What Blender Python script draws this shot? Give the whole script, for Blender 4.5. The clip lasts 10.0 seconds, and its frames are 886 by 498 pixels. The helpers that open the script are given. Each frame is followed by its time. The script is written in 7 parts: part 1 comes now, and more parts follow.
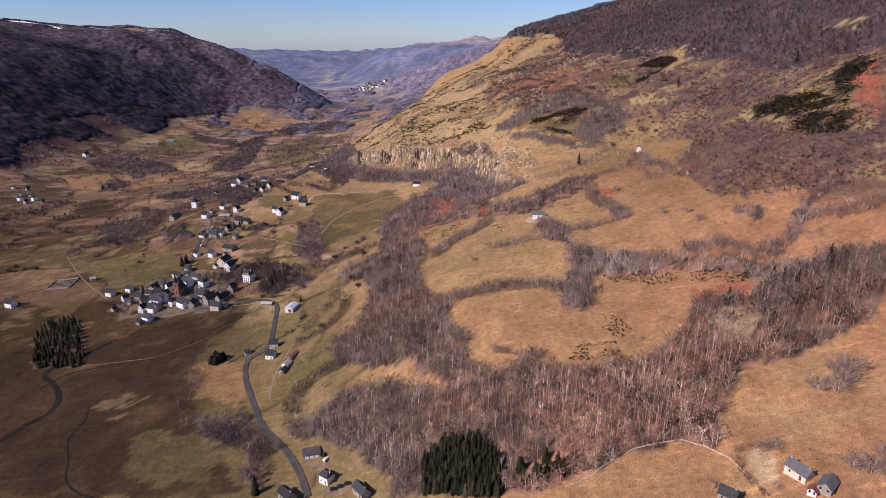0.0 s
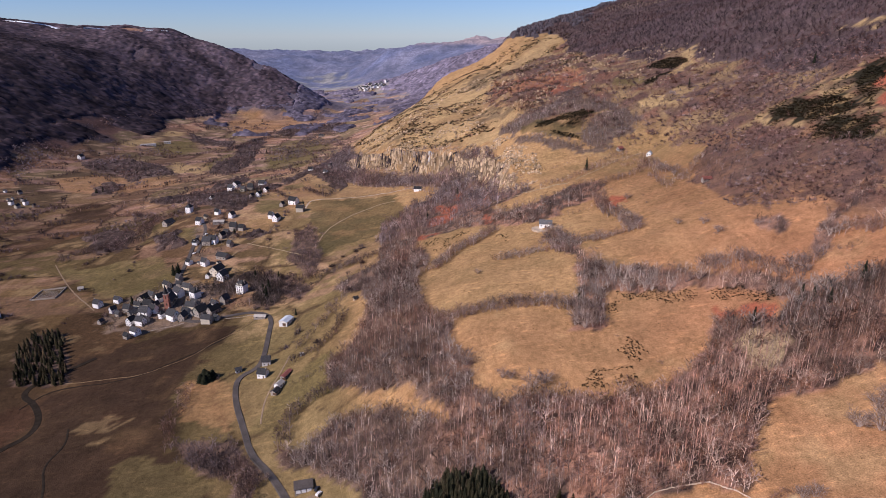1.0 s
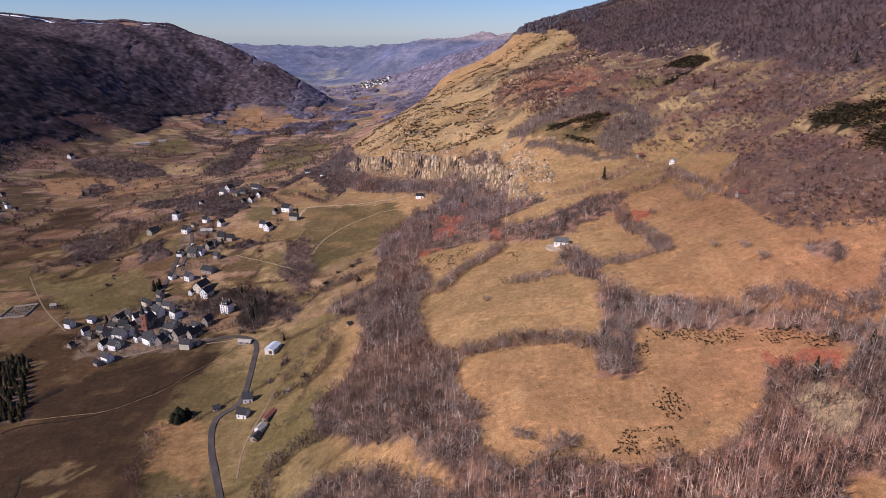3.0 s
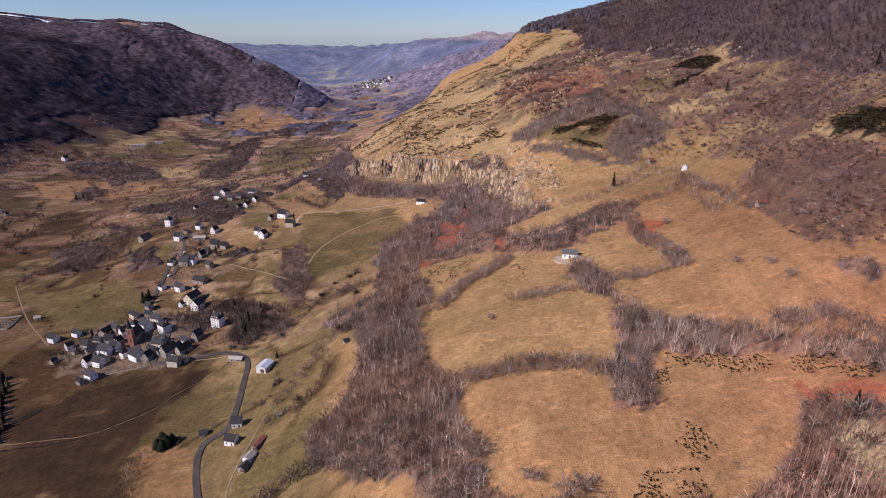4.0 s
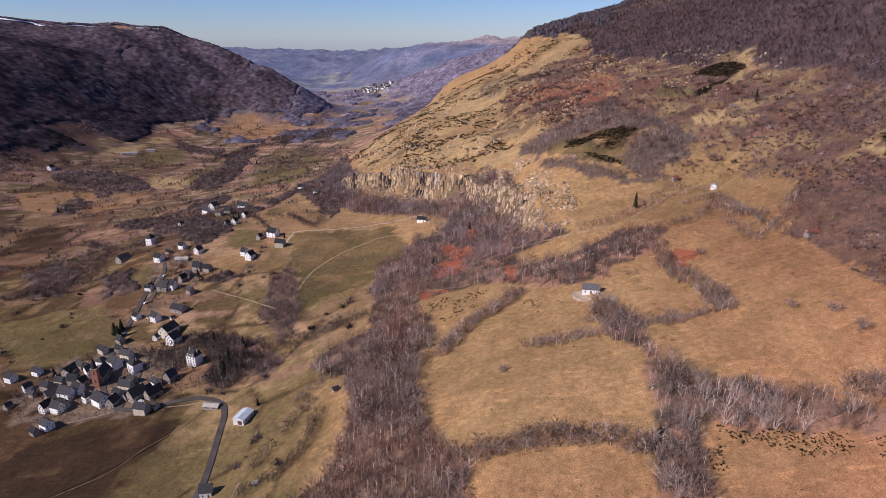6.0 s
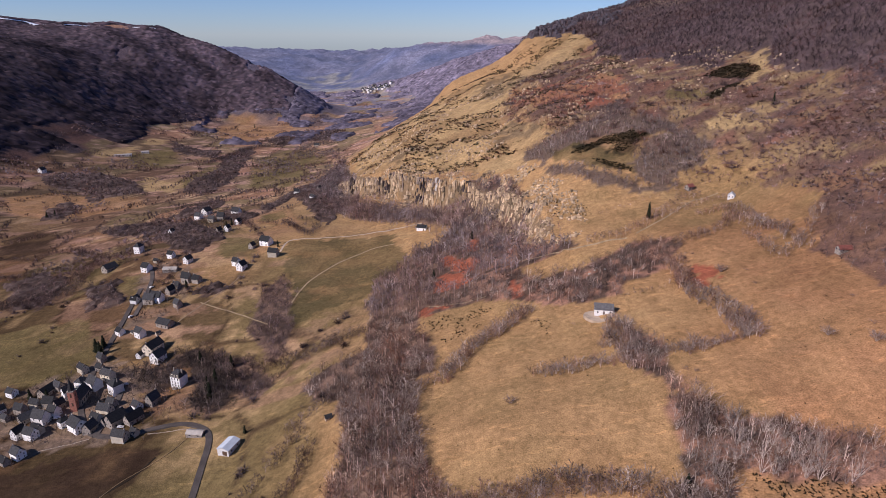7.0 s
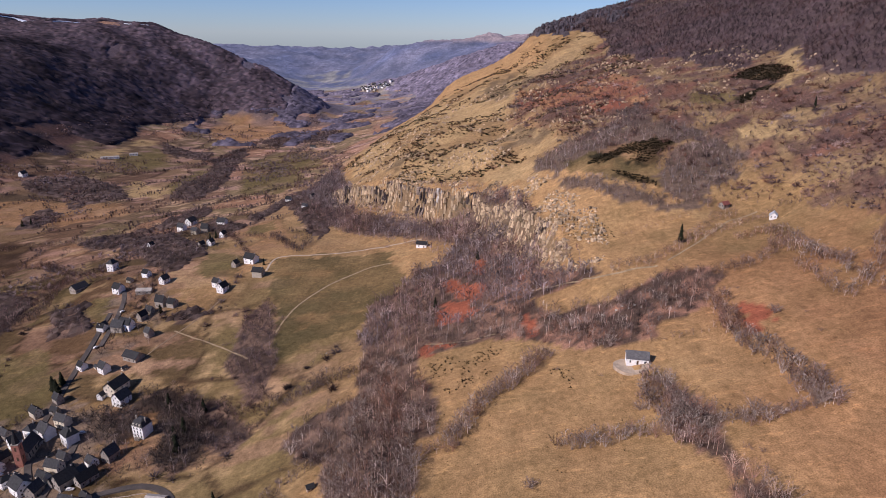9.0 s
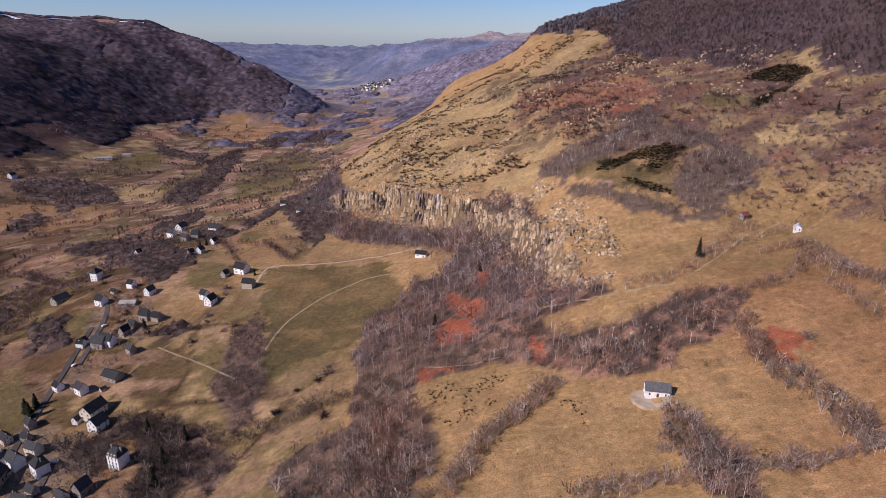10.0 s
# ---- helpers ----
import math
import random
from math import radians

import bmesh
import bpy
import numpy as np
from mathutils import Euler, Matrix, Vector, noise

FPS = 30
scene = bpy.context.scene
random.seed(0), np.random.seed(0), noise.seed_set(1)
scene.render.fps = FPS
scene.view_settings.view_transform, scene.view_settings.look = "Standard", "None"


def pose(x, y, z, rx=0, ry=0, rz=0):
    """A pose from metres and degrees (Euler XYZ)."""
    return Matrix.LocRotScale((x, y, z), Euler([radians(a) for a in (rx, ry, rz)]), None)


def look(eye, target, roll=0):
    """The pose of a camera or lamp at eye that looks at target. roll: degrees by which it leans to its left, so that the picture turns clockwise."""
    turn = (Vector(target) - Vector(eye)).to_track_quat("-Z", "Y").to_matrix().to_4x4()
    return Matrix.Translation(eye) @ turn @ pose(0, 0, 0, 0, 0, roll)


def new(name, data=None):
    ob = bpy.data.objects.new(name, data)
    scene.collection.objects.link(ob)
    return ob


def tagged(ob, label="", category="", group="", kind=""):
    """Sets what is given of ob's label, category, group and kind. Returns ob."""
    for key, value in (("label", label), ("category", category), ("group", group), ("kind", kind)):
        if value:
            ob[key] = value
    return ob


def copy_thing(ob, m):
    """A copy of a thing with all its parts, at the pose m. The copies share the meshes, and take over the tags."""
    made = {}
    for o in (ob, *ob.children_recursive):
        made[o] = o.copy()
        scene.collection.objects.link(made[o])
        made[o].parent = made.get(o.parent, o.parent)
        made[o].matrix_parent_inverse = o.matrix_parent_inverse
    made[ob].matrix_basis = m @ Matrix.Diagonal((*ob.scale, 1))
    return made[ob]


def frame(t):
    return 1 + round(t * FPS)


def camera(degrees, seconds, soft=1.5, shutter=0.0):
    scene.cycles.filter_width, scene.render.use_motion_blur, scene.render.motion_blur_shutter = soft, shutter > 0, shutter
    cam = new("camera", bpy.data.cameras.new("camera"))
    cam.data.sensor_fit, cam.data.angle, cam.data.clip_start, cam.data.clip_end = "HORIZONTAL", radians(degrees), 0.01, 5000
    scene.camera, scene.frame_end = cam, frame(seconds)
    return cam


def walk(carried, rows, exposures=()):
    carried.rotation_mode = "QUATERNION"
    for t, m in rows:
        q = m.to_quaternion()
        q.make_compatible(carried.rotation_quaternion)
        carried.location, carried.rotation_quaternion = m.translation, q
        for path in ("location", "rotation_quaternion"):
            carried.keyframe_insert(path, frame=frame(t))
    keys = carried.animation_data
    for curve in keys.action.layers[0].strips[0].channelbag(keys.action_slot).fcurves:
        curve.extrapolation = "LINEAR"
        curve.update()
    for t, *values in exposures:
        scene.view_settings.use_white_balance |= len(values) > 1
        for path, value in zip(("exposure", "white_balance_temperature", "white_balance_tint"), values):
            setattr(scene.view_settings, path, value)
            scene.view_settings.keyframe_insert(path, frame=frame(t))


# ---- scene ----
cam = camera(72.4, 10.0, soft=0.6)
PATH = [
    (0, (0.421, 0.385, 301.111), (0.418, 2.272, 300.449), -0.1),
    (0.5, (0.027, 14.873, 301.153), (0.022, 16.76, 300.49), -0.1),
    (1, (-0.376, 29.329, 301.211), (-0.383, 31.216, 300.549), -0.1),
    (1.5, (-0.705, 43.705, 301.285), (-0.714, 45.592, 300.62), -0.0),
    (2, (-0.946, 57.963, 301.375), (-0.958, 59.848, 300.705), 0.0),
    (2.5, (-1.15, 72.159, 301.498), (-1.164, 74.042, 300.826), 0.1),
    (3, (-1.425, 86.382, 301.618), (-1.442, 88.265, 300.944), 0.1),
    (3.2, (-1.56, 92.102, 301.649), (-1.578, 93.985, 300.975), 0.0),
    (4.5, (-2.591, 129.529, 302.181), (-2.614, 131.411, 301.504), 0.1),
    (5, (-3.072, 144.263, 302.283), (-3.096, 146.148, 301.617), 0.0),
    (5.5, (-3.606, 159.385, 302.348), (-3.632, 161.272, 301.684), 0.1),
    (5.7, (-3.842, 165.539, 302.356), (-3.868, 167.425, 301.692), 0.1),
    (7, (-5.549, 206.213, 302.401), (-5.575, 208.099, 301.736), 0.2),
    (7.5, (-6.316, 221.828, 302.384), (-6.343, 223.714, 301.719), 0.2),
    (8, (-7.084, 237.39, 302.357), (-7.112, 239.275, 301.69), 0.3),
    (8.5, (-7.8, 253.0, 302.33), (-7.827, 254.884, 301.66), 0.3),
    (9, (-8.383, 268.656, 302.294), (-8.41, 270.54, 301.622), 0.3),
    (9.5, (-8.794, 284.237, 302.266), (-8.821, 286.119, 301.592), 0.4),
    (10, (-9.108, 299.827, 302.258), (-9.135, 301.709, 301.582), 0.4),
]
walk(cam, [(t, look(eye, target, roll)) for t, eye, target, roll in PATH], exposures=[(0, 0.09, 6250, 22), (10, -0.04, 6250, 22)])

# ---------------------------------------------------------------- daylight
SUN_ELEVATION, SUN_AZIMUTH = 36.0, 240.0   # degrees; azimuth clockwise from +y
to_sun = Vector((math.sin(radians(SUN_AZIMUTH)) * math.cos(radians(SUN_ELEVATION)),
                 math.cos(radians(SUN_AZIMUTH)) * math.cos(radians(SUN_ELEVATION)),
                 math.sin(radians(SUN_ELEVATION))))
world = bpy.data.worlds.new("sky")
scene.world = world
world.use_nodes = True
wn = world.node_tree
sky = wn.nodes.new("ShaderNodeTexSky")
sky.sky_type, sky.sun_disc = "NISHITA", False
sky.sun_elevation, sky.sun_rotation = radians(SUN_ELEVATION), radians(SUN_AZIMUTH)
sky.altitude, sky.air_density, sky.dust_density, sky.ozone_density = 900, 1.0, 0.1, 6.0
air = wn.nodes.new("ShaderNodeMix")
air.data_type, air.blend_type = "RGBA", "MULTIPLY"
air.inputs[0].default_value, air.inputs[7].default_value = 1.0, (0.84, 0.95, 1.17, 1)
wn.links.new(sky.outputs[0], air.inputs[6])
wn.links.new(air.outputs[2], wn.nodes["Background"].inputs[0])
wn.nodes["Background"].inputs[1].default_value = 0.085
sun = new("sun", bpy.data.lights.new("sun", "SUN"))
sun.data.energy, sun.data.angle, sun.data.color = 4.3, radians(0.53), (1.0, 0.94, 0.87)
sun.matrix_world = look(to_sun * 1000, (0, 0, 0))
scene.view_settings.exposure = 0.0


# ---------------------------------------------------------------- materials
def shader(name, rough_v=0.85, metal=0.0):
    m = bpy.data.materials.new(name)
    m.use_nodes = True
    b = m.node_tree.nodes["Principled BSDF"]
    b.inputs["Roughness"].default_value, b.inputs["Metallic"].default_value = rough_v, metal
    b.inputs["Specular IOR Level"].default_value = 0.25
    return m, m.node_tree, b


def noise_node(nt, scale, detail=3.0, where="Position"):
    g = nt.nodes.new("ShaderNodeNewGeometry")
    n = nt.nodes.new("ShaderNodeTexNoise")
    n.inputs["Scale"].default_value, n.inputs["Detail"].default_value = scale, detail
    nt.links.new(g.outputs["Position"], n.inputs["Vector"])
    return n.outputs["Fac"]


def remap(nt, value, lo, hi, a=0.3, b=0.7):
    r = nt.nodes.new("ShaderNodeMapRange")
    for k, v in ((1, a), (2, b), (3, lo), (4, hi)):
        r.inputs[k].default_value = v
    nt.links.new(value, r.inputs[0])
    return r.outputs[0]


def times(nt, a, b):
    m = nt.nodes.new("ShaderNodeMath")
    m.operation = "MULTIPLY"
    nt.links.new(a, m.inputs[0]), nt.links.new(b, m.inputs[1])
    return m.outputs[0]


def shade_colour(nt, colour, value):
    m = nt.nodes.new("ShaderNodeMix")
    m.data_type, m.blend_type = "RGBA", "MULTIPLY"
    m.inputs[0].default_value = 1.0
    nt.links.new(colour, m.inputs[6]), nt.links.new(value, m.inputs[7])
    return m.outputs[2]


def bump(nt, b, value, strength, distance):
    n = nt.nodes.new("ShaderNodeBump")
    n.inputs["Strength"].default_value, n.inputs["Distance"].default_value = strength, distance
    nt.links.new(value, n.inputs["Height"])
    nt.links.new(n.outputs[0], b.inputs["Normal"])


def painted(name, attribute, rough_v=0.9, scales=(0.03, 0.3, 1.6), depth=(0.25, 0.3, 0.35), relief=0.0):
    """A surface coloured by a cover attribute, mottled at three scales."""
    m, nt, b = shader(name, rough_v)
    b.inputs["Specular IOR Level"].default_value = 0.04
    a = nt.nodes.new("ShaderNodeAttribute")
    a.attribute_name = attribute
    v = None
    for s, d in zip(scales, depth):
        f = noise_node(nt, s, 4)
        r = remap(nt, f, 1 - d, 1 + d)
        v = r if v is None else times(nt, v, r)
    nt.links.new(shade_colour(nt, a.outputs["Color"], v), b.inputs["Base Color"])
    if relief:
        bump(nt, b, noise_node(nt, 1.1, 5), 1.0, relief)
    return m


def plain(name, colour, rough_v=0.8, depth=0.2, scale=0.8, metal=0.0, relief=0.0, each=0.15):
    """A mottled surface of one base colour; each piece a little lighter or darker."""
    m, nt, b = shader(name, rough_v, metal)
    c = nt.nodes.new("ShaderNodeRGB")
    c.outputs[0].default_value = (*colour, 1)
    v = times(nt, remap(nt, noise_node(nt, scale, 4), 1 - depth, 1 + depth), remap(nt, noise_node(nt, scale * 7, 3), 1 - depth * 0.6, 1 + depth * 0.6))
    if each:
        o = nt.nodes.new("ShaderNodeObjectInfo")
        v = times(nt, v, remap(nt, o.outputs["Random"], 1 - each, 1 + each, 0, 1))
    nt.links.new(shade_colour(nt, c.outputs[0], v), b.inputs["Base Color"])
    if relief:
        bump(nt, b, noise_node(nt, scale * 9, 4), 0.8, relief)
    return m


M_GROUND = painted("turf", "cover", scales=(0.05, 0.3, 1.5), depth=(0.16, 0.2, 0.3), relief=0.3)
def streaks(m, colour, along, threshold, share):
    """Ragged streaks of another tint over a surface, such as bleached grass or dead stalks."""
    nt, b = m.node_tree, m.node_tree.nodes["Principled BSDF"]
    g, k = nt.nodes.new("ShaderNodeNewGeometry"), nt.nodes.new("ShaderNodeMapping")
    k.inputs["Scale"].default_value = along
    n = nt.nodes.new("ShaderNodeTexNoise")
    n.inputs["Scale"].default_value, n.inputs["Detail"].default_value, n.inputs["Roughness"].default_value = 1.0, 6.0, 0.7
    nt.links.new(g.outputs["Position"], k.inputs["Vector"]), nt.links.new(k.outputs[0], n.inputs["Vector"])
    f = remap(nt, n.outputs["Fac"], 0.0, share, threshold, threshold + 0.06)
    x = nt.nodes.new("ShaderNodeMix")
    x.data_type, x.blend_type = "RGBA", "MULTIPLY"
    x.inputs[7].default_value = (*colour, 1)
    nt.links.new(f, x.inputs[0]), nt.links.new(b.inputs["Base Color"].links[0].from_socket, x.inputs[6])
    nt.links.new(x.outputs[2], b.inputs["Base Color"])


streaks(M_GROUND, (1.4, 1.35, 1.28), (0.07, 0.25, 0.08), 0.56, 0.75)
streaks(M_GROUND, (0.62, 0.62, 0.6), (0.16, 0.06, 0.1), 0.55, 0.35)
streaks(M_GROUND, (0.5, 0.48, 0.45), (0.5, 0.45, 0.4), 0.6, 0.6)
M_TWIGS = painted("bare_twigs", "tint", 0.85, (0.05, 0.5, 2.0), (0.12, 0.12, 0.1))
M_NEEDLES = painted("needles", "tint", 0.8, (0.2, 1.0, 3.0), (0.2, 0.25, 0.25))
M_ROCK = painted("basalt", "tint", 0.9, (0.08, 0.5, 2.5), (0.2, 0.25, 0.3), relief=0.5)
M_ASPHALT = plain("asphalt", (0.115, 0.095, 0.082), 0.9, 0.2, 0.15)
M_ASPHALT.node_tree.nodes["Principled BSDF"].inputs["Specular IOR Level"].default_value = 0.08
M_TRACK = plain("gravel_track", (0.25, 0.172, 0.105), 0.95, 0.3, 0.25)
M_GRAVEL = plain("pale_gravel", (0.44, 0.335, 0.235), 0.95, 0.25, 0.3)
M_STRAW = plain("bleached_bank_grass", (0.25, 0.165, 0.082), 0.95, 0.35, 0.25, each=0)
M_PATH = plain("trodden_pale_grass", (0.33, 0.235, 0.135), 0.95, 0.3, 0.3, each=0)
M_WHITE = plain("white_render", (0.88, 0.85, 0.80), 0.85, 0.12, 0.6, each=0.2)
M_CREAM = plain("cream_render", (0.60, 0.52, 0.40), 0.85, 0.14, 0.6, each=0.25)
M_STONE = plain("rubble_stone", (0.34, 0.29, 0.24), 0.9, 0.3, 0.9, relief=0.08)
M_SLATE = plain("slate", (0.04, 0.038, 0.038), 0.85, 0.35, 1.2, relief=0.03, each=0.5)
M_GREYSLATE = plain("weathered_grey_slate", (0.15, 0.14, 0.135), 0.8, 0.25, 1.0, relief=0.03)
M_PALE_ROOF = plain("weathered_sheet_roof", (0.42, 0.37, 0.31), 0.7, 0.15, 0.5)
M_RED_ROOF = plain("rusty_red_roof", (0.25, 0.085, 0.062), 0.75, 0.2, 0.8)
M_BLUE_ROOF = plain("pale_metal_roof", (0.62, 0.66, 0.68), 0.45, 0.08, 0.4)
M_REDSTONE = plain("reddish_tower_stone", (0.42, 0.175, 0.12), 0.9, 0.2, 0.8, relief=0.05)
M_GLASS = plain("window_glass", (0.03, 0.035, 0.045), 0.12, 0.1, 1.0, each=0.3)
M_WOOD = plain("dark_door_wood", (0.12, 0.07, 0.045), 0.8)
M_WALLSTONE = plain("dry_stone", (0.52, 0.40, 0.29), 0.95, 0.35, 0.9, relief=0.12)
M_SNOW = plain("old_snow", (0.85, 0.87, 0.9), 0.7, 0.05, 0.05, each=0)
# haze over the far hills is painted: a faint blue glow in the material
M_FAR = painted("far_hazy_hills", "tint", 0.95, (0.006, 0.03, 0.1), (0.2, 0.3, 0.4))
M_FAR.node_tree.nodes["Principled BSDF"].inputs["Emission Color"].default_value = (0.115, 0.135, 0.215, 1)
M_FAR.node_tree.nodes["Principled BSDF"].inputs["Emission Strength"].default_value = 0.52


# ---------------------------------------------------------------- the lie of the land
# Cross-sections of the valley: y, then x:z pairs from the left mountain over the valley floor up the right slope.
SECTIONS = (
    (-700, (-2600, 420, -1500, 380, -1150, 120, -900, 60, -500, 40, -250, 40, -120, 60, 0, 90, 120, 110, 350, 200, 900, 430, 2600, 520)),
    (240, (-2600, 420, -1600, 380, -1200, 120, -900, 45, -500, 32, -250, 42, -120, 50, -60, 51, -30, 57, 0, 80, 65, 106, 120, 119, 191, 141, 300, 185, 600, 340, 1000, 440, 2600, 520)),
    (360, (-2600, 420, -1600, 380, -1200, 110, -900, 40, -450, 30, -305, 34, -150, 50, -105, 58, -60, 80, -5, 113, 30, 124, 80, 129, 130, 134, 193, 153, 300, 200, 600, 350, 1000, 450, 2600, 520)),
    (450, (-2600, 420, -1600, 380, -1200, 105, -900, 36, -450, 30, -305, 36, -180, 52, -141, 57, -80, 80, -30, 111, 25, 127, 75, 135, 120, 147, 195, 172, 300, 215, 600, 360, 1000, 450, 2600, 530)),
    (570, (-2600, 430, -1600, 385, -1200, 100, -900, 34, -500, 34, -270, 46, -200, 55, -140, 60, -80, 83, -35, 107, 20, 120, 90, 139, 184, 166, 230, 181, 320, 228, 600, 365, 1000, 460, 2600, 540)),
    (700, (-2600, 440, -1600, 390, -1200, 95, -950, 32, -600, 31, -420, 44, -300, 60, -180, 70, -90, 80, -20, 104, 25, 122, 62, 140, 90, 154, 149, 167, 226, 176, 263, 204, 320, 238, 600, 375, 1000, 470, 2600, 550)),
    (830, (-2600, 450, -1600, 395, -1150, 120, -880, 33, -580, 31, -430, 50, -350, 72, -185, 90, -100, 94, -30, 106, 10, 120, 40, 142, 70, 162, 114, 192, 184, 211, 260, 228, 345, 262, 600, 390, 1000, 480, 2600, 560)),
    (910, (-2600, 455, -1550, 398, -1130, 130, -880, 33, -580, 31, -440, 52, -330, 72, -200, 84, -120, 90, -60, 108, -28, 124, 0, 141, 60, 168, 150, 212, 240, 238, 345, 270, 600, 395, 1000, 485, 2600, 560)),
    (1010, (-2600, 460, -1550, 402, -1120, 140, -880, 36, -640, 29, -450, 48, -330, 66, -230, 76, -160, 94, -128, 108, -95, 124, -70, 136, 22, 168, 120, 212, 230, 245, 355, 278, 600, 400, 1000, 490, 2600, 560)),
    (1300, (-2600, 470, -1600, 402, -1150, 190, -890, 42, -700, 27, -500, 36, -330, 46, -220, 66, -140, 120, -60, 166, 60, 205, 160, 244, 300, 290, 460, 350, 900, 470, 2600, 560)),
    (1700, (-2600, 460, -1680, 394, -1150, 225, -880, 78, -790, 46, -640, 28, -420, 30, -300, 40, -180, 72, -60, 140, -22, 180, 10, 200, 73, 227, 105, 241, 136, 260, 160, 288, 184, 306, 260, 330, 319, 350, 450, 386, 900, 450, 2600, 500)),
    (1900, (-2600, 455, -1690, 388, -1250, 290, -1100, 220, -950, 120, -820, 50, -700, 34, -560, 28, -420, 30, -300, 40, -180, 58, -60, 92, 50, 142, 136, 190, 200, 235, 260, 285, 319, 335, 450, 380, 900, 445, 2600, 490)),
    (2150, (-2600, 440, -1700, 360, -1300, 312, -1150, 280, -1000, 200, -860, 105, -760, 52, -680, 38, -560, 30, -420, 32, -280, 46, -150, 66, -40, 90, 60, 120, 140, 160, 260, 240, 450, 345, 600, 380, 2600, 460)),
    (2450, (-2600, 400, -1790, 352, -1560, 352, -1336, 322, -1245, 340, -1107, 343, -1000, 324, -900, 290, -825, 262, -750, 228, -660, 188, -550, 122, -470, 66, -400, 34, -300, 34, -200, 48, -80, 74, 36, 108, 120, 150, 330, 275, 600, 360, 2600, 440)),
    (2750, (-2600, 410, -1700, 350, -1250, 300, -1100, 262, -950, 205, -830, 150, -720, 84, -640, 40, -560, 28, -300, 34, -150, 56, 0, 96, 150, 152, 350, 245, 600, 315, 2600, 400)),
    (3100, (-2600, 380, -1750, 330, -1250, 262, -1100, 205, -1000, 150, -870, 80, -780, 40, -690, 28, -480, 30, -270, 46, -150, 92, 0, 150, 250, 240, 600, 285, 2600, 330)),
    (3800, (-2600, 260, -1500, 180, -1150, 120, -900, 50, -750, 34, -600, 60, -470, 120, -330, 215, -150, 255, 60, 276, 380, 292, 1200, 300, 2600, 310)),
    (4700, (-2600, 215, -1200, 212, -700, 205, -300, 215, 200, 235, 600, 250, 2600, 250)),
)
STEP = 20.0
GX, GY = np.arange(-2600, 2601, STEP), np.arange(-700, 4701, STEP)


def make_relief():
    """The sections lofted along the valley and rounded off."""
    across = np.array([np.interp(GX, s[0::2], s[1::2]) for _, s in SECTIONS])
    ys = np.array([y for y, _ in SECTIONS])
    z = np.array([np.interp(GY, ys, across[:, i]) for i in range(len(GX))])
    for _ in range(1):
        p = np.pad(z, 1, mode="edge")
        z = (p[:-2, 1:-1] + p[2:, 1:-1] + p[1:-1, :-2] + p[1:-1, 2:] + 4 * p[1:-1, 1:-1]) / 8
    return z


RELIEF = make_relief()


def hash2(i, j, k):
    n = (i * 374761393 + j * 668265263 + k * 974634777) & 0x7FFFFFFF
    n = ((n ^ (n >> 13)) * 1274126177) & 0x7FFFFFFF
    return ((n ^ (n >> 16)) & 0xFFFF) / 65535.0


def rough(x, y, size, k=0):
    """Smooth value noise from -1 to 1, with hills about `size` across."""
    x, y = np.asarray(x, float) / size, np.asarray(y, float) / size
    i, j = np.floor(x).astype(np.int64), np.floor(y).astype(np.int64)
    u, v = x - i, y - j
    u, v = u * u * (3 - 2 * u), v * v * (3 - 2 * v)
    a = hash2(i, j, k) * (1 - u) + hash2(i + 1, j, k) * u
    b = hash2(i, j + 1, k) * (1 - u) + hash2(i + 1, j + 1, k) * u
    return 2 * (a * (1 - v) + b * v) - 1


def step01(a, b, v):
    s = np.clip((v - a) / (b - a), 0, 1)
    return s * s * (3 - 2 * s)


CLIFF = [(-190, 1110), (-150, 1035), (-118, 992), (-88, 975), (-22, 902), (16, 860), (44, 800), (62, 735), (72, 690)]


def cliff_side(x, y):
    """Metres from the cliff's brink line (above it: positive) and the share of the line passed."""
    d, s, n = np.full(x.shape, 1e9), np.zeros(x.shape), len(CLIFF) - 1
    for i, ((ax, ay), (bx, by)) in enumerate(zip(CLIFF, CLIFF[1:])):
        ux, uy = bx - ax, by - ay
        t = np.clip(((x - ax) * ux + (y - ay) * uy) / (ux * ux + uy * uy), 0, 1)
        px, py = x - ax - t * ux, y - ay - t * uy
        e = np.hypot(px, py)
        near = e < np.abs(d)
        d = np.where(near, e * np.where(ux * py - uy * px >= 0, 1, -1), d)
        s = np.where(near, (i + t) / n, s)
    return d, s


def cliff_step(x, y):
    d, s = cliff_side(x, y)
    d = d + 7 * rough(x, y, 26, 4) + 3 * rough(x, y, 9, 5)
    tall = 36 * step01(0, 0.22, s) * (1 - 0.75 * step01(0.8, 1.0, s)) * (1 - 0.35 * step01(0.52, 0.6, s) * (1 - step01(0.62, 0.72, s)))
    tall = tall * (0.85 + 0.35 * rough(x, y, 38, 9))
    return tall * 0.5 * np.tanh(d / 3.5) * np.exp(-np.abs(d) / np.where(d > 0, 70, 34))


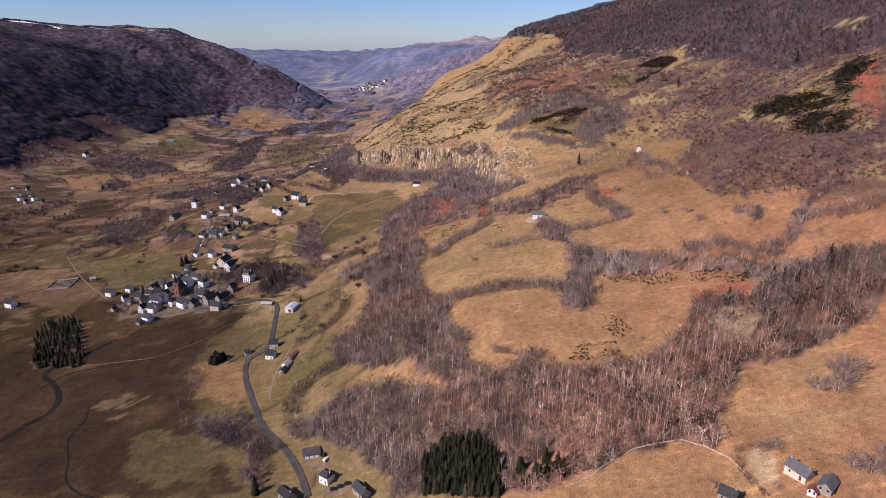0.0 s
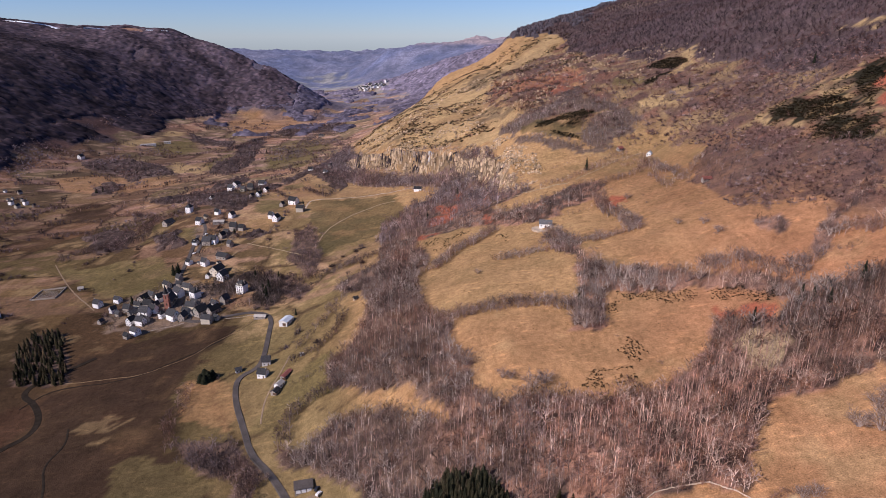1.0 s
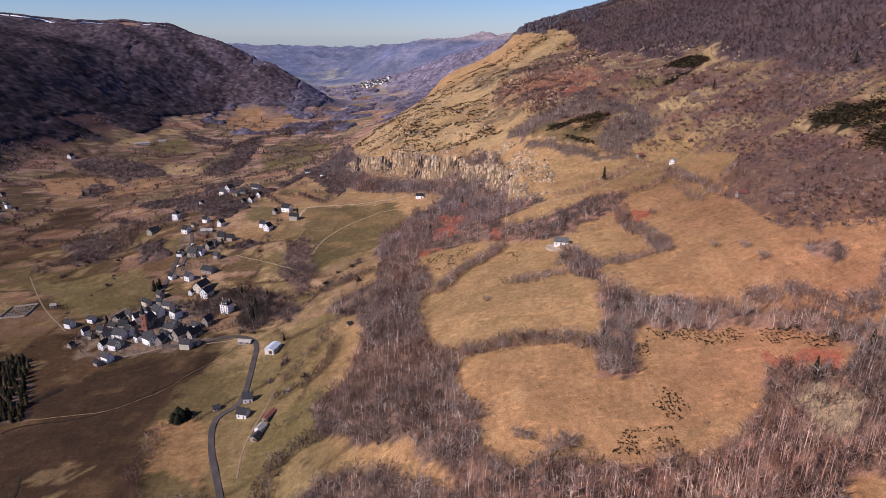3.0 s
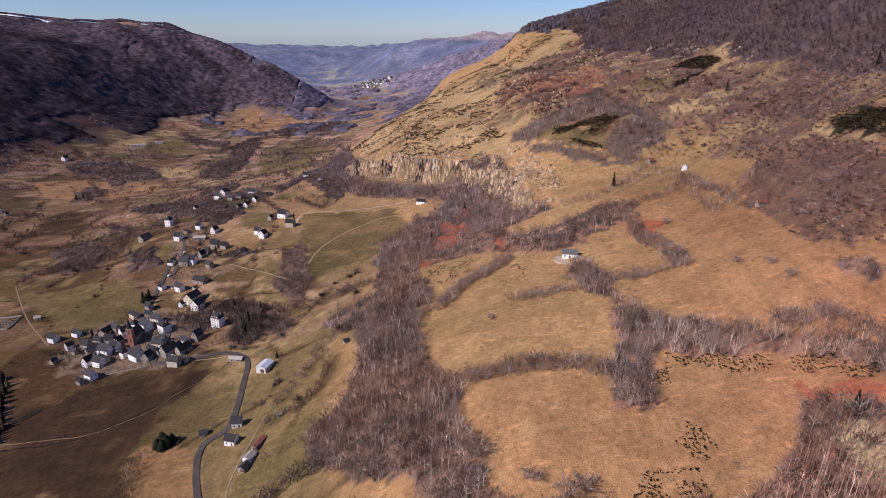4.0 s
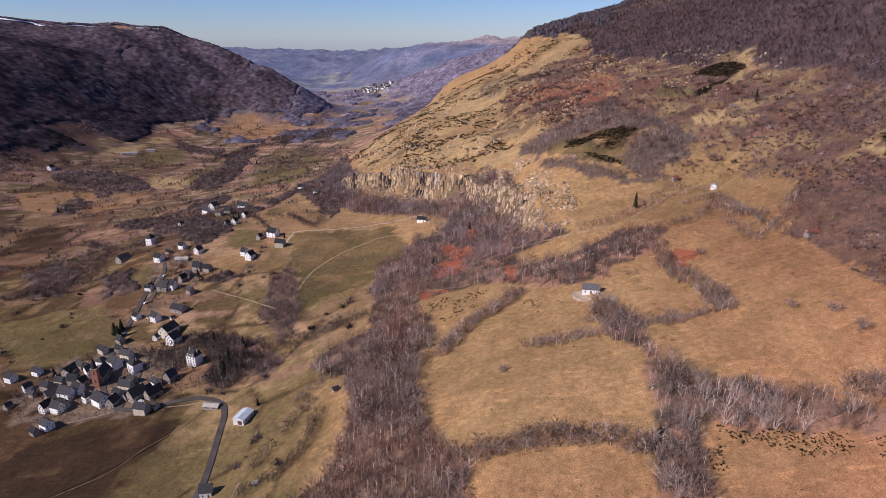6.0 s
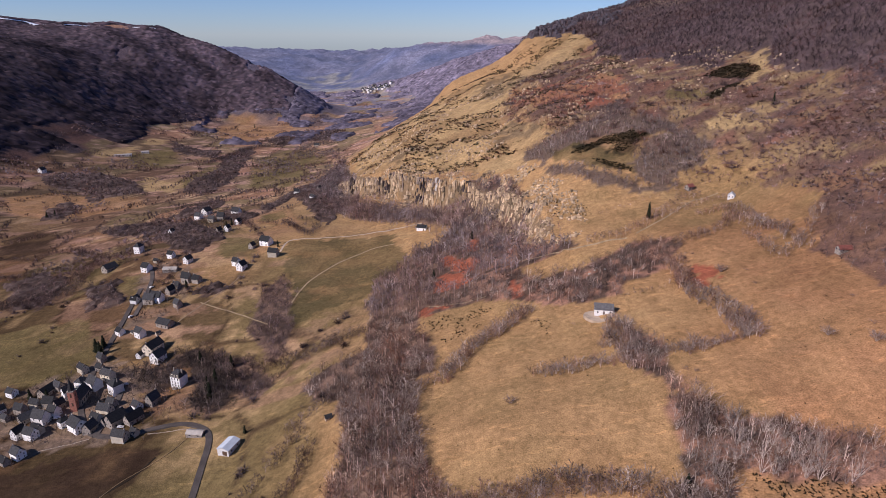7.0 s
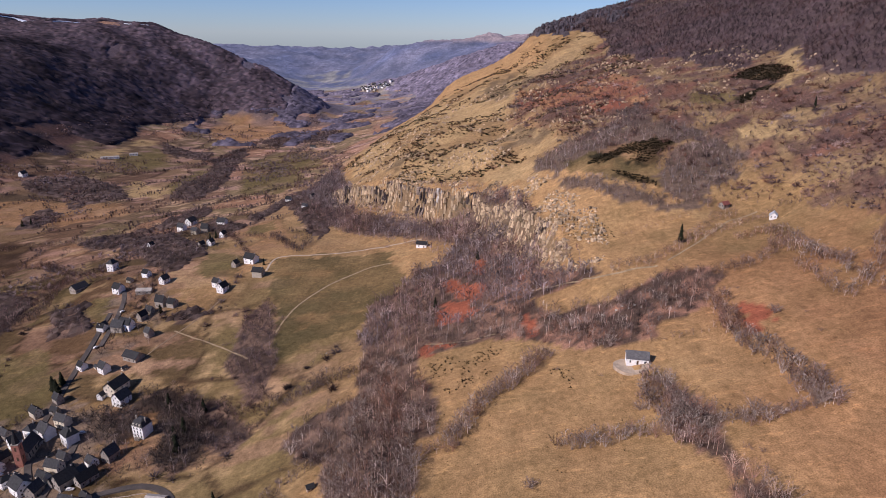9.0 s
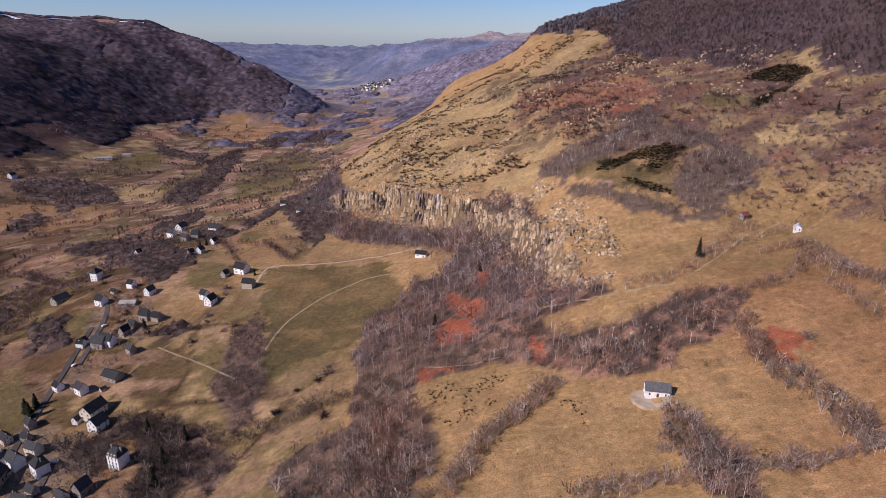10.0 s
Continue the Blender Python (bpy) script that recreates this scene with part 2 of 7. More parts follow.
def height(x, y):
    x, y = np.asarray(x, float), np.asarray(y, float)
    u = np.clip((x - GX[0]) / STEP, 0, len(GX) - 1.001)
    v = np.clip((y - GY[0]) / STEP, 0, len(GY) - 1.001)
    i, j = u.astype(int), v.astype(int)
    u, v = u - i, v - j
    u, v = u * u * (3 - 2 * u) * 0.5 + u * 0.5, v * v * (3 - 2 * v) * 0.5 + v * 0.5
    z = (RELIEF[i, j] * (1 - u) + RELIEF[i + 1, j] * u) * (1 - v) + (RELIEF[i, j + 1] * (1 - u) + RELIEF[i + 1, j + 1] * u) * v
    far = step01(900, 2200, np.hypot(x, y))
    steep = step01(70, 220, z)
    z = z + (0.5 + 1.6 * steep) * rough(x, y, 37, 1) + 0.35 * rough(x, y, 13, 2)
    z = z + far * steep * (14 * rough(x, y, 190, 5) + 6 * rough(x, y, 80, 6))
    z = z + cliff_step(x, y)
    spur = step01(-190, -90, x) * (1 - step01(230, 330, x)) * step01(900, 960, y + 0.75 * x) * (1 - step01(1450, 1650, y))
    z = z + spur * (5.5 * rough(x, y, 62, 7) + 2.2 * rough(x, y, 24, 8) + 1.3 * rough(x, y, 9, 10))
    return z


# ---------------------------------------------------------------- plan: woods, hedges, land cover, roads (x, y)
WOODS = {}
WOODS["main"] = [(-22, 547), (-25, 501), (-18, 435), (4, 400), (6, 373), (13, 352), (12, 332), (32, 314), (49, 321), (61, 311), (89, 305), (116, 309), (141, 327), (153, 346), (166, 352), (188, 340), (197, 353), (238, 355), (265, 343), (239, 299), (211, 283), (164, 283), (131, 250), (124, 237), (89, 246), (73, 235), (44, 230), (-25, 260), (-29, 273), (-63, 308), (-100, 329), (-108, 346), (-83, 335), (-70, 352), (-55, 354), (-2, 317), (-5, 332), (-24, 353), (-36, 356), (-76, 387), (-86, 421), (-66, 443), (-70, 517), (-56, 594)]
WOODS["ravine"] = [(-232, 1147), (-223, 1369), (-124, 968), (-75, 938), (-12, 879), (43, 857), (60, 793), (61, 697), (82, 666), (95, 649), (62, 646), (46, 655), (51, 623), (111, 611), (150, 617), (142, 591), (103, 577), (80, 569), (54, 583), (34, 606), (15, 614), (-28, 613), (-31, 596), (-12, 552), (-18, 522), (-31, 523), (-20, 453), (-17, 435), (-66, 460), (-66, 493), (-77, 533), (-109, 561), (-98, 582), (-68, 590), (-65, 632), (-80, 676), (-77, 728), (-47, 747), (-39, 785), (-16, 778), (-6, 822), (-42, 851), (-112, 905), (-154, 947)]
WOODS["strip"] = [(94, 544), (101, 514), (111, 498), (107, 475), (108, 460), (119, 440), (128, 429), (133, 421), (153, 410), (150, 398), (102, 409), (85, 413), (95, 431), (104, 450), (97, 473), (90, 486), (91, 507)]
WOODS["hill"] = [(75, 892), (99, 909), (127, 912), (150, 898), (178, 944), (192, 932), (188, 867), (209, 852), (220, 829), (218, 809), (205, 825), (185, 824), (167, 844), (143, 845), (118, 822), (101, 829), (88, 812), (74, 849)]
WOODS["v9"] = [(-179, 736), (-173, 755), (-146, 693), (-134, 627), (-148, 615), (-177, 665)]
WOODS["v10"] = [(-189, 621), (-169, 626), (-131, 585), (-141, 564), (-166, 580)]
WOODS["roadside"] = [(-182, 365), (-145, 362), (-111, 327), (-108, 302), (-112, 280), (-127, 320), (-156, 337)]
WOODS["fir_stand"] = [(-11, 273), (2, 279), (20, 271), (29, 256), (26, 237), (-10, 253)]
WOODS["fir_small"] = [(33, 248), (57, 252), (58, 238), (37, 240)]
WOODS["fir_valley"] = [(-380, 506), (-385, 537), (-356, 534), (-305, 453), (-348, 451)]
WOODS["hill2"] = [(190, 815), (227, 811), (236, 768), (216, 746), (194, 731), (166, 732), (160, 747), (161, 771), (176, 794)]
WOODS["hill3"] = [(92, 807), (111, 783), (135, 756), (158, 735), (193, 728), (184, 715), (148, 725), (116, 747), (92, 780)]
WOODS["copse"] = [(92, 612), (105, 627), (125, 630), (135, 630), (156, 627), (158, 614), (153, 605), (145, 598), (116, 599), (94, 596)]
WOODS["copse2"] = [(59, 619), (69, 608), (85, 595), (99, 582), (108, 576), (106, 568), (89, 569), (79, 570), (54, 593)]
WOODS["copse3"] = [(214, 439), (222, 439), (231, 430), (230, 418), (222, 419), (214, 427)]
WOODS["copse4"] = [(230, 392), (240, 406), (253, 413), (267, 427), (283, 436), (295, 437), (292, 426), (273, 417), (257, 408), (246, 395), (236, 386)]
WOODS["grove_a"] = [(-804, 1350), (-794, 1397), (-717, 1419), (-632, 1365), (-558, 1261), (-602, 1248), (-622, 1194), (-665, 1278), (-760, 1305)]
WOODS["grove_b"] = [(-637, 1100), (-674, 1163), (-662, 1198), (-621, 1176), (-606, 1093)]
WOODS["grove_c"] = [(-486, 1258), (-512, 1369), (-499, 1453), (-447, 1440), (-424, 1326), (-422, 1225), (-446, 1212)]
WOODS["grove_e"] = [(-396, 1016), (-413, 1091), (-387, 1136), (-375, 1153), (-357, 1082), (-381, 1039)]
WOODS["grove_f"] = [(-472, 980), (-488, 1023), (-449, 1026), (-416, 1041), (-415, 1076), (-397, 986), (-414, 943), (-443, 955)]
WOODS["grove_g"] = [(-394, 919), (-407, 991), (-365, 982), (-304, 924), (-273, 879), (-279, 830), (-299, 834), (-332, 864), (-380, 935)]
WOODS["grove_h"] = [(-481, 1406), (-544, 1609), (-544, 1726), (-513, 1765), (-476, 1602), (-455, 1464)]
WOODS["grove_i"] = [(-494, 817), (-467, 834), (-420, 811), (-405, 768), (-407, 735), (-440, 743)]
WOODS["grove_j"] = [(-384, 772), (-355, 774), (-329, 746), (-319, 717), (-350, 724)]
WOODS["grove_k"] = [(-251, 744), (-242, 748), (-221, 735), (-238, 723)]
WOODS["grove_l"] = [(-277, 1031), (-266, 1123), (-233, 1212), (-200, 1244), (-149, 957), (-153, 906), (-173, 936), (-243, 1101), (-255, 998)]
WOODS["grove_m"] = [(-326, 982), (-331, 1057), (-269, 993), (-272, 956)]
WOODS["grove_n"] = [(-510, 1852), (-490, 1949), (-401, 1988), (-337, 2003), (-308, 1840), (-400, 1841), (-446, 1783)]
WOODS["grove_o"] = [(-738, 1781), (-671, 1725), (-577, 1700), (-558, 1611), (-626, 1649), (-697, 1688)]
BEECH = [(263, 1494), (253, 1309), (269, 1184), (296, 1109), (299, 983), (337, 1011), (375, 1035), (359, 940), (351, 866), (362, 802), (371, 748), (374, 689), (387, 670), (407, 658), (438, 638), (620, 500), (1000, 600), (1000, 1500), (800, 2300), (150, 2300), (120, 1720)]
GOLD_HEATH = [(307, 643), (334, 640), (370, 647), (395, 645), (414, 641), (433, 630), (416, 601), (396, 592), (372, 564), (350, 532), (349, 504), (338, 482), (324, 488), (304, 532), (314, 563), (302, 607)]
DOTTED = [(-28, 596), (-8, 606), (18, 603), (25, 594), (20, 578), (7, 561), (-8, 554), (-20, 570)]
# each hedge: its line, its half width, its lowest and highest bush
HEDGES = {}
HEDGES["fir_hedge"] = ([(102, 651), (125, 648), (134, 652), (147, 664), (166, 681), (186, 701), (200, 706)], 3.5, 2.5, 5)
HEDGES["upper_wall"] = ([(116, 695), (150, 705), (175, 711), (205, 718), (228, 724), (260, 727)], 1.8, 1, 3)
HEDGES["cottage_hedge"] = ([(156, 620), (167, 620), (180, 624), (191, 631), (205, 643), (209, 662)], 3.2, 3, 6)
HEDGES["cottage_row"] = ([(205, 647), (210, 629), (212, 612), (220, 600)], 5, 4, 7)
HEDGES["wall_row"] = ([(102, 565), (115, 564), (131, 565), (143, 567)], 1.6, 1.5, 4)
HEDGES["strip_ne"] = ([(146, 592), (144, 577), (143, 557), (146, 542), (149, 528), (151, 517), (153, 505)], 4.5, 4, 7)
HEDGES["clump_ne"] = ([(150, 502), (150, 496), (152, 492)], 4, 4, 7)
HEDGES["ne_row"] = ([(117, 489), (126, 488), (139, 491), (150, 492)], 2.2, 2, 5)
HEDGES["strip_sw"] = ([(90, 531), (91, 518), (93, 503), (93, 489)], 6, 4, 8)
HEDGES["g1"] = ([(42, 495), (60, 495), (79, 495), (88, 496)], 3.8, 3.5, 6)
HEDGES["g5"] = ([(-9, 517), (0, 528), (6, 541), (14, 549), (23, 556), (36, 567), (44, 576)], 4.6, 4, 7)
HEDGES["g6"] = ([(-26, 511), (-17, 511), (-6, 509)], 3.0, 3, 5)
HEDGES["meadow_row"] = ([(-144, 602), (-136, 610), (-119, 612), (-107, 621), (-97, 628)], 3.5, 3, 6)
HEDGES["meadow_row2"] = ([(-97, 636), (-79, 630), (-63, 620), (-45, 613), (-29, 611)], 3, 2, 5)
HEDGES["meadow_row3"] = ([(-82, 573), (-69, 576), (-51, 583), (-39, 587)], 3, 2, 5)
HEDGES["tip_row"] = ([(-30, 612), (-18, 618), (2, 617), (20, 613)], 1.8, 1.5, 4)
HEDGES["h2"] = ([(-2, 408), (11, 408), (25, 408), (39, 409), (52, 408), (67, 405), (79, 399)], 5.0, 4, 7)
HEDGES["h2b"] = ([(83, 396), (97, 391), (94, 379), (95, 370)], 3.6, 3.5, 7)
HEDGES["moor_row"] = ([(200, 612), (202, 566), (222, 580), (247, 614)], 3, 3, 6)
HEDGES["moor_row2"] = ([(161, 670), (204, 691), (233, 702), (254, 694), (275, 686)], 2.5, 2, 5)
HEDGES["moor_row3"] = ([(191, 666), (216, 666), (216, 587), (221, 569)], 3, 3, 6)
HEDGES["east_row"] = ([(248, 397), (262, 390), (275, 382), (285, 381)], 4, 4, 8)
HEDGES["east_low"] = ([(234, 388), (243, 379), (250, 378)], 3, 1, 2.5)
HEDGES["belt_top"] = ([(173, 406), (188, 401), (202, 389), (213, 374), (227, 380)], 5, 4, 8)
HEDGES["gully_left"] = ([(-100, 346), (-106, 363), (-103, 376), (-91, 386), (-71, 386)], 4.0, 4, 7)
HEDGES["gully_mid"] = ([(-124, 408), (-106, 410), (-92, 415), (-76, 418), (-63, 416)], 2.0, 1.5, 4)
HEDGES["gully_top"] = ([(-114, 447), (-100, 448), (-88, 459), (-86, 485)], 3.0, 2, 5)
HEDGES["bank_row"] = ([(-180, 361), (-191, 382), (-192, 407), (-197, 428)], 4.5, 3, 6)
HEDGES["bank_row2"] = ([(-164, 349), (-144, 338), (-126, 328), (-112, 317)], 6, 3, 7)
HEDGES["lane_row"] = ([(-114, 294), (-113, 303), (-112, 311)], 4, 4, 8)
HEDGES["valley_a"] = ([(-471, 727), (-450, 750), (-415, 755), (-392, 765), (-406, 832)], 8, 4, 8)
HEDGES["valley_b"] = ([(-604, 981), (-561, 1006), (-488, 996), (-428, 962), (-399, 987)], 5, 3, 6)
HEDGES["valley_c"] = ([(-561, 851), (-513, 833), (-465, 836), (-441, 855)], 5, 3, 6)
HEDGES["valley_d"] = ([(-301, 686), (-303, 729), (-305, 767), (-319, 825)], 3, 2, 5)
HEDGES["valley_e"] = ([(-401, 894), (-362, 906), (-339, 910), (-340, 965)], 6, 3, 6)
HEDGES["valley_f"] = ([(-397, 1090), (-382, 1148), (-346, 1216), (-308, 1239), (-242, 1233)], 5, 3, 6)
HEDGES["valley_g"] = ([(-546, 1523), (-519, 1719), (-461, 1799), (-414, 1966), (-321, 1969)], 9, 4, 8)
HEDGES["valley_h"] = ([(-241, 934), (-185, 890), (-174, 918), (-158, 932)], 4, 3, 6)
HEDGES["h3"] = ([(-118, 441), (-100, 447), (-89, 467), (-86, 496)], 3.0, 2.5, 5.5)
HEDGES["h4"] = ([(-168, 586), (-139, 618), (-101, 616), (-77, 620)], 3.0, 2.5, 5.5)
HEDGES["g3"] = ([(149, 492), (128, 491), (112, 493)], 3.0, 2.5, 5.5)
HEDGES["g12"] = ([(-128, 602), (-90, 623), (-68, 625)], 3.0, 2.5, 5.5)
HEDGES["g13"] = ([(-428, 1086), (-405, 1135), (-356, 1202), (-300, 1245)], 3.0, 2.5, 5.5)
HEDGES["g14"] = ([(-492, 1045), (-442, 1044), (-396, 1073)], 3.0, 2.5, 5.5)
HEDGES["g15"] = ([(-449, 856), (-468, 934), (-490, 978)], 3.0, 2.5, 5.5)
HEDGES["g16"] = ([(-298, 1406), (-345, 1330), (-364, 1258)], 3.0, 2.5, 5.5)
HEDGES["gully_a"] = ([(-118, 462), (-108, 480), (-100, 503), (-94, 514)], 3.0, 2.5, 5.5)
HEDGES["gully_b"] = ([(-104, 520), (-94, 531), (-83, 538), (-68, 545)], 3.0, 2.5, 5.5)
HEDGES["gully_c"] = ([(-150, 615), (-128, 602), (-109, 610), (-90, 623)], 3.0, 2.5, 5.5)
HEDGES["gully_d"] = ([(-175, 590), (-150, 575), (-130, 590)], 3.0, 2.5, 5.5)
HEDGES["ditch_v1"] = ([(-743, 1247), (-663, 1266), (-545, 1235)], 4, 3, 6.5)
HEDGES["ditch_v2"] = ([(-623, 1120), (-541, 1135), (-487, 1215), (-476, 1235)], 4, 3, 6.5)
HEDGES["ditch_v3"] = ([(-488, 1038), (-440, 1112), (-405, 1113)], 4, 3, 6.5)
HEDGES["ditch_v5"] = ([(-486, 917), (-400, 854), (-353, 853)], 4, 3, 6.5)
HEDGES["ditch_v6"] = ([(-360, 866), (-355, 897), (-342, 901)], 3, 3, 6.5)
HEDGES["ditch_v7"] = ([(-344, 970), (-259, 937), (-225, 921)], 3, 3, 6.5)
HEDGES["ditch_v8"] = ([(-421, 1471), (-361, 1469), (-254, 1413)], 4, 3, 6.5)
HEDGES["ditch_v9"] = ([(-340, 1185), (-279, 1167), (-224, 1169)], 4, 3, 6.5)
HEDGES["ditch_v11"] = ([(-558, 905), (-510, 897), (-488, 908)], 4, 3, 6.5)
HEDGES["ditch_v12"] = ([(-665, 1453), (-608, 1485), (-543, 1571)], 6, 3, 6.5)
HEDGES["ditch_v13"] = ([(-788, 1227), (-778, 1256), (-776, 1299)], 4, 3, 6.5)
HEDGES["ditch_v14"] = ([(-535, 981), (-513, 997), (-483, 1000)], 4, 3, 6.5)
HEDGES["ditch_v15"] = ([(-266, 939), (-219, 856), (-216, 826)], 2.5, 3, 6.5)
HEDGES["ditch_v16"] = ([(-213, 927), (-167, 851), (-163, 888)], 4, 3, 6.5)
COVER = {}
COVER["red1"] = [(-16, 742), (14, 711), (13, 676), (-1, 690)]
COVER["red2"] = [(8, 764), (21, 761), (20, 721), (10, 734)]
COVER["red3"] = [(-20, 698), (4, 683), (9, 653), (-10, 656)]
COVER["red4"] = [(33, 705), (41, 697), (42, 677)]
COVER["red5"] = [(166, 369), (193, 353), (187, 341), (163, 359)]
COVER["red6"] = [(152, 589), (162, 588), (165, 574), (158, 558), (151, 561), (150, 576)]
COVER["red7"] = [(78, 1273), (114, 1214), (157, 1183), (208, 1141), (226, 1054), (206, 944), (161, 966), (130, 1033), (88, 1123)]
COVER["red8"] = [(390, 591), (409, 607), (422, 610), (353, 496), (357, 525), (367, 554)]
COVER["gorse1"] = [(114, 813), (126, 824), (146, 838), (167, 842), (177, 837), (193, 824), (182, 811), (169, 799), (158, 793), (147, 803), (158, 809), (150, 824), (135, 811), (123, 807)]
COVER["gorse2"] = [(128, 791), (142, 784), (154, 770), (160, 747), (147, 754), (135, 775)]
COVER["gorse3"] = [(289, 955), (317, 975), (342, 968), (343, 932), (337, 910), (322, 910), (310, 895), (309, 925), (297, 948)]
COVER["gorse4"] = [(315, 633), (342, 621), (362, 600), (355, 560), (336, 560), (325, 575), (314, 618)]
COVER["pale1"] = [(-184, 1410), (-157, 1576), (-29, 1430), (165, 1431), (288, 1574), (239, 1385), (85, 1241), (35, 956), (-6, 958), (-137, 1148)]
COVER["green1"] = [(-188, 835), (-72, 835), (-48, 760), (-83, 698), (-121, 688), (-147, 659), (-157, 714), (-139, 740), (-154, 723)]
COVER["green2"] = [(101, 829), (111, 834), (127, 830), (167, 791), (162, 747), (138, 769), (112, 790), (102, 810)]
COVER["green3"] = [(-267, 847), (-233, 860), (-212, 793), (-243, 799)]
COVER["dark1"] = [(-316, 463), (-276, 494), (-218, 523), (-197, 525), (-198, 497), (-221, 476), (-259, 448), (-305, 453)]
COVER["dark2"] = [(-316, 445), (-257, 443), (-218, 467), (-199, 408), (-186, 365), (-157, 331), (-113, 285), (-160, 285), (-267, 294), (-312, 357), (-290, 394)]
COVER["dark3"] = [(-612, 957), (-613, 1001), (-542, 977), (-500, 887), (-559, 905)]
COVER["dark4"] = [(-625, 997), (-620, 1036), (-553, 1009), (-534, 955), (-564, 934), (-584, 940)]
COVER["olive1"] = [(-461, 695), (-338, 704), (-295, 649), (-298, 610), (-359, 606), (-421, 662)]
COVER["olive2"] = [(-127, 420), (-87, 430), (-62, 409), (-76, 387), (-99, 375), (-109, 349), (-126, 367)]
COVER["olive3"] = [(-435, 1475), (-345, 1730), (-298, 1406), (-373, 1284)]
COVER["straw1"] = [(-777, 1697), (-799, 1788), (-754, 1785), (-736, 1729)]
COVER["straw2"] = [(-596, 1327), (-629, 1417), (-555, 1343), (-507, 1332), (-502, 1250), (-565, 1275)]
COVER["tan1"] = [(-689, 1948), (-725, 2186), (-681, 2214), (-642, 2197), (-532, 2173), (-465, 2045), (-504, 1951), (-558, 1880), (-649, 1884)]
COVER["gorse5"] = [(316, 558), (328, 563), (347, 537), (329, 498), (316, 512), (310, 536)]
COVER["gorse6"] = [(363, 575), (383, 614), (404, 633), (419, 611), (399, 597), (383, 587), (353, 541)]
COVER["gorse7"] = [(271, 886), (285, 895), (310, 895), (304, 887), (280, 873), (271, 868)]
COVER["straw5"] = [(365, 999), (387, 1010), (369, 960), (349, 923), (345, 888), (329, 894), (307, 868), (304, 883), (339, 915), (346, 944), (345, 970)]
COVER["straw6"] = [(247, 811), (265, 827), (272, 803), (261, 789), (270, 791), (288, 777), (288, 762), (264, 778), (249, 789)]
COVER["straw7"] = [(451, 776), (469, 761), (483, 724), (470, 715), (454, 733)]
COVER["olive5"] = [(237, 928), (248, 923), (276, 899), (274, 881), (256, 885), (233, 901)]
COVER["red9"] = [(37, 628), (44, 629), (46, 607), (40, 603), (37, 613)]
COVER["red10"] = [(-20, 680), (-8, 681), (4, 670), (11, 654), (-4, 653), (-16, 666)]
COVER["red11"] = [(-27, 622), (-18, 625), (-8, 616), (-11, 610), (-25, 613)]
COVER["olive6"] = [(-538, 1354), (-531, 1507), (-505, 1485), (-485, 1331), (-496, 1283)]
COVER["olive7"] = [(-451, 1565), (-415, 1721), (-300, 1578), (-256, 1421), (-413, 1482)]
COVER["olive8"] = [(-253, 946), (-257, 979), (-234, 1004), (-217, 957), (-236, 935)]
COVER["straw9"] = [(-817, 1538), (-804, 1632), (-777, 1684), (-758, 1617), (-784, 1545)]
COVER["olive9"] = [(-762, 1587), (-705, 1706), (-609, 1544), (-683, 1489)]
COVER["olive10"] = [(-408, 1393), (-297, 1400), (-253, 1302), (-287, 1198), (-360, 1245)]
COVER["tan3"] = [(-788, 1227), (-716, 1268), (-547, 1219), (-498, 1140), (-571, 1108), (-647, 1102), (-723, 1135)]
COVER["olive11"] = [(-264, 822), (-262, 867), (-208, 841), (-220, 819), (-243, 805)]
COVER["olive12"] = [(-350, 774), (-320, 784), (-309, 749), (-312, 730), (-324, 737)]
ROADS = {}
ROADS["main_road"] = [(-76, 275), (-86, 297), (-101, 319), (-122, 343), (-134, 369), (-149, 398), (-158, 423), (-158, 436), (-147, 443), (-146, 458), (-153, 497), (-158, 527), (-166, 542), (-185, 550), (-203, 546), (-218, 539), (-242, 542), (-258, 555), (-277, 584), (-287, 622), (-294, 664), (-303, 711), (-311, 753)]
ROADS["road2"] = [(-293, 701), (-300, 744), (-312, 783), (-330, 806)]
ROADS["side"] = [(-123, 452), (-124, 433), (-128, 410), (-128, 394), (-124, 372)]
ROADS["farm_track"] = [(-186, 806), (-186, 834), (-171, 839), (-138, 839), (-106, 845), (-79, 849), (-63, 851), (-38, 850)]
ROADS["spur"] = [(-242, 542), (-246, 577), (-253, 604)]
ROADS["track_c"] = [(135, 646), (151, 657), (173, 677), (197, 698), (220, 707)]
ROADS["track_d"] = [(-25, 628), (-8, 620), (9, 617), (22, 617)]
ROADS["hill_lane"] = [(-247, 683), (-237, 709), (-223, 734), (-214, 763)]
ROADS["lane"] = [(-352, 580), (-402, 627), (-457, 694), (-475, 717)]
ROADS["track_b"] = [(52, 663), (68, 656), (90, 644), (110, 646), (130, 643)]
WOODS["brush2"] = [(221, 569), (225, 538), (224, 511), (233, 474), (247, 476), (262, 447), (265, 428), (280, 444), (298, 442), (314, 430), (348, 486), (332, 503), (306, 537), (294, 582), (273, 586), (270, 626), (250, 622)]
WOODS["belt"] = [(117, 440), (144, 424), (169, 400), (193, 387), (213, 368), (228, 361), (215, 340), (200, 353), (186, 370), (163, 385), (136, 398), (109, 409)]
WOODS["block"] = [(95, 457), (117, 445), (110, 408), (95, 367), (82, 367), (89, 415)]
COVER["dark5"] = [(-322, 488), (-289, 512), (-237, 524), (-185, 527), (-190, 506), (-201, 484), (-206, 453), (-205, 433), (-197, 409), (-271, 417)]
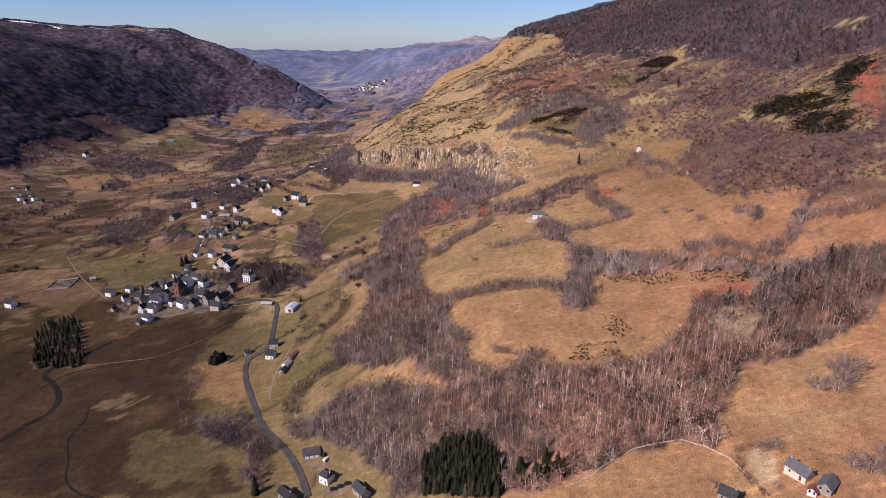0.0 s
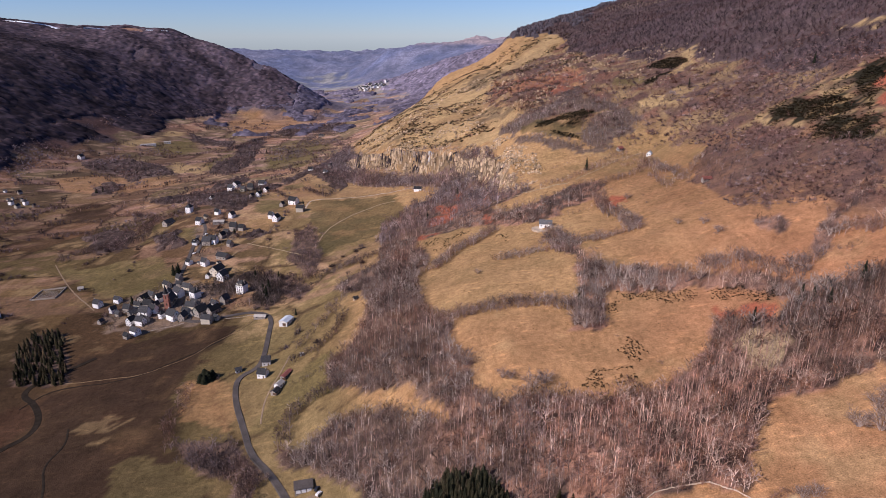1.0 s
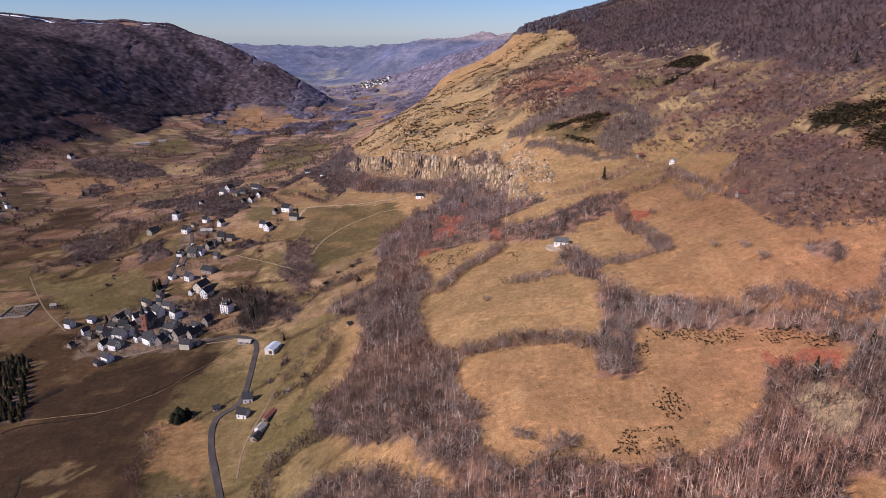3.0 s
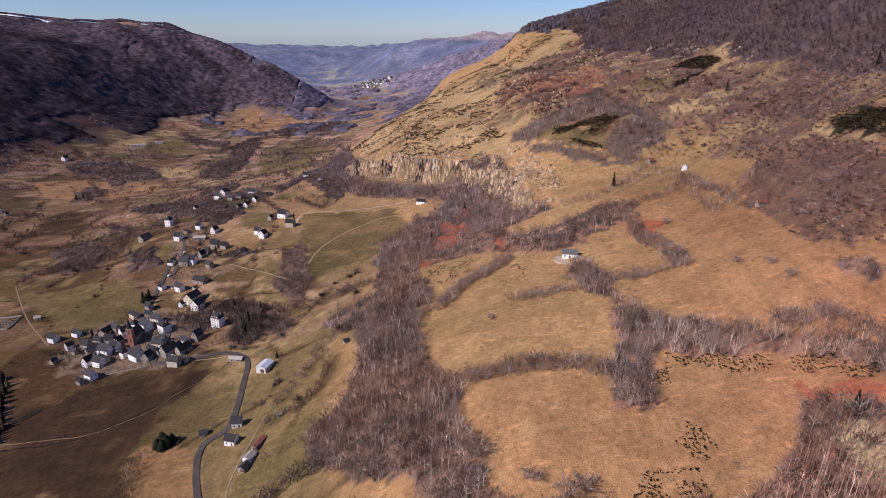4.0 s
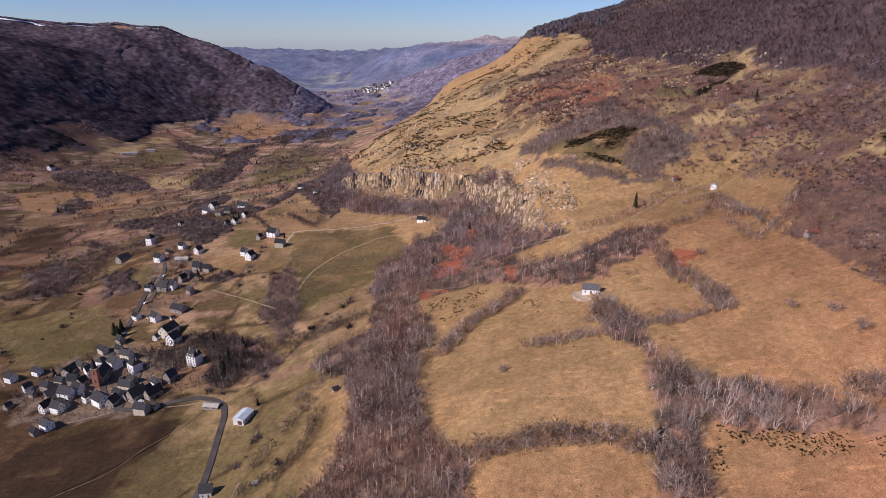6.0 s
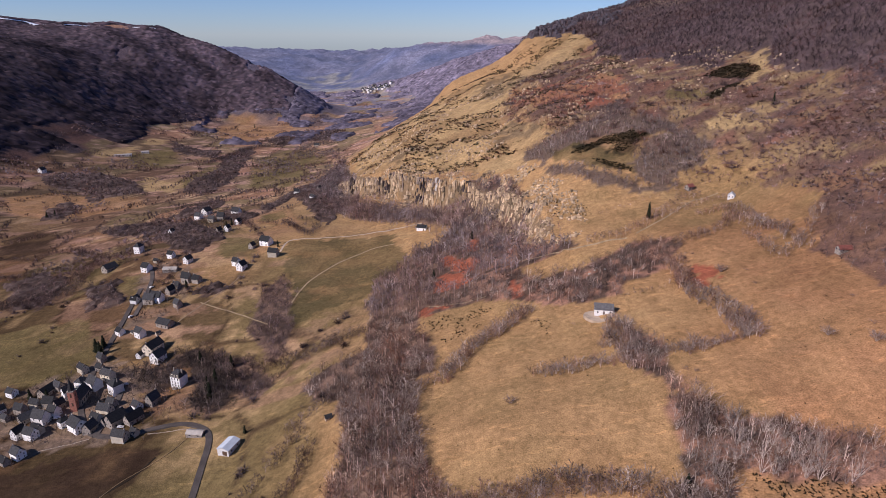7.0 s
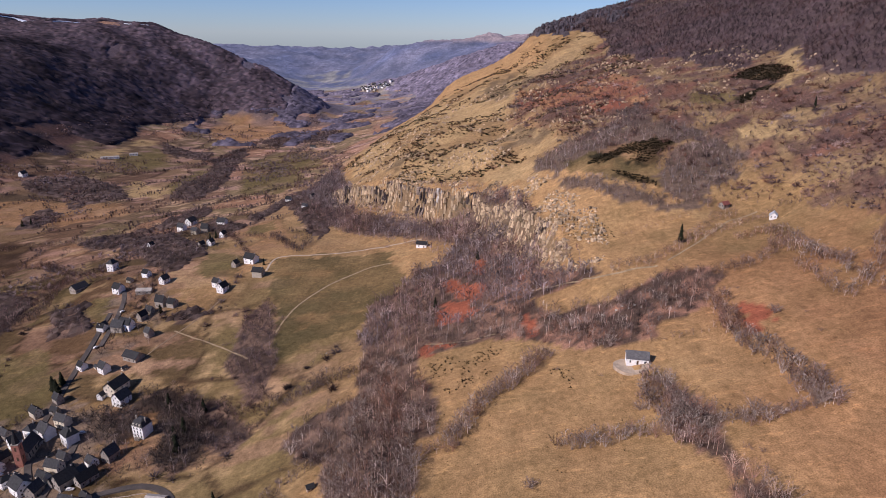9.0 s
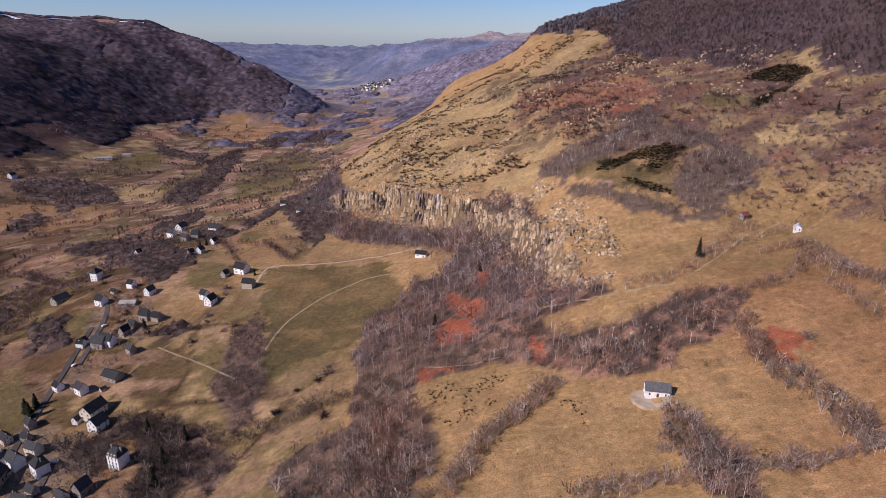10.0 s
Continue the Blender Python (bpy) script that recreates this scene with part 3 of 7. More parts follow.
COVER["pale2"] = [(-150, 1060), (-110, 1010), (-10, 925), (70, 840), (130, 900), (60, 1050), (90, 1230), (160, 1440), (60, 1500), (-40, 1540), (-150, 1500), (-180, 1420)]
WOODS["park"] = [(-229, 619), (-231, 633), (-206, 640), (-176, 621), (-162, 584), (-162, 568), (-172, 557), (-190, 568), (-192, 586), (-208, 617)]
WOODS["park_low"] = [(-263, 609), (-252, 619), (-223, 615), (-212, 604), (-214, 588), (-244, 588)]
ROADS["meadow_path"] = [(-149, 703), (-146, 724), (-138, 747), (-127, 764), (-116, 780), (-98, 794), (-79, 802), (-64, 802)]
ROADS["field_path"] = [(-238, 717), (-215, 704), (-184, 686), (-160, 669)]
COVER["straw3"] = [(-271, 393), (-259, 394), (-246, 399), (-231, 399), (-235, 394), (-225, 388), (-248, 389)]
COVER["straw4"] = [(-256, 376), (-238, 376), (-233, 381), (-225, 381), (-227, 373), (-238, 371)]
COVER["olive4"] = [(-201, 354), (-174, 345), (-157, 340), (-143, 323), (-137, 301), (-155, 299), (-171, 295), (-192, 303), (-206, 320), (-212, 343)]
COVER["tan2"] = [(-187, 391), (-202, 433), (-189, 442), (-165, 433), (-148, 398), (-144, 374), (-160, 373)]
PAVED = ("main_road", "road2", "spur", "farm_track", "side")
BANKS = {}
BANKS["terrace"] = [(-320, 454), (-282, 455), (-247, 455), (-229, 465), (-211, 476), (-198, 502), (-183, 515), (-175, 535)]


# ---------------------------------------------------------------- mesh helpers
def mesh_from(name, verts, faces, material, tint=None, layer="tint", smooth=False):
    """A mesh from arrays: verts (n, 3), faces (m, 3 or 4), one colour for each vertex."""
    me = bpy.data.meshes.new(name)
    k = faces.shape[1]
    me.vertices.add(len(verts))
    me.vertices.foreach_set("co", np.ascontiguousarray(verts, np.float32).ravel())
    me.loops.add(faces.size)
    me.loops.foreach_set("vertex_index", np.ascontiguousarray(faces, np.int32).ravel())
    me.polygons.add(len(faces))
    me.polygons.foreach_set("loop_start", np.arange(0, faces.size, k, dtype=np.int32))
    me.polygons.foreach_set("use_smooth", np.full(len(faces), smooth))
    me.update(calc_edges=True)
    if tint is not None:
        a = me.attributes.new(layer, "FLOAT_COLOR", "POINT")
        a.data.foreach_set("color", np.c_[tint, np.ones(len(tint))].astype(np.float32).ravel())
    me.materials.append(material)
    return me


def inside(poly, x, y):
    """Which of the points lie inside the polygon."""
    x, y = np.asarray(x, float), np.asarray(y, float)
    r = np.zeros(x.shape, bool)
    for (ax, ay), (bx, by) in zip(poly, poly[1:] + poly[:1]):
        if ay != by:
            c = ((ay > y) != (by > y)) & (x < (bx - ax) * (y - ay) / (by - ay) + ax)
            r ^= c
    return r


def near_line(line, x, y):
    """The distance from each point to a line of points."""
    d = np.full(np.shape(x), 1e9)
    for (ax, ay), (bx, by) in zip(line, line[1:]):
        l2 = (bx - ax) ** 2 + (by - ay) ** 2
        s = np.clip(((x - ax) * (bx - ax) + (y - ay) * (by - ay)) / l2, 0, 1)
        d = np.minimum(d, np.hypot(x - ax - s * (bx - ax), y - ay - s * (by - ay)))
    return d


def steps(points):
    """Coordinates from start to end, given as (start, end, spacing at start, spacing at end)."""
    r = []
    for a, b, p, q in points:
        n = max(2, int(abs(b - a) / ((p + q) / 2)))
        s = np.linspace(0, 1, n, endpoint=False)
        w = p * s + (q - p) * s * s / 2
        r.append(a + (b - a) * w / (p + (q - p) / 2))
    return np.concatenate(r + [[points[-1][1]]])


# ---------------------------------------------------------------- ground
GRASS = dict(straw=(0.42, 0.28, 0.13), tan=(0.384, 0.206, 0.093), olive=(0.155, 0.115, 0.047), green=(0.098, 0.076, 0.034),
             dark=(0.05, 0.0295, 0.0175), red=(0.35, 0.11, 0.06), pale=(0.40, 0.265, 0.125), gorse=(0.022, 0.02, 0.012))


def parcels(x, y, size, k):
    """Field parcels: for each point a number of its own parcel and the metres to the parcel's edge."""
    x, y = x + 0.25 * size * rough(x, y, size * 0.9, k + 1), y + 0.25 * size * rough(x, y, size * 0.9, k + 2)
    i, j = np.floor(x / size).astype(np.int64), np.floor(y / size).astype(np.int64)
    best, second, number = np.full(x.shape, 1e9), np.full(x.shape, 1e9), np.zeros(x.shape)
    for di in (-1, 0, 1):
        for dj in (-1, 0, 1):
            a, b = i + di, j + dj
            d = np.hypot((a + 0.15 + 0.7 * hash2(a, b, k)) * size - x, (b + 0.15 + 0.7 * hash2(a, b, k + 7)) * size - y)
            nearer = d < best
            second = np.where(nearer, best, np.minimum(second, d))
            number = np.where(nearer, hash2(a, b, k + 13), number)
            best = np.minimum(best, d)
    return number, (second - best) / 2


def on_floor(x, y, z):
    """How far a place belongs to the valley floor, 0 to 1."""
    return 1 - step01(66, 96, z + 8 * rough(x, y, 60, 11) + 0.06 * np.clip(x + 250, -400, 0))


def is_beech(x, y, z):
    return inside(BEECH, x + 10 * rough(x, y, 40, 43) + 5 * rough(x, y, 13, 44), y + 16 * rough(x, y, 40, 45))


YARD = [(-335, 548), (-300, 528), (-240, 534), (-208, 544), (-212, 580), (-240, 610), (-290, 640), (-312, 622), (-340, 585)]
YARD_2 = [(-330, 800), (-310, 720), (-295, 680), (-270, 690), (-255, 720), (-268, 780), (-300, 815)]
CLEARING = [(160, 335), (173, 336), (186, 320), (177, 303), (158, 305)]
FARM_PLOT = [(134, 226), (141, 227), (146, 221), (141, 210), (134, 208)]
SCRUB = [(212, 470), (262, 430), (330, 395), (470, 560), (440, 800), (270, 790), (246, 700), (258, 610), (240, 540)]
SUMMIT = [(-1187, 2366), (-1162, 2410), (-1126, 2420), (-1099, 2360), (-1132, 2344), (-1170, 2351)]
PASTURE = [(205, 655), (250, 672), (258, 634), (250, 590), (245, 560), (215, 565), (190, 620)]
GOLD = [(225, 1300), (300, 1120), (345, 1080), (380, 1040), (358, 880), (300, 880), (240, 960), (200, 1100)]
MOOR_RED, MOOR_BROWN = np.array((0.128, 0.070, 0.057)), np.array((0.112, 0.076, 0.062))


def ground_colour(x, y, z):
    wx, wy = x + 5 * rough(x, y, 14, 21) + 3 * rough(x, y, 5, 22), y + 7 * rough(x, y, 14, 23) + 4 * rough(x, y, 5, 24)
    n1, n2, n3 = rough(x, y, 60, 11), rough(x, y, 18, 12), rough(x, y, 7, 13)
    tan, olive, straw, dark, green = (np.array(GRASS[k]) for k in ("tan", "olive", "straw", "dark", "green"))
    c = np.ones(x.shape + (3,)) * tan

    def over(colour, f):
        f = np.clip(f, 0, 1)[..., None]
        return c * (1 - f) + colour * f
    c = over(olive * 0.55 + tan * 0.45, step01(0.0, 0.7, n1 * 0.6 + n2 * 0.5) * 0.55)
    c = over(np.array((0.35, 0.155, 0.08)), step01(60, 220, x + 40 * n1) * (1 - step01(360, 470, y)) * 0.6)
    c = over(np.array((0.225, 0.158, 0.068)), step01(420, 640, y + 30 * n1) * 0.55 * step01(110, 210, x + 20 * n1))
    c = over(np.array((0.43, 0.285, 0.125)), step01(350, 440, y + 20 * n1) * (1 - step01(110, 210, x + 20 * n1)) * 0.35)
    c = over(straw, step01(0.15, 0.8, -n1 * 0.4 - n2 * 0.5 - n3 * 0.3) * 0.4)
    c = over(np.array((0.325, 0.142, 0.072)), step01(90, 190, x + 25 * n1) * step01(330, 420, y) * (1 - step01(610, 700, y + 20 * n1)) * (0.38 - 0.25 * n2))
    c = c * (1 - 0.08 * step01(420, 480, y) * (1 - step01(640, 720, y)))[..., None]
    # the moor over the pastures
    moor = step01(188, 214, z + 10 * n1) * (x > 60) * (y < 1400) * ~inside(PASTURE, wx, wy)
    c = over(MOOR_BROWN, moor * (0.6 + 0.35 * n3))
    c = over(MOOR_RED, moor * step01(-0.2, 0.5, n2 + 0.5 * n1) * 0.8)
    c = over(straw * 0.8, moor * step01(0.2, 0.5, n3 * 0.6 - n2 * 0.5) * 0.75)
    c = over(np.array((0.185, 0.085, 0.058)), moor * step01(0.25, 0.55, rough(x, y * 1.8, 34, 19) + 0.3 * n3) * 0.7)
    # valley floor: a patchwork of brown and olive meadows
    low = on_floor(x, y, z)
    lowland = ((1 - step01(560, 760, y + 60 * n1)) * (1 - step01(50, 58, z)))[..., None]
    bank = step01(-215, -180, x + 10 * n1) * low * (y < 1000)
    # rises along the valley, from y 850 to 1250
    dry = step01(850, 1250, y)[..., None]
    number, edge = parcels(x, y * 0.8, 74, 71)
    for lo, hi, colour in ((0, 0.22, dark * 0.6 + olive * 0.4), (0.22, 0.45, olive * 0.8), (0.45, 0.62, olive * 0.6 + tan * 0.3), (0.62, 0.8, np.array((0.115, 0.068, 0.034))), (0.8, 1.1, tan * 0.45 + dark * 0.4)):
        c = over(colour, low * ((number >= lo) & (number < hi)) * 0.9)
    c = over(np.array((0.222, 0.158, 0.067)), bank * 0.85)
    c = over(olive, bank * step01(0.1, 0.6, n1 + 0.5 * n2) * 0.7)
    c = over(np.array((0.30, 0.175, 0.105)), low * (y > 560) * (1 - step01(900, 1100, y)) * step01(0.2, 0.32, rough(x * 0.35, y * 1.7, 30, 161) + 0.35 * rough(x, y, 8, 162)) * 0.55)
    c = over(dark * 1.7, low * (1 - step01(-250, -215, x + 15 * n2)) * (1 - step01(430, 500, y + 20 * n1)) * 0.7)
    c = over(straw, low * step01(470, 540, y) * step01(0.25, 0.5, n3 * 0.5 - n2 * 0.45 + 0.45 * rough(x, y * 2.5, 30, 15)) * 0.6)
    c = over(np.array((0.40, 0.235, 0.145)), low * step01(560, 640, y) * step01(0.3, 0.5, rough(x * 0.8, y * 2.2, 36, 129) + 0.35 * n3) * 0.45)
    c = over(dark, low * (1 - step01(0.6, 2.2, edge + n3)) * 0.7)
    # floor brightness by place: low ground near by darker, floor further up the valley lighter
    c = c + low[..., None] * (c * (0.05 + 0.2 * dry - 0.4 * lowland))
    # haze painted into the meadows: paler and bluer with distance
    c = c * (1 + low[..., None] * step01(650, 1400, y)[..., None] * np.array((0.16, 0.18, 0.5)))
    c = c * (1 + low[..., None] * np.array((0.03, 0.0, 0.03)))
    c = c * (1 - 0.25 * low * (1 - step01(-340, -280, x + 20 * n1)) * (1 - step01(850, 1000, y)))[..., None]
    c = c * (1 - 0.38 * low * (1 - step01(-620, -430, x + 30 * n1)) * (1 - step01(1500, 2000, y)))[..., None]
    c = over(np.array((0.075, 0.036, 0.021)), low * (y < 470) * (x < -180) * step01(0.0, 0.5, rough(x, y, 40, 171) + 0.4 * n2) * 0.6)
    for name, poly in sorted(COVER.items(), key=lambda item: item[0][:5] == "gorse"):
        kind = name.rstrip("0123456789")
        if kind == "red" and name != "red7":
            continue
        c = over(np.array(GRASS[kind]), inside(poly, wx, wy) * ((0.95 if name != "red7" else 0.45) if kind in ("red", "dark") else 0.4 if name in ("straw3", "straw4") else 0.6 if name in ("tan2", "tan3", "olive4") else 0.85 if kind != "gorse" else 0.9 * (rough(x, y, 14, 62) > -0.7)) * (0.85 + 0.25 * n2))
        if kind in ("dark", "green"):
            c = over(tan * 0.6 + olive * 0.4, inside(poly, wx, wy) * step01(0.45, 0.8, rough(x * 0.6, y * 1.4, 26, 17) + 0.3 * n3) * (0.12 if kind == "dark" else 0.5))
    heath = inside(COVER["pale2"], wx, wy) | inside(COVER["pale1"], wx, wy)
    c = over(np.array((0.27, 0.165, 0.078)), heath * step01(0.0, 0.6, rough(x, y, 48, 18) + 0.5 * n2) * 0.8)
    c = over(np.array((0.12, 0.085, 0.055)), heath * step01(0.35, 0.7, rough(x, y, 70, 99) + 0.45 * rough(x, y, 11, 100)) * 0.7)
    wood = np.zeros(x.shape, bool)
    for name, poly in WOODS.items():
        if name not in ("hill", "hill2", "hill3", "brush2"):
            wood |= inside(poly, x + 4 * rough(x, y, 16, 31), y + 4 * rough(x, y, 16, 32))
    # leaf litter, broken by dark patches that paint in shade under the trees
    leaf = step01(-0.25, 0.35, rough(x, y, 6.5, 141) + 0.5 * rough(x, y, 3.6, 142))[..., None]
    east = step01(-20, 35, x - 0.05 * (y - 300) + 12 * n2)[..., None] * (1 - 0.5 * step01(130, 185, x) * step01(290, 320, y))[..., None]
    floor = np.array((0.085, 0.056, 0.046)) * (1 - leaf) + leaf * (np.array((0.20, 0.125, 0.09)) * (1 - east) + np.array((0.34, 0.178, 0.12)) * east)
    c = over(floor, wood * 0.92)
    c = over(np.array((0.075, 0.052, 0.04)), (inside(WOODS["park"], wx, wy) | inside(WOODS["park_low"], wx, wy)) * 0.85)
    c = over(np.array((0.54, 0.39, 0.215)), (inside(CLEARING, wx, wy) | inside(FARM_PLOT, x, y)) * (0.75 + 0.25 * n3))
    heath_gold = inside(GOLD_HEATH, wx, wy)
    scrub = inside(WOODS["brush2"], wx, wy) | inside(SCRUB, wx, wy) & ~heath_gold & (rough(x, y, 34, 125) + 0.6 * n3 > 0.12) & ~inside(PASTURE, wx, wy)
    c = over(np.array((0.112, 0.066, 0.055)), scrub * (0.7 + 0.2 * n3))
    c = over(straw * 0.85, heath_gold * step01(-0.35, 0.25, n3 * 0.7 + n2 * 0.5) * 0.85)
    c = over(np.array((0.09, 0.06, 0.045)), heath_gold * step01(0.1, 0.5, rough(x, y * 1.6, 13, 143) + 0.4 * n3) * 0.75)
    for name in ("gorse4", "gorse5", "gorse6"):
        ex, ey = wx + 14 * rough(x * 0.5, y * 1.6, 13, 146), wy + 14 * rough(x * 0.5, y * 1.6, 13, 147)
        c = over(np.array(GRASS["gorse"]), inside(COVER[name], ex, ey) * (0.35 + 0.6 * (rough(x, y, 10, 62) > -0.3)))
    knoll = inside(COVER["gorse1"], wx, wy) | inside(COVER["gorse2"], wx, wy) | inside(COVER["green2"], wx, wy)
    c = over(np.array((0.125, 0.088, 0.07)), (inside(WOODS["hill"], wx, wy) | inside(WOODS["hill2"], wx, wy) | inside(WOODS["hill3"], wx, wy)) * ~knoll * 0.85)
    yard = inside(YARD, wx, wy) | inside(YARD_2, wx, wy)
    c = over(np.array((0.215, 0.15, 0.105)), yard * step01(-0.5, 0.3, n3 + n2) * 0.8)
    for name, poly in COVER.items():
        if name[:3] == "red" and name != "red7":
            c = over(np.array(GRASS["red"]), inside(poly, wx, wy) * 0.95)
    c = over(np.array((0.088, 0.06, 0.06)) * (1 + 0.35 * n3)[..., None], is_beech(x, y, z) * 0.92)
    for name in ("straw5", "straw6", "straw7"):
        c = over(straw * (0.8 + 0.35 * n3)[..., None], inside(COVER[name], wx, wy) * step01(-0.5, 0.1, n3 + 0.6 * n2) * 0.85)
    c = over(np.array((0.30, 0.21, 0.13)), (y > 1500) * (x > 250) * step01(355, 375, z) * 0.6)
    hill = (x < -800) & (z > 60 + 10 * n1)
    c = over(np.array((0.062, 0.047, 0.051)), hill * 0.95)
    # the mountain's far end gets haze as a paler ground tint
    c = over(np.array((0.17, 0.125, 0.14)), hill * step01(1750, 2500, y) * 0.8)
    c = over(np.array((0.16, 0.085, 0.06)), hill * (z < 110) * step01(0.25, 0.6, rough(x, y, 90, 48) + 0.3 * n2) * 0.7)
    c = over(np.array((0.36, 0.2, 0.12)), inside(SUMMIT, x, y) * 0.9)
    # distance haze put into the ground colour, stronger with y
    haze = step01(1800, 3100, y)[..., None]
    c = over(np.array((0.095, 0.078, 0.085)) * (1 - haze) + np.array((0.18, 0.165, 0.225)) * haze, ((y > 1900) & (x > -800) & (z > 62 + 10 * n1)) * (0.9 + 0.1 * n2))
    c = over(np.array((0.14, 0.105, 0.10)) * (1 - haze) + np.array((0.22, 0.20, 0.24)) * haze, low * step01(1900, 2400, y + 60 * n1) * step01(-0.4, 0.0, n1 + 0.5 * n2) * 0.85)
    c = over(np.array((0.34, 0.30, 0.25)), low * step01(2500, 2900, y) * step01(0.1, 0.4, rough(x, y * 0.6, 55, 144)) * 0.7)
    d, s = cliff_side(x, y)
    c = over(np.array((0.20, 0.14, 0.085)), (np.abs(d) < 7 + 4 * n3) * step01(0.05, 0.2, s) * 0.8)
    return c


xs = steps([(-2600, -900, 60, 16), (-900, -340, 12, 4), (-340, 320, 3.4, 3.4), (320, 700, 4, 10), (700, 2600, 14, 60)])
ys = steps([(-700, 180, 40, 6), (180, 640, 3.3, 3.3), (640, 1100, 3.3, 5), (1100, 2000, 6, 12), (2000, 3300, 14, 30)])
gx, gy = np.meshgrid(xs, ys)
gz = height(gx, gy)
nx, ny = len(xs), len(ys)
idx = np.arange(nx * ny).reshape(ny, nx)
quads = np.stack([idx[:-1, :-1], idx[:-1, 1:], idx[1:, 1:], idx[1:, :-1]], -1).reshape(-1, 4)
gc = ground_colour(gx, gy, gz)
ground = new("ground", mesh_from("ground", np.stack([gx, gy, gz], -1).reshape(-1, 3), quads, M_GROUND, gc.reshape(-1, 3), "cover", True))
tagged(ground, "rolling valley pasture of dry tan winter grass, bracken and leaf litter", "ground", kind="structure")


def ribbon(line, width, lift, spacing=2.5):
    """A strip draped over the ground along a line, with a slight camber."""
    p = np.array(line, float)
    for _ in range(2):
        p = np.concatenate([p[:1], *[np.array([0.75 * a + 0.25 * b, 0.25 * a + 0.75 * b]) for a, b in zip(p, p[1:])], p[-1:]])
    seg = np.hypot(*np.diff(p, axis=0).T)
    at = np.concatenate([[0], np.cumsum(seg)])
    s = np.arange(0, at[-1], spacing)
    q = np.stack([np.interp(s, at, p[:, 0]), np.interp(s, at, p[:, 1])], -1)
    d = np.gradient(q, axis=0)
    d /= np.linalg.norm(d, axis=1)[:, None]
    side = np.stack([-d[:, 1], d[:, 0]], -1)
    rows = []
    for o, drop in ((-0.58, -1.2), (-0.5, 0), (0, 0.08), (0.5, 0), (0.58, -1.2)):
        e = q + side * width * o
        zc = height(e[:, 0], e[:, 1])
        if width > 3:
            zc = np.maximum(height(q[:, 0], q[:, 1]), zc)
        rows.append(np.c_[e, zc + lift + drop])
    v = np.stack(rows, 1)
    k = np.convolve(np.pad(v[:, 2, 2], 3, mode="edge"), np.ones(7) / 7, "valid")
    for j in range(5):
        if width > 3 and j in (1, 2, 3):
            v[:, j, 2] = np.maximum(v[:, j, 2], k + lift)
    i = np.arange(v.shape[0] * 5).reshape(-1, 5)
    f = np.stack([i[:-1, :-1], i[1:, :-1], i[1:, 1:], i[:-1, 1:]], -1).reshape(-1, 4)
    return v.reshape(-1, 3), f


for name, (w, mat, label, plain_name) in dict(
        main_road=(3.9, M_ASPHALT, "grey asphalt valley road between the village and farms", "road"),
        road2=(3.8, M_ASPHALT, "grey asphalt lane through the upper village", "road"),
        side=(1.2, M_TRACK, "worn gravel track beside the sheds", "track"),
        farm_track=(2.2, M_GRAVEL, "pale dirt track along the green meadow", "track"),
        spur=(3.6, M_ASPHALT, "narrow asphalt street among the village houses", "road"),
        lane=(1.2, M_TRACK, "dirt lane by the walled cemetery", "track"),
        meadow_path=(1.6, M_PATH, "faint trodden path across the green meadow", "track"),
        field_path=(1.3, M_PATH, "faint trodden path up the pasture behind the village", "track"),
        track_c=(1.2, M_PATH, "pale trodden track along the hillside hedge", "track"),
        track_d=(1.0, M_PATH, "pale bank path at the foot of the bracken", "track"),
        hill_lane=(1.2, M_TRACK, "dirt lane climbing behind the upper village", "track"),
        track_b=(1.6, M_PATH, "pale cattle track across the hillside pasture", "track")).items():
    v, f = ribbon(ROADS[name], w, 0.35 if w > 3 else 0.12)
    tagged(new(plain_name, mesh_from(plain_name, v, f, mat)), label, plain_name, kind="structure")
for name, line in BANKS.items():
    v, f = ribbon(line, 0.45, 0.25)
    tagged(new("grass_bank", mesh_from("grass_bank", v, f, M_STRAW)), "low bank of bleached straw grass in the dark meadow", "bank", kind="structure")


# ---------------------------------------------------------------- far distance, hazy hills and the plain
bx, by = np.meshgrid(steps([(-2600, -1500, 60, 20), (-1500, 900, 15, 15), (900, 2600, 20, 60)]), steps([(3300, 4700, 15, 15)]))
bz = height(bx, by) + step01(3300, 3450, by) * step01(60, 130, height(bx, by)) * (9 * rough(bx, by, 150, 96) + 7 * rough(bx, by, 65, 97) + 5 * rough(bx, by, 30, 98) + 4 * rough(bx, by, 15, 99))
i = np.arange(bx.size).reshape(bx.shape)
f = np.stack([i[:-1, :-1], i[:-1, 1:], i[1:, 1:], i[1:, :-1]], -1).reshape(-1, 4)
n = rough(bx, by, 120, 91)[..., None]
# bluish base tones carry part of the painted haze
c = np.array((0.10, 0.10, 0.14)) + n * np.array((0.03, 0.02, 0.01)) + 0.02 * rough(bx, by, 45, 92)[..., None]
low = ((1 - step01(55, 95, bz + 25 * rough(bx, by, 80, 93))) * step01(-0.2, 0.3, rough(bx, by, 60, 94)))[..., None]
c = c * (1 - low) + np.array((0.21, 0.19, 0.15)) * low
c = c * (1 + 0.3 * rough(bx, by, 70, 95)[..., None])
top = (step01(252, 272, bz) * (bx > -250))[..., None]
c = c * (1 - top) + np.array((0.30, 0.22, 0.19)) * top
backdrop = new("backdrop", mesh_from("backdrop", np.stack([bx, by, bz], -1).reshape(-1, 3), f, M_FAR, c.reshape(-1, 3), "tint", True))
tagged(backdrop, "hazy blue hills and plain in the far distance", "backdrop", kind="structure")


# ---------------------------------------------------------------- trees
rng = np.random.default_rng(4)


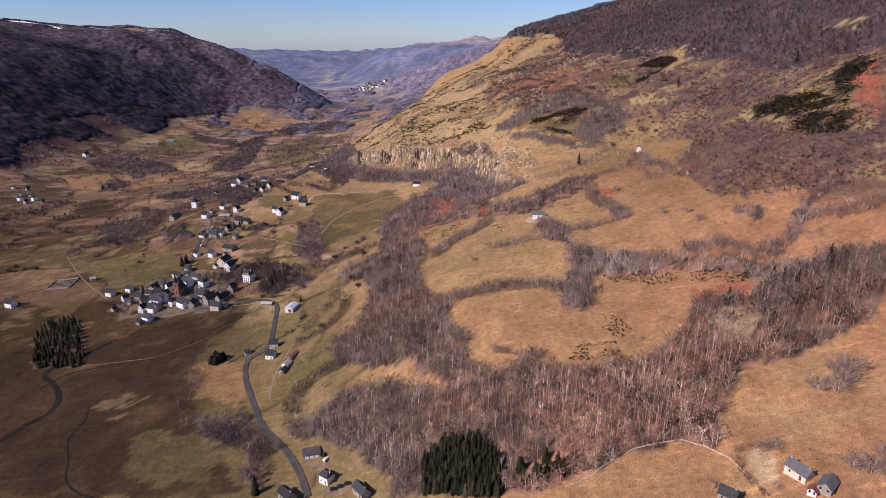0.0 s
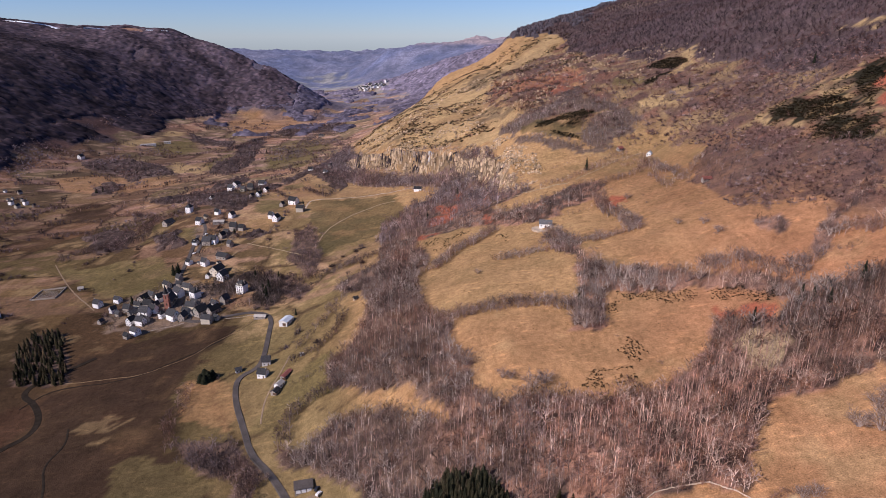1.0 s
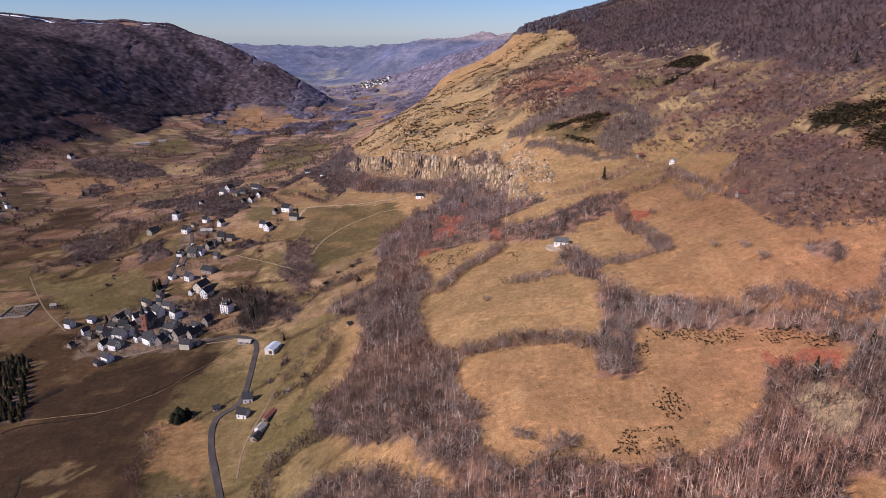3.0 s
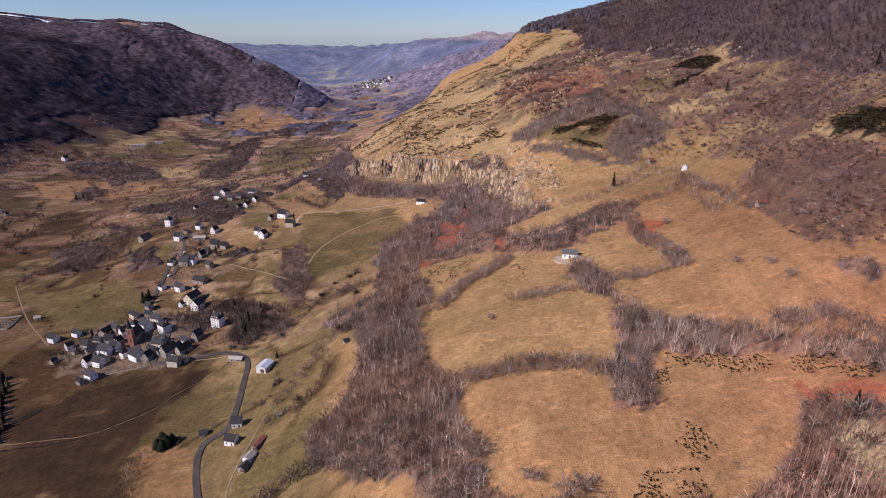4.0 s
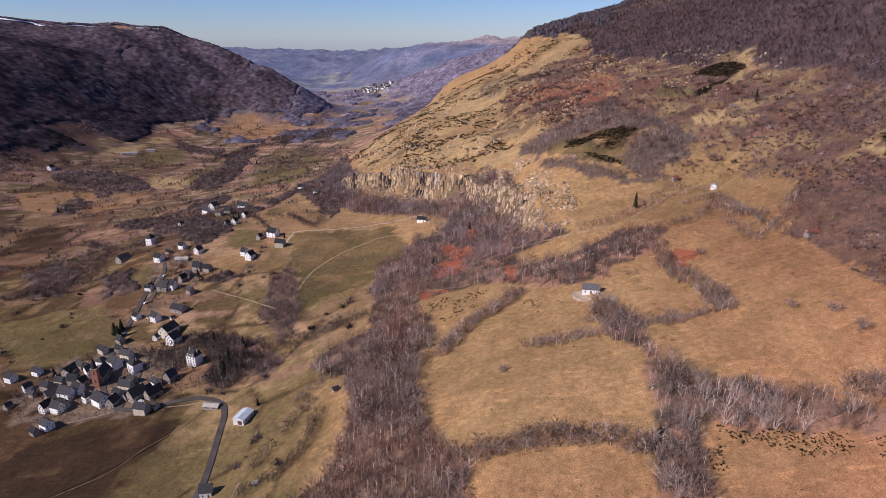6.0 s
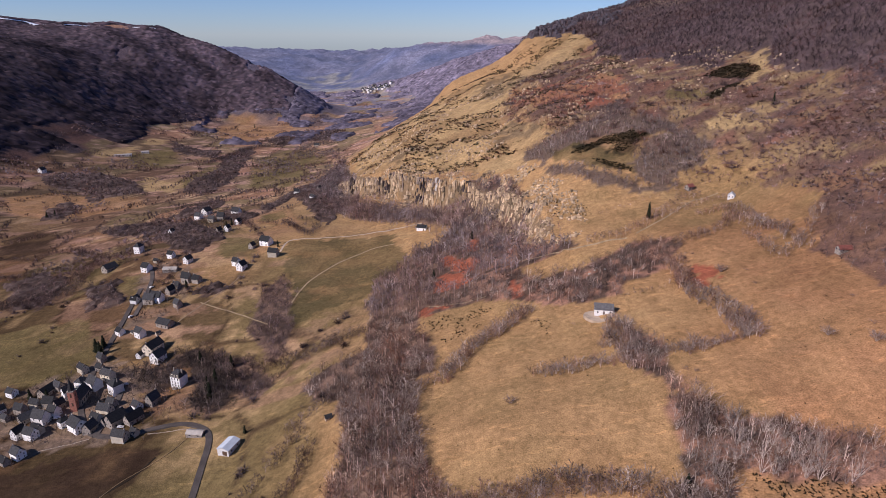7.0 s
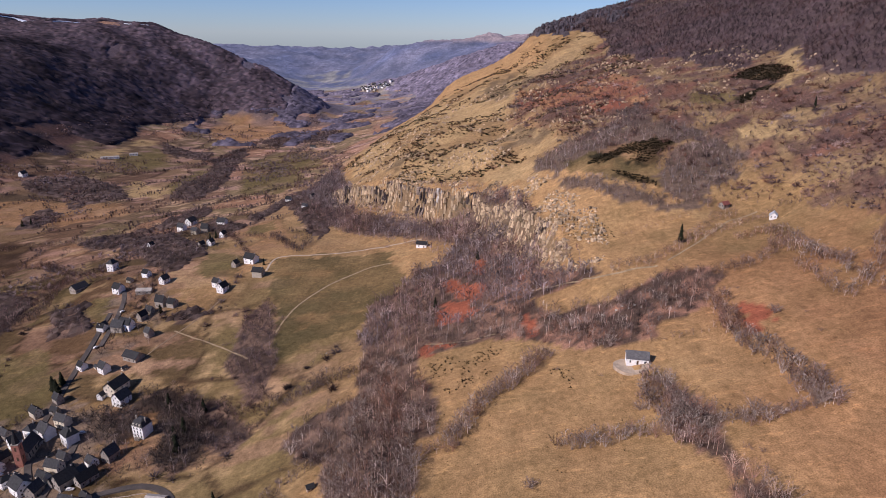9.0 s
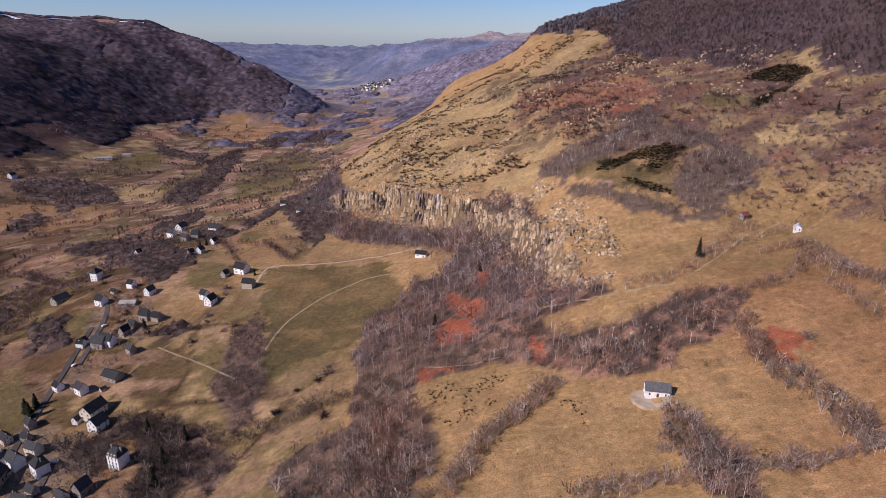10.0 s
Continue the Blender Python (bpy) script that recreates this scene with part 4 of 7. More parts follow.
def stick(a, b, ra, rb, sides=3):
    """A tapered stick from a to b."""
    a, b = np.array(a, float), np.array(b, float)
    d = b - a
    d /= np.linalg.norm(d)
    u = np.cross(d, (0.3, 0.9, 0.1))
    u /= np.linalg.norm(u)
    w = np.cross(d, u)
    t = np.arange(sides) * 2 * np.pi / sides
    ring = np.outer(np.cos(t), u) + np.outer(np.sin(t), w)
    v = np.concatenate([a + ring * ra, b + ring * rb])
    i = np.arange(sides)
    j = (i + 1) % sides
    f = np.concatenate([np.stack([i, j, j + sides], -1), np.stack([i, j + sides, i + sides], -1)])
    return v, f


def sliver(a, b, w):
    """A twig as a thin leaf-shaped triangle."""
    a, b = np.array(a, float), np.array(b, float)
    s = np.cross(b - a, rng.normal(size=3))
    s *= w / max(np.linalg.norm(s), 1e-6)
    return np.stack([a - s, a + s, b]), np.array([[0, 1, 2]])


def joined(pieces):
    vs, fs, n = [], [], 0
    for v, f in pieces:
        vs.append(v), fs.append(f + n)
        n += len(v)
    return np.concatenate(vs), np.concatenate(fs)


def model(*shades):
    """One plant from (mesh, brightness of its bark or leaf) pairs."""
    v, f = joined([m for m, _ in shades])
    return v, f, np.concatenate([np.full(len(m[0]), g) for m, g in shades])


def bare_tree(limbs=7, twigs=8, spread=0.34, low=0.25, thick=0.02, twig_w=0.012, upright=0.8):
    """A leafless tree one unit high: trunk and limbs, and a crown of twigs."""
    top = np.array([rng.normal() * 0.03, rng.normal() * 0.03, 0.86])
    wood = [stick((0, 0, -0.06), top * 0.5, thick, thick * 0.7, 4), stick(top * 0.5, top, thick * 0.7, thick * 0.25, 3)]
    crown = []
    for i in range(limbs):
        s = low + (0.85 - low) * (i + rng.random()) / limbs
        a = top * s
        t = i * 2.4 + rng.random()
        out = spread * (1.15 - 0.6 * s) * (0.8 + 0.4 * rng.random())
        b = a + np.array([math.cos(t) * out, math.sin(t) * out, out * upright * (0.8 + 0.8 * rng.random())])
        b[2] = min(b[2], 0.97)
        wood.append(stick(a, b, thick * 0.5, thick * 0.15))
        for _ in range(twigs):
            p = a + (b - a) * (0.3 + 0.7 * rng.random())
            q = p + np.array([math.cos(t), math.sin(t), 1.0]) * 0.09 + rng.normal(size=3) * 0.075
            crown.append(sliver(p, q, twig_w * (0.7 + 0.6 * rng.random())))
    return joined(wood), joined(crown)


def vase_tree(stems=8, forks=3, twigs=4, spread=0.55, thick=0.016, twig_w=0.011):
    """A many-stemmed leafless tree one unit high: stems that fan out from the foot, fork and end in twigs."""
    wood, crown = [], []
    for i in range(stems):
        t = i * 2.4 + rng.normal() * 0.3
        lean = spread * math.sqrt((i + 0.5) / stems)
        up = (1.0 - 0.42 * lean) * (0.85 + 0.15 * rng.random())
        foot = np.array([math.cos(t) * 0.03, math.sin(t) * 0.03, -0.05])
        mid = np.array([math.cos(t) * lean * 0.4, math.sin(t) * lean * 0.4, up * 0.48]) + rng.normal(size=3) * 0.02
        tip = np.array([math.cos(t) * lean, math.sin(t) * lean, up]) + rng.normal(size=3) * 0.03
        wood += [stick(foot, mid, thick, thick * 0.65), stick(mid, tip, thick * 0.65, thick * 0.15)]
        for _ in range(forks):
            p = foot + (tip - foot) * (0.4 + 0.45 * rng.random())
            q = p + (tip - mid) * 0.45 + rng.normal(size=3) * 0.11
            wood.append(sliver(p, q, thick * 0.55))
            for _ in range(twigs):
                r = p + (q - p) * (0.4 + 0.6 * rng.random())
                crown.append(sliver(r, r + (q - p) * 0.4 + rng.normal(size=3) * 0.06, twig_w * (0.6 + 0.6 * rng.random())))
    return joined(wood), joined(crown)


def whole(tree, bark=1.55, twig=0.72):
    return model((tree[0], bark), (tree[1], twig))


def far_tree(n=12, w=0.05):
    """A leafless tree seen from far off: a stem and broad sprays."""
    p = [sliver((0, 0, -0.05), (rng.normal() * 0.05, rng.normal() * 0.05, 0.9), w * 0.6)]
    for i in range(n):
        t, s = i * 2.4, 0.2 + 0.5 * rng.random()
        o = 0.16 + 0.2 * rng.random()
        p.append(sliver((0, 0, s), (math.cos(t) * o, math.sin(t) * o, s + 0.15 + 0.25 * rng.random()), w))
    return model((joined(p[:1]), 1.05), (joined(p[1:]), 1.0))


def bush(n=26, w=0.05):
    """A dense low shrub one unit high."""
    p = []
    for i in range(n):
        t, e = rng.random() * 6.283, 0.1 + 1.3 * rng.random()
        r = 0.75 + 0.3 * rng.random()
        d = np.array([math.cos(t) * math.cos(e), math.sin(t) * math.cos(e), math.sin(e)])
        p.append(sliver(d * 0.15, d * r + rng.normal(size=3) * 0.1, w))
        p.append(sliver(d * 0.5 * r, d * r + rng.normal(size=3) * 0.25, w * 0.8))
    return model((joined(p), 1.0))


def fir(tiers=9, boughs=9, width=0.2):
    """A conifer one unit high: trunk and tiers of drooping boughs."""
    trunk = stick((0, 0, -0.05), (0, 0, 0.98), 0.018, 0.004, 4)
    crown = []
    for k in range(tiers):
        z = 0.1 + 0.84 * k / tiers
        r = width * (1 - (z - 0.1) / 0.92) ** 0.85 + 0.012
        for i in range(boughs):
            t = (i + 0.5 * (k % 2) + 0.3 * rng.random()) * 2 * math.pi / boughs
            o = r * (0.65 + 0.55 * rng.random())
            c, s = math.cos(t), math.sin(t)
            a, tip = np.array([0, 0, z + 0.05]), np.array([c * o, s * o, z - o * 0.35 + 0.03 * rng.normal()])
            m = (a + tip) / 2 + (0, 0, 0.012)
            e = np.array([-s, c, 0]) * o * 0.34
            crown.append((np.stack([a, m - e, tip, m + e]), np.array([[0, 1, 2], [0, 2, 3]])))
    return trunk, joined(crown)


BARE = [whole(bare_tree(7, 9, thick=0.015), 1.3) for _ in range(5)]
VASE = [whole(vase_tree(thick=0.013), 1.05, 0.72) for _ in range(6)]
SLIM = [whole(bare_tree(5, 4, 0.13, 0.4, 0.012, 0.0075, 1.8), 1.7, 0.75) for _ in range(6)]
MID = [whole(bare_tree(5, 6, 0.32, 0.22, 0.018, 0.021), 1.35, 0.78) for _ in range(5)]
FAR = [far_tree() for _ in range(5)]
FAR_FINE = [far_tree(11, 0.034) for _ in range(5)]
BUSH = [bush() for _ in range(4)]
TUFT = [bush(9, 0.12) for _ in range(4)]
FIR = [whole(fir(), 3.0, 1.0) for _ in range(4)]
MAUVE, GREY, RUST, PINK = (0.26, 0.178, 0.15), (0.42, 0.325, 0.27), (0.22, 0.118, 0.078), (0.295, 0.185, 0.145)
DARKFIR = (0.026, 0.028, 0.016)


def scatter(kinds, x, y, size, tint, squash=1.0, sink=0.0):
    """Many plants in one pair of arrays: places, sizes and colours one for each."""
    x, y = np.asarray(x, float), np.asarray(y, float)
    z = height(x, y) - sink
    pick = rng.integers(0, len(kinds), len(x))
    turn = rng.random(len(x)) * 2 * np.pi
    vs, fs, cs, n = [], [], [], 0
    for k, (v, f, g) in enumerate(kinds):
        m = pick == k
        c = m.sum()
        if not c:
            continue
        ca, sa = np.cos(turn[m])[:, None], np.sin(turn[m])[:, None]
        h = size[m][:, None]
        w = np.stack([(v[:, 0] * ca - v[:, 1] * sa) * h * squash + x[m][:, None],
                      (v[:, 0] * sa + v[:, 1] * ca) * h * squash + y[m][:, None],
                      v[:, 2] * h + z[m][:, None]], -1)
        vs.append(w.reshape(-1, 3))
        fs.append((f[None] + (np.arange(c) * len(v))[:, None, None] + n).reshape(-1, 3))
        cs.append((tint[m][:, None, :] * g[None, :, None]).reshape(-1, 3))
        n += c * len(v)
    return np.concatenate(vs), np.concatenate(fs), np.concatenate(cs)


def grid_points(poly, gap, ragged=4.0):
    """Uneven points about `gap` apart inside a polygon."""
    p = np.array(poly, float)
    (x0, y0), (x1, y1) = p.min(0), p.max(0)
    x, y = np.meshgrid(np.arange(x0, x1, gap), np.arange(y0, y1, gap))
    x = x.ravel() + (rng.random(x.size) - 0.5) * gap * 1.3
    y = y.ravel() + (rng.random(y.size) - 0.5) * gap * 1.3
    m = inside(poly, x + ragged * rough(x, y, 16, 31), y + ragged * rough(x, y, 16, 32))
    for k in PAVED:
        m &= near_line(ROADS[k], x, y) > 4.5
    return x[m], y[m]


def mixed(n, palette, weights, jitter=0.28):
    c = np.array(palette)[rng.choice(len(palette), n, p=weights)]
    return c * np.clip(1 + jitter * rng.normal(size=(n, 1)), 0.35, 1.8)


def add_wood(name, label, kinds, x, y, lo, hi, palette, weights, material=None, squash=1.0, category="trees", tone=None):
    if not len(x):
        return None
    size = lo + (hi - lo) * rng.random(len(x)) ** 1.3
    tint = mixed(len(x), palette, weights) * (1 + 0.28 * rough(x, y, 26, 120))[:, None] * np.array((1.02, 1.0, 0.97))
    tint = tint * (1 + np.clip(rough(x, y, 38, 121), -0.2, 0.6)[:, None] * np.array((0.16, -0.03, -0.14)))
    v, f, c = scatter(kinds, x, y, size, tint if tone is None else tint * tone, squash)
    ob = new(name, mesh_from(name, v, f, material or M_TWIGS, c))
    return tagged(ob, label, category, kind="stuff")


BROWNS, SHARES = (MAUVE, GREY, RUST, PINK), (0.4, 0.27, 0.13, 0.2)


def thinned(x, y, keep, size=22, k=81):
    """Leave uneven gaps: keep is the share that stays."""
    m = 0.5 + 0.5 * rough(x, y, size, k) + 0.25 * (rng.random(len(x)) - 0.5) < keep
    return x[m], y[m]


DIM = ((0.2, 0.135, 0.113), (0.41, 0.315, 0.262), (0.19, 0.1, 0.07), (0.235, 0.148, 0.118))
x, y = thinned(*grid_points(WOODS["main"], 2.75), 0.92, 15)
m = ~(inside(CLEARING, x, y) & (rng.random(len(x)) < 0.6)) & ~inside(WOODS["fir_stand"], x, y) & ~inside(WOODS["fir_small"], x, y)
x, y = x[m], y[m]
for k in ("red5",):
    m = ~inside(COVER[k], x, y) | (rng.random(len(x)) < 0.1)
    x, y = x[m], y[m]
rim = ~inside(WOODS["main"], x + 9, y) | ~inside(WOODS["main"], x - 9, y) | ~inside(WOODS["main"], x, y - 9) | ~inside(WOODS["main"], x, y + 9)
add_wood("bare_wood", "dense leafless deciduous wood of slim trunks on the steep slope", SLIM + BARE[:1], x[~rim & (x > 8)], y[~rim & (x > 8)], 8, 15, BROWNS, SHARES, tone=(1 - 0.35 * step01(130, 190, x[~rim & (x > 8)]))[:, None])
add_wood("bare_wood", "dense dark leafless wood on the steep bank", SLIM + BARE[:3], x[~rim & (x <= 8)], y[~rim & (x <= 8)], 6, 12, DIM, SHARES)
add_wood("wood_edge", "spreading grey leafless trees along the wood's edge", VASE[:3] + BARE + MID, x[rim], y[rim], 5, 10, BROWNS, (0.3, 0.45, 0.1, 0.15), tone=(1 - 0.3 * step01(130, 190, x[rim]))[:, None])
CLIFF_WOOD = ((0.22, 0.158, 0.155), (0.36, 0.285, 0.265), (0.2, 0.118, 0.10), (0.27, 0.19, 0.175))
x, y = thinned(*grid_points(WOODS["ravine"], 4.2), 0.9)
for poly in [COVER[k] for k in COVER if k.startswith("red")]:
    m = ~inside(poly, x, y)
    x, y = x[m], y[m]
m = y < 640
add_wood("ravine_wood", "leafless mauve-grey wood in the ravine", SLIM + VASE[:3] + BARE[:2], x[m], y[m], 5, 10, DIM, SHARES)
add_wood("ravine_wood", "leafless purple-grey wood under the basalt cliff", MID, x[~m], y[~m], 6, 11, CLIFF_WOOD, SHARES)
x, y = (np.concatenate(c) for c in zip(*[grid_points(WOODS[k], 3.9) for k in ("strip", "belt", "block")]))
m = ~inside(COVER["red5"], x, y)
x, y = x[m], y[m]
add_wood("bare_wood", "belt of tall leafless grey trees between pastures", SLIM + VASE, x, y, 5, 10, BROWNS, (0.15, 0.6, 0.05, 0.2))
x, y = (np.concatenate(c) for c in zip(*[thinned(*grid_points(WOODS[k], 4.0), 0.9) for k in ("hill", "hill2", "hill3")]))
m = ~(inside(COVER["gorse1"], x, y) | inside(COVER["gorse2"], x, y) | inside(COVER["green2"], x, y))
x, y = x[m], y[m]
add_wood("hill_wood", "pale grey leafless birch wood round the green knoll", MID, x, y, 4, 8, ((0.21, 0.155, 0.14), (0.32, 0.255, 0.23), (0.18, 0.11, 0.09)), (0.5, 0.3, 0.2))

x, y = (np.concatenate(c) for c in zip(*[thinned(*grid_points(WOODS[k], 3.6), 0.9) for k in ("copse", "copse2", "copse3", "copse4")]))
add_wood("copse", "leafless grey-brown copse between the hillside pastures", MID + VASE[:3], x, y, 3, 7, DIM, SHARES)

# scrub and beech wood up the slope, thinner on the golden grass
slope = [(120, 430), (700, 330), (900, 900), (700, 2300), (-200, 2000), (-200, 1450), (30, 1450), (30, 1050), (110, 900), (185, 760), (190, 640)]
x, y = grid_points(slope, 5.0)
z = height(x, y)
beech = is_beech(x, y, z)
thick = inside(WOODS["brush2"], x + 8 * rough(x, y, 18, 33), y + 8 * rough(x, y, 18, 34))
brush = ~beech & (z > 188 + 8 * rough(x, y, 60, 11)) & (y < 1330)
for poly in [COVER[k] for k in COVER if k[:4] in ("pale", "gree", "gors")] + [PASTURE, GOLD, GOLD_HEATH]:
    brush &= ~inside(poly, x + 6 * rough(x, y, 15, 33), y) | (rng.random(len(x)) < (0.08 if poly is not GOLD else 0.35))
brush &= 0.5 * rough(x, y, 30, 82) + 0.4 * rough(x, y, 11, 83) + 0.62 > (rng.random(len(x)) - 0.5) * 0.7
m = thick | (inside(WOODS["brush2"], x - 5, y) & (rng.random(len(x)) < 0.4))
add_wood("thicket", "dense dark red-brown leafless thicket round the ruined barn", MID, x[m], y[m], 3, 6.5, ((0.115, 0.068, 0.06), (0.16, 0.10, 0.09), (0.24, 0.18, 0.165)), (0.6, 0.28, 0.12))
m = brush & (y < 700) & ~thick & (x < 520)
add_wood("brush_wood", "purple-brown and rusty leafless scrub on the upper slope", MID, x[m], y[m], 2.5, 6.5, ((0.135, 0.092, 0.088), (0.2, 0.145, 0.13), (0.14, 0.078, 0.058), (0.18, 0.115, 0.10)), (0.4, 0.2, 0.22, 0.18))
m = brush & (y >= 700) & ~thick
add_wood("brush_wood", "thin leafless scrub on the bracken moor", FAR_FINE + BUSH[:1] + MID[:1], x[m], y[m], 1.2, 6.0, ((0.17, 0.115, 0.105), (0.26, 0.19, 0.17), (0.17, 0.09, 0.065), (0.21, 0.13, 0.11)), (0.4, 0.2, 0.22, 0.18), squash=1.5)
m = beech & (rng.random(len(x)) < np.where(x > 560, 0.25, 0.7))
for name in ("straw5", "straw6", "straw7"):
    m &= ~inside(COVER[name], x, y) | (rng.random(len(x)) < 0.15)
add_wood("beech_wood", "dark purple leafless beech wood below the crest", FAR_FINE, x[m], y[m], 5, 9, ((0.105, 0.071, 0.073), (0.138, 0.096, 0.095), (0.078, 0.056, 0.057)), (0.5, 0.3, 0.2), squash=1.5)
GROVE = ((0.12, 0.086, 0.084), (0.185, 0.138, 0.13), (0.14, 0.088, 0.074), (0.23, 0.165, 0.155))
for k in ("grove_a", "grove_b", "grove_c", "grove_e", "grove_f", "grove_g", "grove_h", "grove_i", "grove_j", "grove_k", "grove_l", "grove_m", "grove_n", "grove_o", "v9", "v10", "roadside"):
    near = k in ("v9", "v10", "roadside")
    far = min(q[1] for q in WOODS[k]) > 1150
    x, y = thinned(*grid_points(WOODS[k], 4.0 if near else 6.0 if not far else 7.5, 7.0), 0.88)
    add_wood("grove", "dark leafless grove on the valley floor", VASE[:2] + BARE + MID if near else FAR if far else MID, x, y, 4, 8.5, GROVE, (0.42, 0.22, 0.16, 0.2), squash=1.0 if near else 1.2)
x, y = (np.concatenate(c) for c in zip(*[grid_points(WOODS[k], 3.4) for k in ("park", "park_low")]))
m = near_line([(-206, 592), (-206, 596)], x, y) > 9
add_wood("park_trees", "dense dark leafless park trees round the villa", BARE + VASE[:2] + MID[:2], x[m], y[m], 5, 11, ((0.10, 0.075, 0.062), (0.15, 0.11, 0.095), (0.24, 0.185, 0.16)), (0.6, 0.28, 0.12))
for k, gap in (("fir_stand", 1.9), ("fir_small", 4.0), ("fir_valley", 4.5)):
    x, y = grid_points(WOODS[k], gap, 1.5)
    add_wood("fir_stand", "dense stand of dark green firs", FIR, x, y, 7.5, 10, ((0.026, 0.026, 0.015), (0.046, 0.04, 0.021), (0.075, 0.058, 0.033)), (0.45, 0.35, 0.2), M_NEEDLES, squash=1.2)

# bushes along the parcel edges of the valley floor
x, y = grid_points([(-850, 560), (-330, 380), (-90, 420), (-60, 820), (-150, 1150), (-350, 2100), (-850, 2100), (-1000, 1300)], 4.5)
z = height(x, y)
number, edge = parcels(x, y * 0.8, 74, 71)
m = (on_floor(x, y, z) > 0.5) & (edge < 2.6 + 2.5 * step01(620, 760, y)) & (rough(x, y, 45, 84) > -0.25) & (y + 0.3 * x > 380)
for name, poly in COVER.items():
    if name[:4] in ("dark", "gree"):
        m &= ~inside(poly, x, y)
DITCH_TINTS = ((0.105, 0.076, 0.074), (0.16, 0.118, 0.112), (0.13, 0.082, 0.068))
near = m & (y < 850) & (rng.random(len(x)) < 0.7)
add_wood("field_bushes", "dark leafless bushes along the meadow ditches", MID + BUSH[:2], x[near], y[near], 1.5, 6, DITCH_TINTS, (0.5, 0.3, 0.2), category="hedge")
m &= (y >= 850) & (rng.random(len(x)) < 0.8)
add_wood("field_bushes", "dark leafless bushes along the far meadow ditches", FAR, x[m], y[m], 2, 6.5, DITCH_TINTS, (0.5, 0.3, 0.2), squash=1.3, category="hedge")

# scattered groves of the valley floor
x, y = grid_points([(-900, 900), (-620, 760), (-420, 820), (-330, 830), (-230, 900), (-150, 1150), (-250, 1500), (-380, 2350), (-850, 2300), (-950, 1300)], 6.0)
z = height(x, y)
m = (on_floor(x, y, z) > 0.3) & (rough(x, y * 0.7, 75, 126) + 0.45 * rough(x, y, 22, 127) > 0.34) & (rng.random(len(x)) < 0.8)
add_wood("grove", "mauve leafless groves between the far meadows", FAR, x[m], y[m], 2.5, 6, ((0.19, 0.14, 0.14), (0.25, 0.19, 0.185), (0.2, 0.125, 0.105)), (0.5, 0.3, 0.2), squash=2.4)
# rusty scrub on the upper slope
x, y = grid_points(SCRUB, 3.6)
m = (rough(x, y, 42, 125) + 0.5 * rough(x, y, 9, 128) > -0.3) & ~inside(PASTURE, x, y) & ~inside(GOLD_HEATH, x + 5 * rough(x, y, 14, 21), y)
add_wood("bracken_scrub", "rusty brown bracken and low leafless scrub", TUFT, x[m], y[m], 0.9, 3.2, ((0.17, 0.10, 0.085), (0.15, 0.1, 0.09), (0.27, 0.19, 0.17)), (0.4, 0.3, 0.3), squash=1.2, category="shrub")

# the wooded mountain over the valley, and the far slopes: a closed canopy of bare crowns, uneven from tree to tree
def canopy(name, label, x0, x1, y0, y1, gap, wooded, lo, hi, palette, tone, lift=5.0):
    x, y = np.meshgrid(np.arange(x0, x1, gap), np.arange(y0, y1, gap))
    x, y = x + gap * 0.6 * (rng.random(x.shape) - 0.5), y + gap * 0.6 * (rng.random(x.shape) - 0.5)
    z = height(x, y)
    m = wooded(x, y, z)
    c = np.array(palette)[rng.integers(0, len(palette), x.shape)] * (1 + 0.3 * rng.normal(size=x.shape + (1,))).clip(0.4, 1.8)
    c = c * (1 + 0.3 * rough(x, y, 60, 151) + 0.2 * rough(x, y, 24, 152))[..., None] * tone(x, y)[..., None]
    top = z + np.where(m, lo + (hi - lo) * rng.random(x.shape), -lift)
    i = np.arange(x.size).reshape(x.shape)
    q = np.stack([i[:-1, :-1], i[:-1, 1:], i[1:, 1:], i[1:, :-1]], -1)
    keep = m[:-1, :-1] | m[:-1, 1:] | m[1:, 1:] | m[1:, :-1]
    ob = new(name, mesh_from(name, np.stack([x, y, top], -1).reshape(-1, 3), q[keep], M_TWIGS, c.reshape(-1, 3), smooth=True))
    return tagged(ob, label, "trees", kind="stuff")


for k in WOODS:
    if k[:6] == "grove_":
        q = np.array(WOODS[k])
        canopy("grove", "mauve leafless grove with a closed uneven canopy", q[:, 0].min() - 10, q[:, 0].max() + 10, q[:, 1].min() - 10, q[:, 1].max() + 10, 3.6 if q[:, 1].mean() < 1100 else 5.0,
               lambda x, y, z: inside(WOODS[k], x + 9 * rough(x, y, 18, 155), y + 12 * rough(x, y, 18, 156)) & (rough(x, y, 13, 157) > -0.6), 0.2, 3.6, ((0.088, 0.06, 0.05), (0.125, 0.088, 0.074), (0.075, 0.048, 0.038)), lambda x, y: np.full(x.shape, 1.0), 2.0)


def mountain(x, y, z):
    m = (z > 60 + 14 * rough(x, y, 90, 41)) & ~inside(SUMMIT, x, y) & (x < -560 - 0.08 * (y - 2400)) & (rough(x, y, 55, 44) > -0.8) & ((z > 105) | (rough(x, y, 90, 48) < 0.3))
    return m & (np.minimum(near_line([(-1520, 2272), (-1429, 2251), (-1409, 2330), (-1304, 2269)], x, y), near_line([(-1263, 2267), (-1241, 2300), (-1205, 2327)], x, y)) > 20) & ~inside(COVER["tan1"], x, y) & ~inside(COVER["straw1"], x, y)


